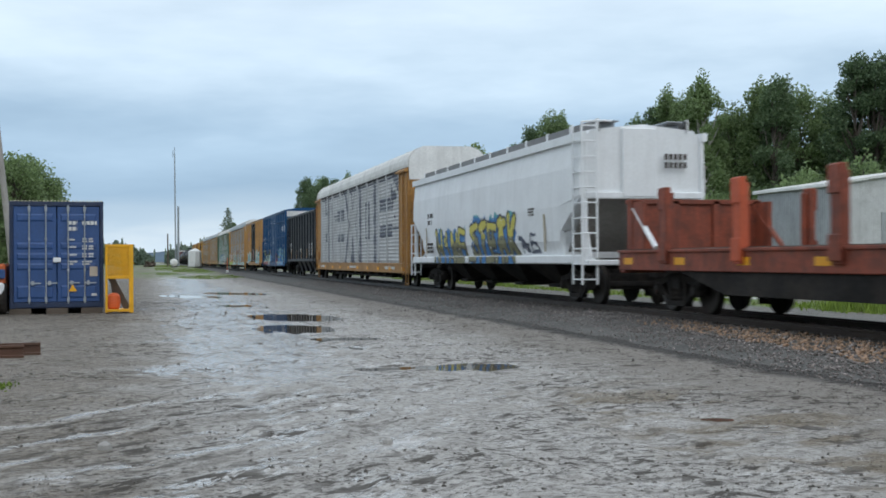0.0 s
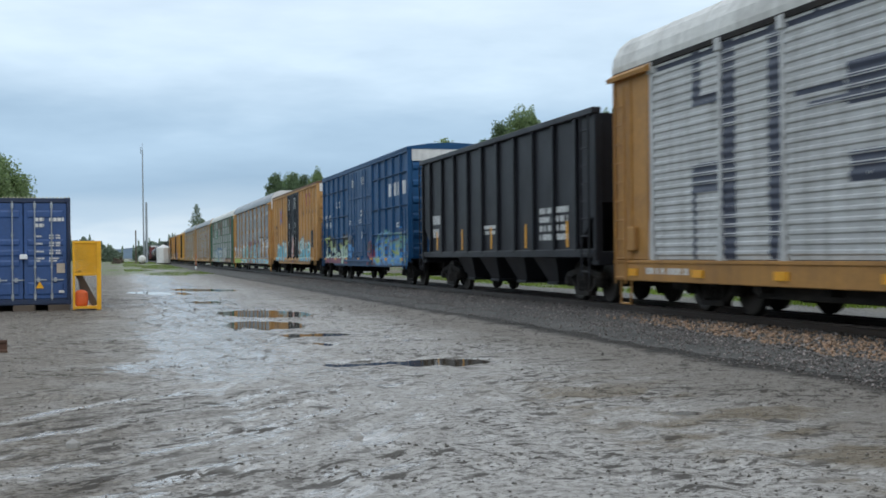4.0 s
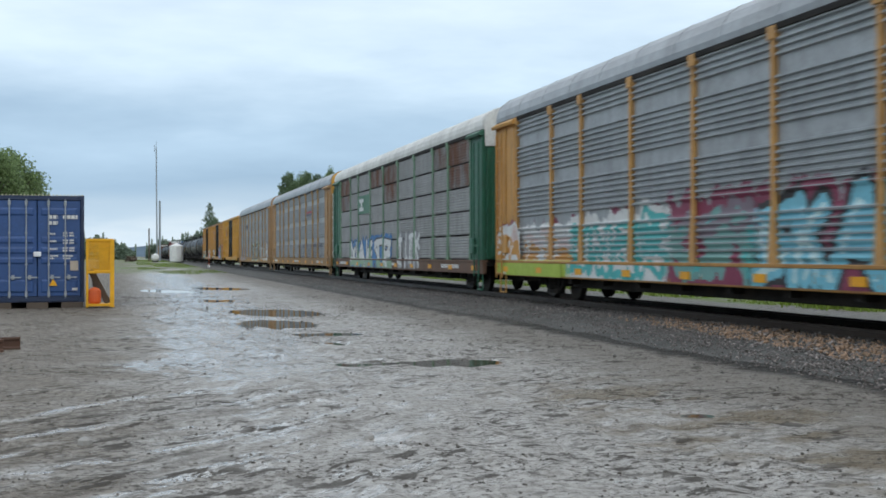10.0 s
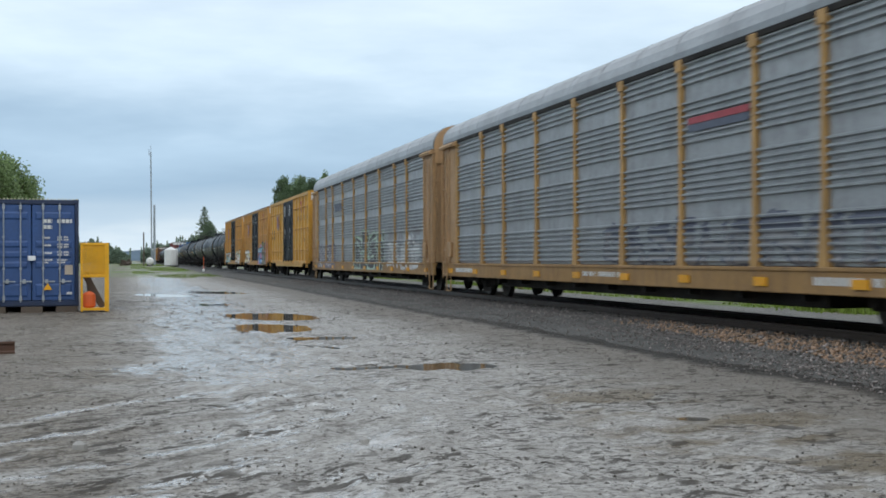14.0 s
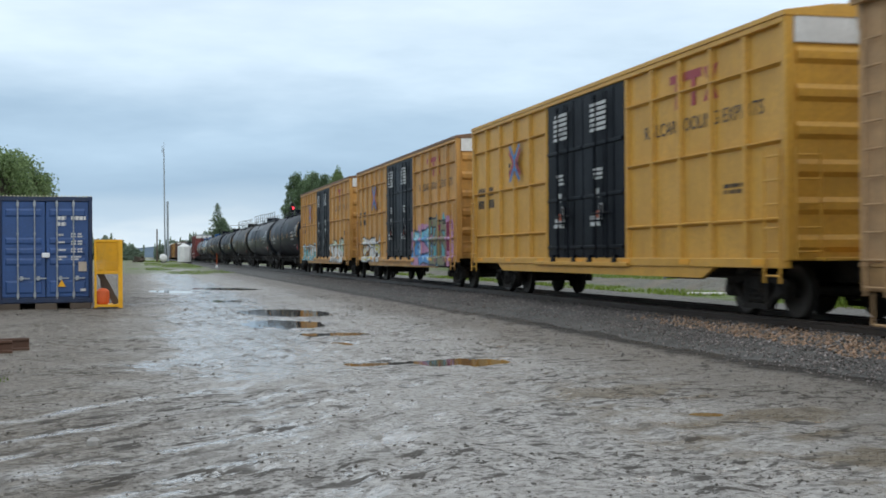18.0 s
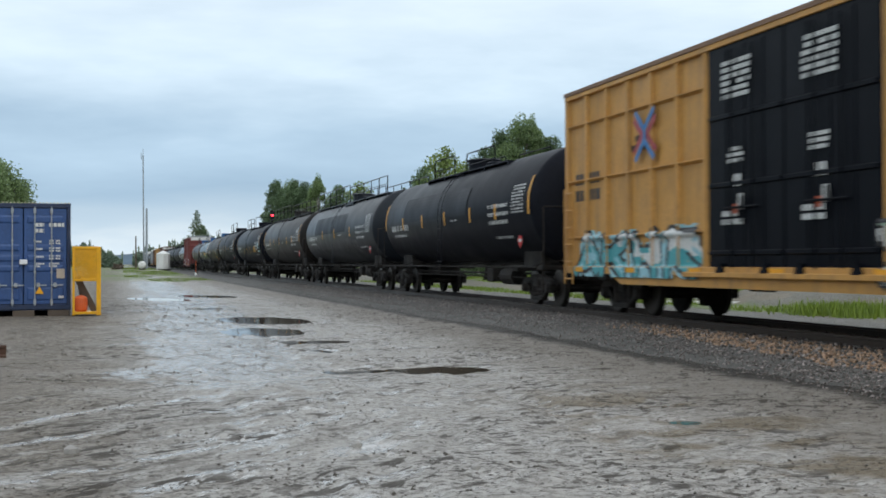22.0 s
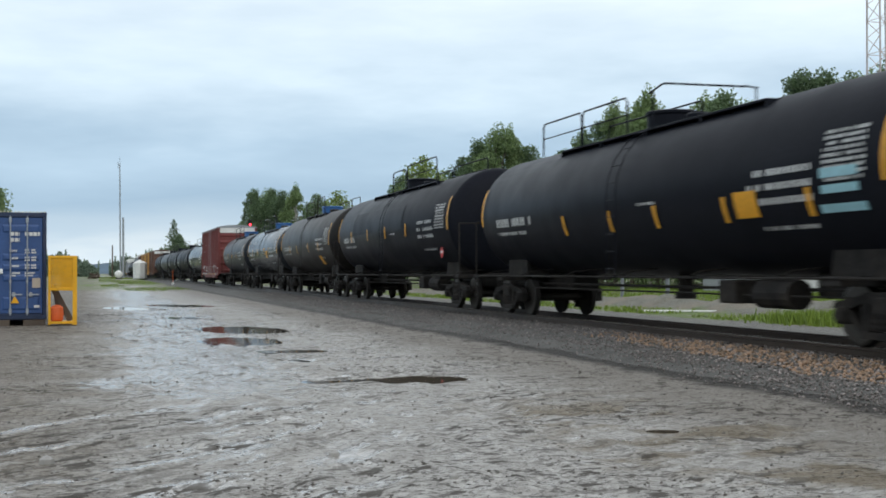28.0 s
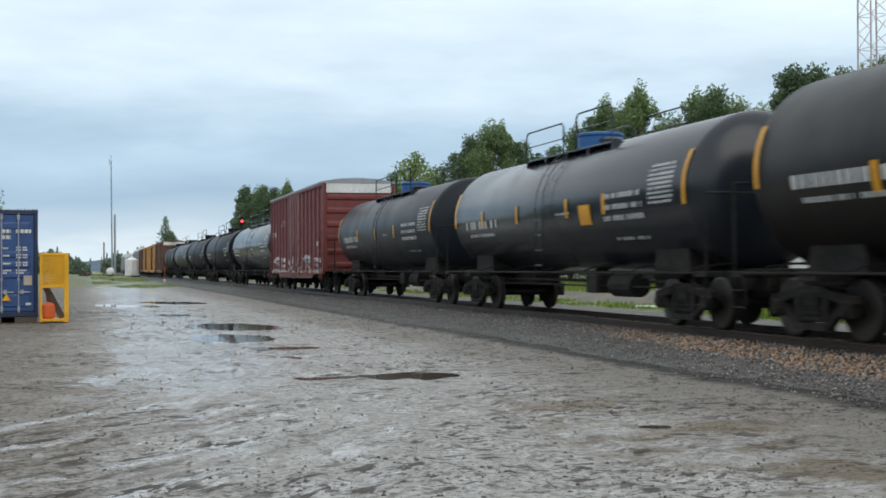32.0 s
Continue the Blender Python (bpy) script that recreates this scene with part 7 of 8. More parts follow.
part("nameplate", g, [SP["red"], SP["slate"]], c, "red and dark name board")
spray(c, surf, -h + 3.0, -h + 13.5, 0.98, 1.95, "CASEHORNT", (None, SP["slate"], SP["grey"], SP["slate"], None), 61, thick=0.13)

c, h, surf = autorack("autorack", "grey galvanised autorack with black and white graffiti", 205.7, 232.7, GALV, TAN_POST, SILL_TAN, ROOF_GREY, TAN_PANEL, TAN_PANEL, front=1.4, back=1.4, seed=7, crown=5.53)
spray(c, surf, 6.4, 11.9, 0.66, 2.0, "NIEER", (None, SP["slate"], SP["mauve"], SP["mauve"], SP["white"]), 71, thick=0.15, wild=0.14)
spray(c, surf, -5.2, 1.3, 0.66, 2.5, "RESH", (None, SP["mint"], SP["black"], SP["black"], SP["mint"]), 72, thick=0.19, wild=0.22)
spray(c, surf, -h + 2.0, -5.8, 0.75, 2.6, "SKUNE", (None, None, SP["white"], SP["grey"], None), 73, thick=0.12)
g = Geo()
bars(g, 6.9, 3.76, 2.3, 0.36, -1.592, random.Random(4), 1, 0.25, 0.9)
part("nameplate", g, SP["slate"], c, "dark weathered lettering")["kind"] = "stuff"

c, h, surf = boxcar("boxcar", "clean bright yellow boxcar with black double doors", 234.7, 253.5, YELLOW_NEW, DOOR_BLACK, posts=13, seed=8)
red_word(c, h)
c, h, surf = boxcar("boxcar", "yellow boxcar with pink and blue graffiti", 255.4, 274.1, YELLOW, DOOR_BLACK, posts=15, seed=9, roof=RUST_ROOF)
red_word(c, h)
spray(c, surf, h - 5.4, h - 1.2, 0.80, 2.1, "ESN", (None, SP["black"], SP["white"], SP["white"], SP["yellow"]), 81, thick=0.145)
spray(c, surf, -5.7, -2.5, 0.72, 2.4, "AS", (SP["pink"], SP["navy"], SP["azure"], SP["azure_pale"], SP["pale_sky"]), 82, thick=0.13, wild=0.2, cloud=1.3, crest=SP["pink"])
spray(c, surf, -h + 1.6, -5.4, 0.72, 2.7, "OO", (SP["teal"], SP["black"], SP["olive"], SP["olive"], SP["maroon"]), 85, thick=0.10, cloud=2.2, wild=0.16, crest=SP["azure"])
spray(c, surf, -h + 0.5, -h + 1.7, 0.72, 2.7, "I", (SP["pink"], SP["maroon"], SP["pink"], SP["pink"], None), 86, thick=0.14, cloud=1.0, wild=0.3, label="pink sprayed stripe")
c, h, surf = boxcar("boxcar", "yellow boxcar with teal and white graffiti", 276.2, 294.8, YELLOW, DOOR_BLACK, posts=15, seed=10, roof=RUST_ROOF)
red_word(c, h)
spray(c, surf, 2.65, h - 0.5, 0.80, 1.9, "AKHR", (SP["sky"], SP["black"], SP["teal"], SP["white"], SP["sky"]), 83, thick=0.2)
spray(c, surf, -h + 2.2, -2.6, 0.72, 2.1, "SRNE", (None, SP["black"], SP["white"], SP["mint"], SP["white"]), 84, thick=0.15)

tank_car(296.6, 315.4, TANK, "black tank car with yellow reflective strips", bars_at=(5.6, 2.75, -0.2, -3.1, -5.6), seed=1, patch=True, rail_spans=((-3.4, -0.4, 4.50), (1.0, 3.6, 4.58)))
tank_car(316.4, 336.2, TANK_GREY, "dark grey tank car with long top railings", rails="long", bars_at=(-4, 0, 3.5), seed=2, step=True, patch=True, head_bar=False, chalk=True)
tank_car(337.2, 356.3, TANK_BROWN, "soiled dark brown tank car with long top railings", rails="long", bars_at=(-5.5, -3.2, 0.4, 3.0, 5.0), seed=3, step=True)
tank_car(358.0, 377.2, TANK, "black tank car with teal and yellow labels", top=4.05, bars_at=(-6.8, -4.3, -1.7, 0.4, 2.9), bar_z=2.10, seed=4, placard=False, rail_spans=((0.87, 3.3, 4.68), (3.35, 5.8, 4.68)), cross_rail=(-0.85, 4.72),
         signs=((-5.0, 2.15, 0.7, 0.42, REFLECT), (-7.6, 2.48, 0.9, 0.14, SP["sky"]), (-7.6, 2.25, 0.9, 0.12, SP["sky"]), (-7.6, 1.98, 1.1, 0.12, SP["sky"])))
tank_car(378.6, 397.0, TANK, "black tank car with white marks and placard", top=4.14, bars_at=(5.7, 2.7, -0.2, -3.2), seed=5, patch=True, rail_spans=((-4.6, -0.7, 4.80), (-0.5, 1.4, 4.72)))
tank_car(397.8, 414.0, TANK_BROWN, "soiled brown-black tank car", top=4.05, dome=BLUE_DOME, rails="small", bars_at=(4.2, 1.9, -1.5, -4.3), bar_z=2.27, seed=6, placard=False, signs=((-4.2, 1.66, 0.7, 0.4, REFLECT),))
tank_car(414.7, 430.4, TANK_SHINY, "glossy dark tank car with blue bonnet", top=3.86, dome=BLUE_DOME, rails="small", bars_at=(4.5, 1.8, -1.4, -3.4), bar_z=2.37, seed=7, placard=False, signs=((-2.4, 2.19, 0.6, 0.42, REFLECT),))
tank_car(431.3, 447.2, TANK_GREY, "dark grey tank car with blue bonnet", top=3.86, dome=BLUE_DOME, rails="small", bars_at=(-2.4, 0.5, 3.4), bar_z=2.35, seed=8, placard=False)
c, h, surf = boxcar("boxcar", "dark red boxcar with a white upper end", 448.9, 464.7, BOX_RED, BOX_RED, rungs=(), posts=16, door=(-1.5, 1.5), leaves=1, tall=4.95, emblem=False, marks=MARK, seed=11, roof=ROOF_GREY, door_marks=False)
spray(c, surf, -h + 0.4, h - 0.6, 0.9, 1.9, "SENIRO", (None, None, SP["grey"], SP["white"], None), 91, thick=0.13)
TAIL = ((TANK_SHINY, "glossy dark tank car far back in the train"), (TANK, "black tank car far back in the train"), (TANK, "black tank car far back in the train"), (TANK_GREY, "grey tank car far back in the train"), (TANK, "black tank car far back in the train"))
u = 465.6
for k, (paint, label) in enumerate(TAIL):
    tank_car(u, u + 19.3, paint, label, top=4.05, seed=20 + k, placard=False, head_bar=False)
    u += 20.2
boxcar("boxcar", "brown boxcar with a white upper end", 567.5, 585.5, BROWN, BROWN, rungs=(), posts=12, leaves=1, door=(-1.6, 1.6), emblem=False, detail=False, door_marks=False, seed=12)
boxcar("boxcar", "yellow and black boxcar far back", 587.5, 606.0, YELLOW, DOOR_BLACK, detail=False, door_marks=False, emblem=False, seed=13)
boxcar("boxcar", "yellow boxcar far back in the train", 608.0, 626.5, YELLOW_OLD, DOOR_BLACK, detail=False, door_marks=False, emblem=False, seed=14)
boxcar("boxcar", "brown boxcar at the far end", 628.5, 646.0, BROWN, BROWN, rungs=(), posts=10, leaves=1, door=(-1.6, 1.6), emblem=False, detail=False, door_marks=False, seed=15)
autorack("autorack", "grey autorack at the far end of the train", 648, 675, GALV, GALV, SILL_RUST, ROOF_WHITE, GALV, WHITE, seed=16)
u = 677
for k in range(4):
    tank_car(u, u + 17, (TANK, TANK_GREY)[k % 2], "tank car at the far end of the train", top=4.0, seed=40 + k, placard=False, head_bar=False, marks=False)
    u += 18
autorack("autorack", "pale autorack at the far end of the train", u + 1, u + 28, PANEL_WHITE, GALV, SILL_RUST, ROOF_WHITE, GALV, WHITE, seed=17)


# ---- the yard: container, cage, poles, tanks, shed ----
def container():
    a = radians(-4.0)
    c = thing("shipping_container", "dark blue high-cube shipping container standing on timber blocks", "shipping container", at=(-2.49, 35.0, 0.16), turn=4.0)
    W, H, L = 1.219, 2.896, 12.19
    for s in (-1, 1):
        g = Geo()
        n = 44
        for k in range(n):
            y = 0.12 + k * (L - 0.24) / n
            w = (L - 0.24) / n
            g.add([(s * W, y, 0.16), (s * W, y + 0.3 * w, 0.16), (s * (W - 0.036), y + 0.45 * w, 0.16), (s * (W - 0.036), y + 0.85 * w, 0.16), (s * W, y + w, 0.16),
                   (s * W, y, H - 0.1), (s * W, y + 0.3 * w, H - 0.1), (s * (W - 0.036), y + 0.45 * w, H - 0.1), (s * (W - 0.036), y + 0.85 * w, H - 0.1), (s * W, y + w, H - 0.1)],
                  [(i, i + 1, i + 6, i + 5) for i in range(4)])
        part("side_wall", g, BOX_BLUE, c, "corrugated blue side wall")
    part("roof", Geo().box(-W, W, 0.02, L, H - 0.06, H - 0.02, 0.01), BOX_BLUE_DARK, c)
    part("floor_frame", Geo().box(-W, W, 0.02, L, 0.0, 0.16, 0.01), BOX_BLUE_DARK, c)
    part("back_wall", Geo().box(-W, W, L - 0.05, L, 0.1, H - 0.05), BOX_BLUE, c)
    for s in (-1, 1):
        part("corner_post", Geo().box(s * (W - 0.10), s * W, 0.0, 0.16, 0.1, H - 0.08, 0.015), BOX_BLUE_DARK, c)
        for z in (0, H - 0.118):
            for y in (0.0, L - 0.18):
                part("corner_casting", Geo().box(s * (W - 0.162), s * (W + 0.004), y - 0.006, y + 0.178, z - 0.002, z + 0.12, 0.012), BOX_BLUE_DARK, c)
    part("header", Geo().box(-W + 0.1, W - 0.1, 0.0, 0.12, H - 0.13, H - 0.01, 0.01), BOX_BLUE_DARK, c)
    part("door_sill", Geo().box(-W + 0.1, W - 0.1, 0.0, 0.12, 0.02, 0.16, 0.01), BOX_BLUE_DARK, c)
    dash = Geo().box(-0.022, 0.022, -0.003, 0.02, -0.010, 0.022, 0.004).mesh("edge_reflector", mat("pale_edging", (0.62, 0.58, 0.42), 0.5))
    for k in range(26):
        part("edge_reflector", dash, None, c, "pale dash along the roof edge", (-W + 0.05 + k * (2 * W - 0.1) / 25, 0, H))
    for s in (-1, 1):
        x0, x1 = (0.012, W - 0.105) if s > 0 else (-W + 0.105, -0.012)
        d = part("door", Geo().box(x0, x1, 0.03, 0.07, 0.17, H - 0.14, 0.008), BOX_BLUE, c, "blue corrugated steel door, shut")
        for z0, z1 in ((0.26, 0.62), (1.03, 1.22), (1.31, 1.50), (1.59, 1.78), (2.34, 2.56)):
            g = Geo()
            g.add([(x0 + 0.08, 0.03, z0), (x1 - 0.08, 0.03, z0), (x1 - 0.08, 0.03, z1), (x0 + 0.08, 0.03, z1), (x0 + 0.12, 0.002, z0 + 0.05), (x1 - 0.12, 0.002, z0 + 0.05), (x1 - 0.12, 0.002, z1 - 0.05), (x0 + 0.12, 0.002, z1 - 0.05)],
                  [(0, 1, 5, 4), (1, 2, 6, 5), (2, 3, 7, 6), (3, 0, 4, 7), (4, 5, 6, 7)])
            part("door_corrugation", g, BOX_BLUE, d)
        for x in ((x0 + x1) / 2 - 0.21 - 0.06 * s, (x0 + x1) / 2 + 0.22 - 0.06 * s):
            part("locking_rod", Geo().rod((x, -0.03, 0.12), (x, -0.03, H - 0.10), 0.019, 8).box(x - 0.035, x + 0.035, -0.055, 0.02, 0.16, 0.30, 0.008).box(x - 0.035, x + 0.035, -0.055, 0.02, H - 0.28, H - 0.15, 0.008)
                 .box(x - 0.03, x + 0.03, -0.05, 0.02, 1.0, 1.06).box(x - 0.03, x + 0.03, -0.05, 0.02, 1.85, 1.91), ZINC, d, "galvanised locking rod")
            part("rod_handle", Geo().box(x - 0.02, x + 0.30 * (1 if x < (x0 + x1) / 2 else 1), -0.06, -0.035, 0.66, 0.695, 0.005).box(x + 0.05, x + 0.13, -0.058, 0.02, 0.62, 0.74, 0.006), ZINC, d)
        for k in range(4):
            xx = x1 if s > 0 else x0
            part("hinge", Geo().rod((xx + s * 0.03, 0.0, 0.45 + k * 0.63), (xx + s * 0.03, 0.0, 0.60 + k * 0.63), 0.022, 8), BOX_BLUE_DARK, d)
    part("lock_box", Geo().box(-0.10, 0.10, -0.09, 0.0, 1.24, 1.37, 0.012), HOP_WHITE, c, "pale grey padlock box")
    rr = random.Random(5)
    g = Geo()

    def row(x, z, wide, tall):
        end = x + wide
        while x < end - 0.01:
            w = min(tall * rr.uniform(0.55, 0.95), end - x)
            g.box(x, x + w, -0.006, -0.002, z - tall, z)
            x += w + tall * 0.2
    row(0.31, 2.36, 0.22, 0.10), row(0.66, 2.36, 0.40, 0.10), row(0.31, 2.20, 0.22, 0.10)
    for k, z in enumerate((1.88, 1.68, 1.47)):
        row(0.33, z, 0.13 + 0.03 * k, 0.05)
        row(0.66, z + 0.02, 0.13, 0.045), row(0.83, z + 0.02, 0.12, 0.045), row(0.66, z - 0.05, 0.13, 0.045), row(0.83, z - 0.05, 0.12, 0.045)
    row(0.33, 1.28, 0.22, 0.045), row(0.66, 1.28, 0.26, 0.045), row(0.33, 1.21, 0.10, 0.04), row(0.66, 1.21, 0.2, 0.04)
    part("door_stencil", g, MARK, c, "white stencilled marks")["kind"] = "stuff"
    part("data_plate", Geo().box(0.85, 1.06, -0.006, -0.001, 0.86, 1.12), mat("pale_plate", (0.50, 0.44, 0.36), 0.5), c, "pale data plate")
    part("warning_sign", Geo().add([(0.30, -0.056, 0.45), (0.52, -0.056, 0.45), (0.41, -0.056, 0.64)], [(0, 1, 2)]), PAINT_YELLOW, c, "yellow warning triangle")
    part("small_label", Geo().box(0.90, 1.04, -0.006, -0.001, 0.32, 0.39), MARK, c)
    for x in (-0.95, 0.0, 0.9):
        o = part("timber_block", Geo().box(-0.28, 0.28, -0.1, 0.35, -0.06, 0.16, 0.01), WOOD)
        o.location = (-2.49 + x * math.cos(-a), 35.1 + x * math.sin(-a), 0.0)
        tagged(o, "short dark timber block under the container", "timber block", "blocks under the container")


container()


def cage():
    c = thing("gas_bottle_cage", "tall yellow steel cage with mesh sides holding gear", "cage", at=(-0.86, 34.95, 0.03), turn=2.0)
    w, d, t = 0.335, 0.45, 1.84
    for x in (-w, w):
        for y in (-d, d):
            part("post", Geo().box(x - 0.03, x + 0.03, y - 0.03, y + 0.03, 0, t, 0.008), PAINT_YELLOW, c)
    part("side_plate", Geo().box(w - 0.08, w + 0.035, -d - 0.05, -d - 0.032, 0.0, t, 0.004), PAINT_YELLOW, c, "broad yellow side post")
    for z in (0.06, 0.95, t - 0.03):
        g = Geo()
        for y in (-d, d):
            g.box(-w, w, y - 0.03, y + 0.03, z - 0.035, z + 0.035, 0.008)
        for x in (-w, w):
            g.box(x - 0.03, x + 0.03, -d, d, z - 0.035, z + 0.035, 0.008)
        part("rail", g, PAINT_YELLOW, c)
    part("floor", Geo().box(-w, w, -d, d, 0.05, 0.09), PAINT_YELLOW, c)
    for y in (-d, d):
        g = Geo()
        for k in range(1, 26):
            x = -w + 2 * w * k / 26
            g.rod((x, y, 0.95), (x, y, t - 0.03), 0.009, 4)
        for k in range(1, 26):
            z = 0.95 + (t - 1.0) * k / 26
            g.rod((-w, y, z), (w, y, z), 0.009, 4)
        part("mesh_panel", g, PAINT_YELLOW, c, "yellow wire mesh panel")
    o = new("barrel", Geo().turn([(0.0, 0.13), (0.05, 0.17), (0.2, 0.18), (0.36, 0.17), (0.42, 0.1), (0.44, 0.02)], 16, axis="z").mesh("barrel", CANVAS_ORANGE))
    o.location = (-1.0, 34.75, 0.125)
    tagged(o, "round orange plastic drum inside the cage", "drum")
    o = new("plank", Geo().box(-0.085, 0.085, -0.02, 0.02, 0, 1.05, 0.005).mesh("plank", WOOD))
    o.matrix_world = pose(-0.64, 34.9, 0.125, 0, -27, 2)
    tagged(o, "weathered plank leaning in the cage", "plank")
    o = new("plank", Geo().box(-0.06, 0.06, -0.02, 0.02, 0, 0.95, 0.005).mesh("plank", WOOD))
    o.matrix_world = pose(-0.92, 35.1, 0.125, 0, -9, 2)
    tagged(o, "weathered plank leaning in the cage", "plank")


cage()


def beam(x, y, turn, length, label):
    g = Geo()
    g.prism([(-0.09, 0), (0.09, 0), (0.09, 0.03), (0.014, 0.045), (0.014, 0.14), (0.045, 0.15), (0.045, 0.185), (-0.045, 0.185), (-0.045, 0.15), (-0.014, 0.14), (-0.014, 0.045), (-0.09, 0.03)], -length / 2, length / 2)
    o = part("steel_beam", g, mat("rusty_beam", (0.11, 0.055, 0.035), 0.75, 0.2, dirty=0.4, rust=0.3))
    o.location, o.rotation_euler = (x, y, float(yard_height(np.array([x]), np.array([y]))[0]) - 0.005), (0, 0, radians(turn))
    tagged(o, label, "steel beam", "old rail pieces in the yard")


beam(-3.15, 19.7, 96, 3.0, "rusty length of old rail lying in the mud")
beam(-3.45, 19.25, 94, 3.2, "rusty length of old rail lying in the mud")

mast = thing("antenna_mast", "tall thin grey radio mast with guy-free lower pole", "antenna mast", at=(260 * math.tan(radians(1.08)), 260, 0.25))
part("lower_pole", Geo().rod((0.55, 0, -0.3), (0.55, 0, 12.4), 0.26, 12, 0.20), MAST, mast, "thick lower pole")
part("upper_pole", Geo().rod((0, 0, -0.2), (-0.15, 0, 23.3), 0.17, 10, 0.12), MAST, mast, "slender upper pole")
part("aerial", Geo().rod((-0.15, 0, 23.2), (-0.15, 0, 24.6), 0.05, 6).rod((-0.5, 0, 22.4), (-0.5, 0, 23.8), 0.06, 6).rod((-0.5, 0, 22.9), (-0.1, 0, 22.9), 0.04, 4), MAST, mast)

post = thing("wooden_post", "dark weathered wooden post", "post", at=(3.05, 240, 0.25))
part("shaft", Geo().rod((0, 0, -0.4), (0, 0, 6.3), 0.15, 10, 0.12), WOOD, post)

o = thing("white_tank", "white upright storage tank with a conical lid", "storage tank", at=(232 * math.tan(radians(1.93)), 232, 0.30))
part("shell", Geo().turn([(0, 1.18), (0.08, 1.22), (2.75, 1.22), (2.8, 1.18)], 8, axis="z"), mat("white_tank_paint", (0.72, 0.72, 0.70), 0.5, dirty=0.2), o)
part("lid", Geo().turn([(2.78, 1.26), (2.84, 1.26), (3.30, 0.35), (3.42, 0.12), (3.44, 0.02)], 8, axis="z"), WHITE, o)
part("base", Geo().box(-1.4, 1.4, -1.4, 1.4, -0.35, 0.02, 0.03), STEEL, o)
o = thing("round_tank", "small white round tank on a low cradle", "storage tank", at=(225 * math.tan(radians(1.0)), 225, 0.27))
part("shell", Geo().turn([(-0.9, 0.05), (-0.85, 0.4), (-0.6, 0.68), (0.6, 0.68), (0.85, 0.4), (0.9, 0.05)], 20, (0, 0, 0.85), "y"), WHITE, o)
part("cradle", Geo().box(-0.5, 0.5, -0.6, -0.4, -0.3, 0.45).box(-0.5, 0.5, 0.4, 0.6, -0.3, 0.45), STEEL, o)

m = thing("track_marker", "thin orange stake with a white foot beside the track", "marker", at=(8.35, 152 * 0.93, 0.02))
part("stake", Geo().rod((0, 0, 0), (0, 0, 1.7), 0.035, 6), CANVAS_ORANGE, m)
part("foot", Geo().turn([(0, 0.14), (0.28, 0.14), (0.34, 0.05)], 10, axis="z"), WHITE, m)

s = thing("railway_signal", "dark signal mast with a lit red lamp", "railway signal", at=(16.2, 16.2 / math.tan(radians(6.82)), 0.0))
part("mast", Geo().rod((0, 0, -0.2), (0, 0, 7.2), 0.09, 10), STEEL, s)
part("head", Geo().box(-0.22, 0.22, -0.16, 0.16, 6.1, 7.1, 0.03), STEEL, s)
part("hood", Geo().rod((0, -0.16, 6.6), (0, -0.42, 6.62), 0.14, 12), STEEL, s)
part("lamp", Geo().rod((0, -0.43, 6.6), (0, -0.44, 6.6), 0.12, 14), glow("red_signal_lamp", (1.0, 0.03, 0.05), 6.0), s, "glowing red lamp")
part("ladder", Geo().rod((-0.15, 0.12, 0), (-0.15, 0.12, 6.2), 0.02, 5).rod((0.15, 0.12, 0), (0.15, 0.12, 6.2), 0.02, 5), STEEL, s)


def lattice_tower(x, y):
    t = thing("lattice_tower", "red and white painted lattice radio tower", "radio tower", at=(x, y, 0.3))
    w0, w1, top = 0.72, 0.55, 34.0
    for k in range(17):
        z0, z1 = k * 2.0, k * 2.0 + 2.0
        a, b = w0 + (w1 - w0) * z0 / top, w0 + (w1 - w0) * z1 / top
        g = Geo()
        for i, (sx, sy) in enumerate(((-1, -1), (1, -1), (1, 1), (-1, 1))):
            nx, ny = ((1, -1), (1, 1), (-1, 1), (-1, -1))[i]
            g.rod((sx * a, sy * a, z0), (sx * b, sy * b, z1), 0.055, 6)
            g.rod((sx * a, sy * a, z0), (nx * (a + b) / 2, ny * (a + b) / 2, z0 + 1.0), 0.022, 4)
            g.rod((nx * (a + b) / 2, ny * (a + b) / 2, z0 + 1.0), (sx * b, sy * b, z1), 0.022, 4)
            g.rod((sx * b, sy * b, z1), (nx * b, ny * b, z1), 0.022, 4)
        part("section", g, MAST_RED if (k // 3) % 2 == 1 else mat("pale_mast_paint", (0.50, 0.44, 0.43), 0.55), t)
    part("footing", Geo().box(-1.0, 1.0, -1.0, 1.0, -0.6, 0.02, 0.03), mat("concrete", (0.34, 0.33, 0.31), 0.8), t)


lattice_tower(45.2, 63.6)


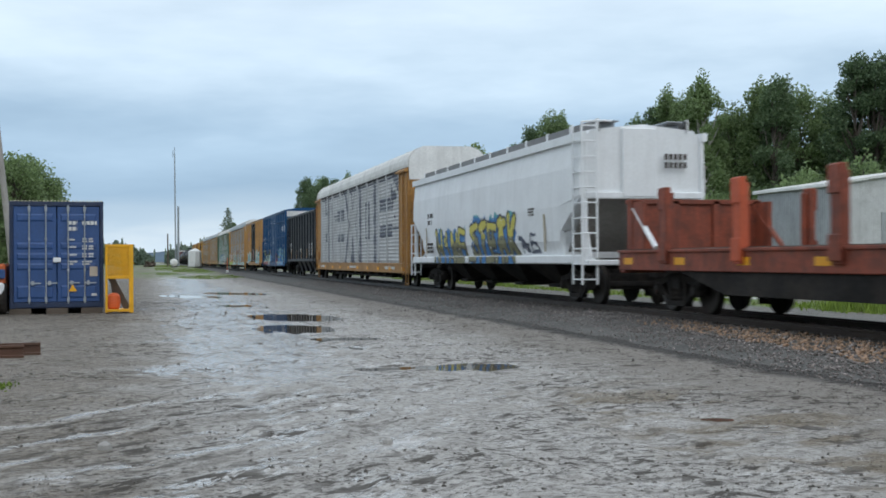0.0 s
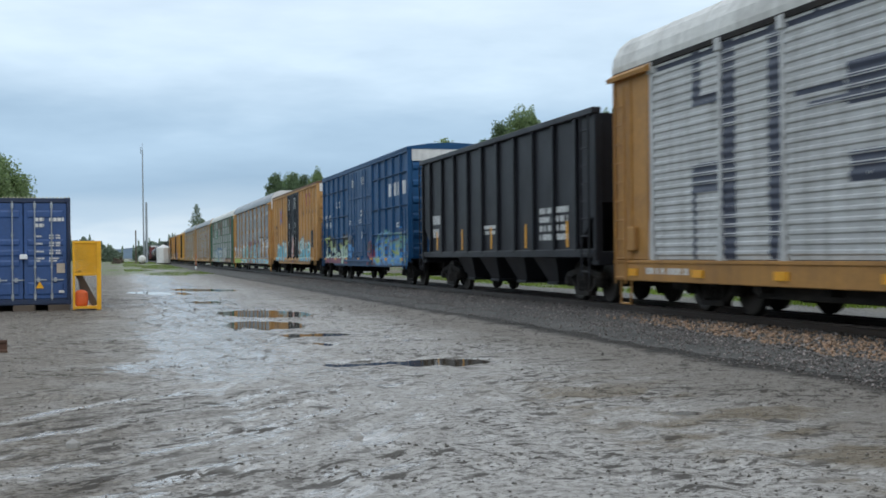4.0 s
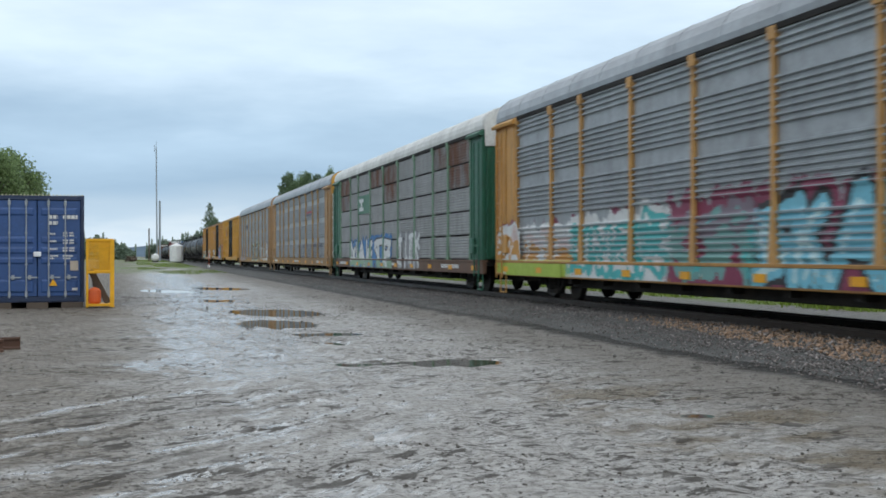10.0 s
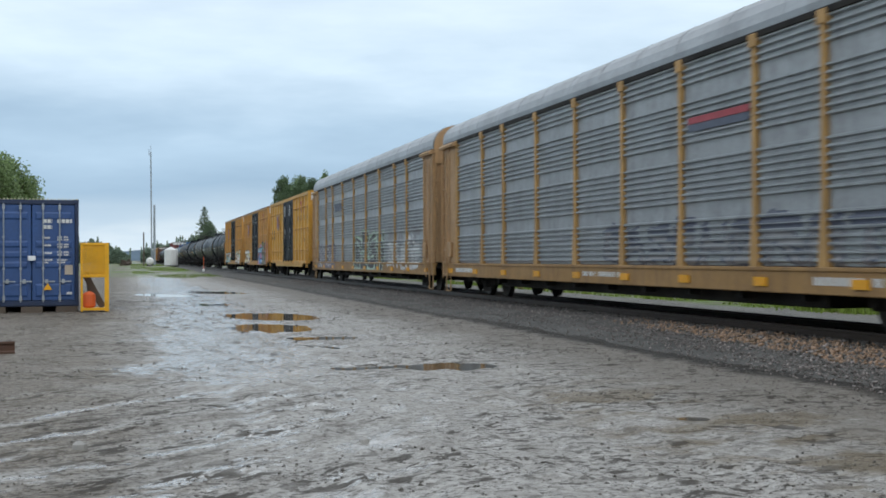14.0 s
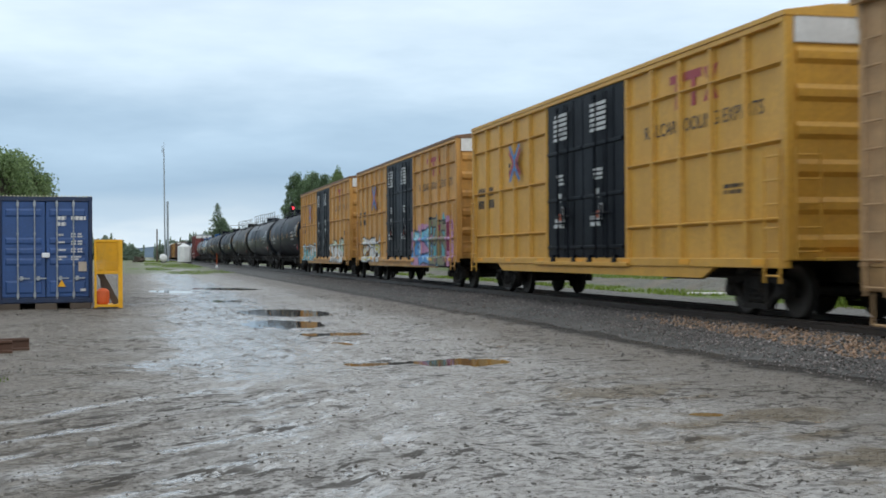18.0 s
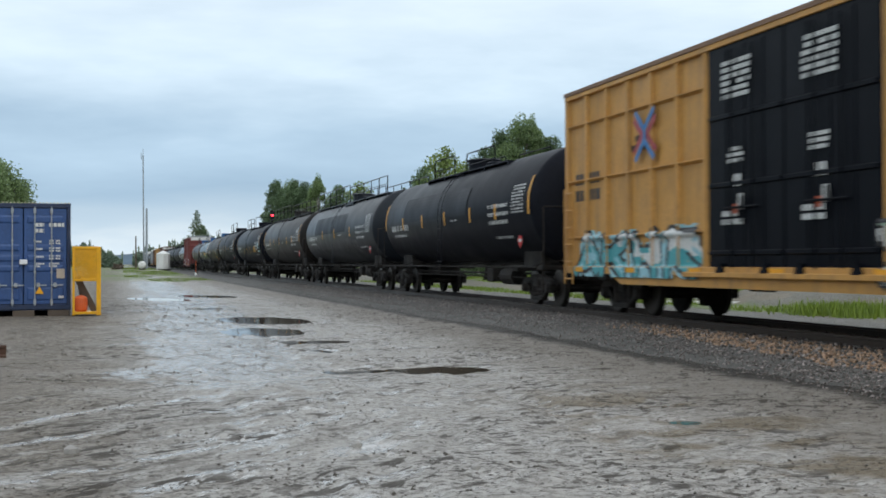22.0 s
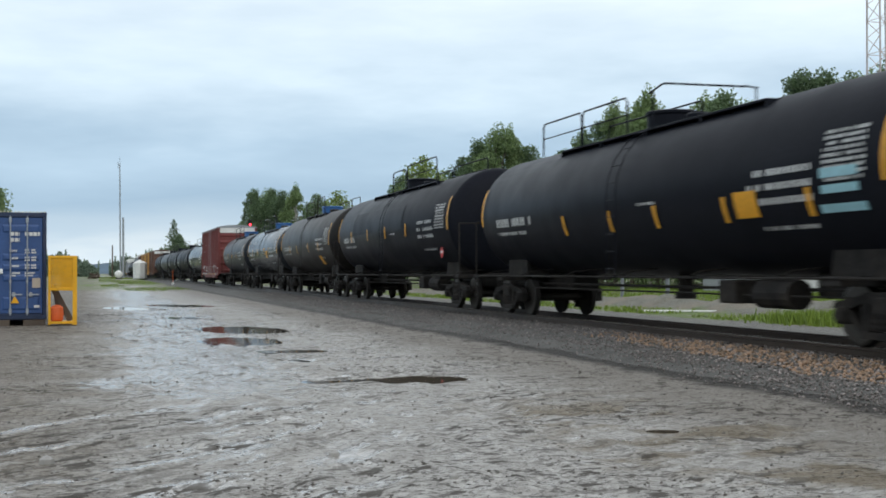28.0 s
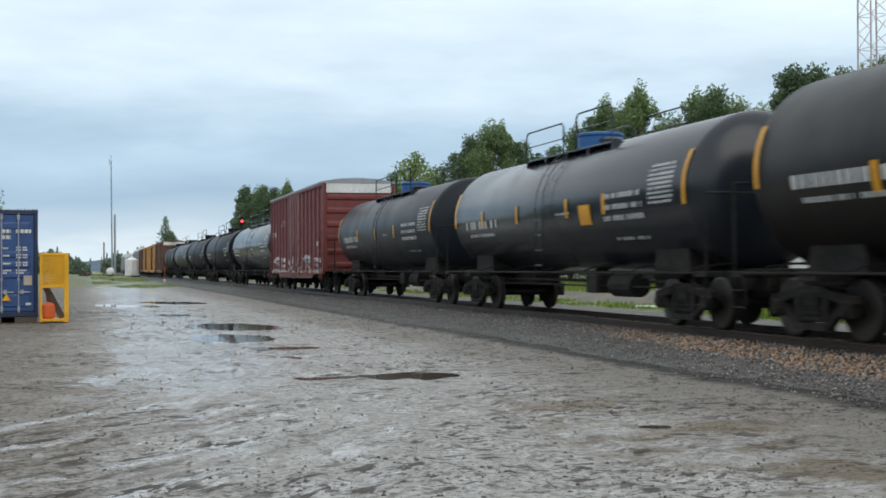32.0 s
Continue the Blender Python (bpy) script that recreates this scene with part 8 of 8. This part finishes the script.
def shed():
    b = thing("metal_shed", "pale grey ribbed metal shed with a low white roof edge", "shed", at=(32.0, 53.0, 0.15))
    W, L, E, P = 11.0, 8.2, 4.75, 5.5
    rib = Geo()
    n = 40
    line = [(x, L * k / n + y) for k in range(n) for x, y in ((0, 0), (0, 0.12), (-0.03, 0.15), (-0.03, 0.19))]
    m = len(line)
    rib.add([(x, y, 0) for x, y in line] + [(x, y, E) for x, y in line], [(i, i + 1, m + i + 1, m + i) for i in range(m - 1)])
    part("side_wall", rib, SHED, b)
    part("end_wall", Geo().add([(0, 0, 0), (W, 0, 0), (W, 0, E), (W / 2, 0, P), (0, 0, E), (0, 0.1, 0), (W, 0.1, 0), (W, 0.1, E), (W / 2, 0.1, P), (0, 0.1, E)], [(0, 1, 2, 3, 4), (5, 9, 8, 7, 6)]), mat("white_cladding", (0.55, 0.56, 0.56), 0.5, dirty=0.2, streak=0.1), b)
    part("back_wall", Geo().box(0, W, L - 0.1, L, 0, E).box(W - 0.1, W, 0, L, 0, E), SHED, b)
    part("roof", Geo().add([(-0.15, -0.2, E - 0.02), (W / 2, -0.2, P + 0.05), (W + 0.15, -0.2, E - 0.02), (-0.15, L + 0.2, E - 0.02), (W / 2, L + 0.2, P + 0.05), (W + 0.15, L + 0.2, E - 0.02),
                            (-0.15, -0.2, E + 0.1), (W / 2, -0.2, P + 0.17), (W + 0.15, -0.2, E + 0.1), (-0.15, L + 0.2, E + 0.1), (W / 2, L + 0.2, P + 0.17), (W + 0.15, L + 0.2, E + 0.1)],
                           [(0, 1, 7, 6), (1, 2, 8, 7), (3, 9, 10, 4), (4, 10, 11, 5), (0, 6, 9, 3), (2, 5, 11, 8), (6, 7, 10, 9), (7, 8, 11, 10), (0, 3, 4, 1), (1, 4, 5, 2)]), WHITE, b, "white roof sheets")
    part("gutter", Geo().box(-0.22, -0.06, -0.2, L + 0.2, E - 0.08, E + 0.06, 0.01), WHITE, b)
    part("door", Geo().box(2.2, 5.2, -0.05, 0.0, 0, 3.4, 0.01), SHED, b, "closed grey shutter door")


shed()


def fence():
    f = thing("yard_fence", "low pipe fence with grey posts on the far verge", "fence")
    for k in range(5):
        y = 32.0 + k * 5.2
        z = float(yard_height(np.array([22.5]), np.array([y]))[0])
        part("post", Geo().rod((22.5 + 0.24 * k, y, z - 0.3), (22.5 + 0.24 * k, y, z + 1.25), 0.085, 10), mat("weathered_post_paint", (0.20, 0.22, 0.235), 0.6), f)
    part("rail", Geo().rod((22.5, 32.0, 1.45), (23.46, 52.8, 1.5), 0.03, 6), STEEL, f)


fence()
p = part("white_pipe", Geo().pipe([(0, 0, 0.05), (1.9, -2.2, 0.06), (2.5, -3.2, 0.03)], 0.05, 8), WHITE)
p.location = (17.9, 38.5, float(yard_height(np.array([18.5]), np.array([38.0]))[0]))
tagged(p, "bent length of white pipe lying on the verge", "pipe")


def machine():
    """A worn loader that stands beside the container; only its mast and wheel side show."""
    v = thing("forklift", "worn black forklift mast and guard beside the container", "forklift", at=(-4.76, 34.6, 0.02))
    part("mast", Geo().box(0.62, 0.74, 0, 0.12, 0.15, 2.55, 0.01).box(0.02, 0.14, 0, 0.12, 0.15, 2.55, 0.01).box(0.1, 0.7, 0.02, 0.1, 2.35, 2.5, 0.01).box(0.1, 0.7, 0.02, 0.1, 0.5, 0.62, 0.01), STEEL, v)
    part("beacon", Geo().turn([(2.55, 0.09), (2.7, 0.09), (2.74, 0.02)], 10, (0.68, 0.06, 0), "z"), HOP_WHITE, v)
    part("body", Geo().box(-0.2, 0.95, 0.3, 1.9, 0.45, 1.35, 0.06), mat("machine_orange", (0.55, 0.12, 0.03), 0.5, dirty=0.3), v)
    part("panel", Geo().box(0.70, 0.955, 0.24, 0.30, 0.95, 1.2, 0.02), BOX_BLUE, v)
    for y in (0.35, 1.7):
        w = part("wheel", Geo().turn([(-0.14, 0.2), (-0.14, 0.36), (-0.09, 0.42), (0.09, 0.42), (0.14, 0.36), (0.14, 0.2)], 20, (0.85, y, 0.42), "x"), STEEL, v)
    part("counterweight", Geo().box(0.72, 0.95, -0.05, 0.25, 0.35, 0.85, 0.06), HOP_WHITE, v)


machine()
up = thing("utility_pole", "leaning bare grey pole beside the trees", "pole", at=(-4.82, 48.0, 0.0))
part("shaft", Geo().rod((0, 0, -0.3), (-0.75, 0, 7.0), 0.14, 8, 0.10), mat("bleached_wood", (0.36, 0.34, 0.31), 0.75, grain=20, bump=0.4), up)

brush = thing("timber_pile", "heap of dark timber offcuts by the far track", "timber pile", at=(-0.1, 240, 0.25))
rp = random.Random(12)
for k in range(16):
    part("timber", Geo().box(-0.9, 0.9, -0.12, 0.12, -0.1, 0.1, 0.02), WOOD, brush).matrix_local = pose(rp.uniform(-0.6, 0.6), rp.uniform(-1, 1), 0.1 + 0.16 * (k % 6), rp.uniform(-14, 14), rp.uniform(-20, 20), rp.uniform(0, 90))

# clods and scraps lying in the yard
for x, y, r, label in ((1.78, 9.46, 0.045, "fist-sized stone lying in the mud"), (-0.35, 9.7, 0.06, "pale stone pressed into the mud"), (2.35, 8.1, 0.035, "small stone lying in the mud")):
    g = Geo().turn([(-0.5 * r, 0.4 * r), (-0.3 * r, r), (0.3 * r, 0.9 * r), (0.7 * r, 0.3 * r)], 7, axis="z")
    o = part("stone", g, mat("pale_stone", (0.34, 0.33, 0.31), 0.6))
    o.location = (x, y, float(yard_height(np.array([x]), np.array([y]))[0]) + 0.3 * r)
    tagged(o, label, "stone", "stones in the yard")


def motions():
    """The train rolls past at an even pace, its wheels turning."""
    for car, middle in CARS:
        walk(car, [(t, pose(TRACK, middle - SPEED * (t - 1.0), RAIL)) for t in (0.0, 32.0)])
    turn = math.degrees(SPEED / 0.465) / FPS
    walk(WHEELS[0], [(k / FPS, pose(0, 0, 0, k * turn)) for k in range(32 * FPS + 1)])
    keys = WHEELS[0].animation_data
    for w in WHEELS[1:]:
        w.rotation_mode = "QUATERNION"
        w.animation_data_create()
        w.animation_data.action = keys.action
        w.animation_data.action_slot = keys.action_slot


motions()
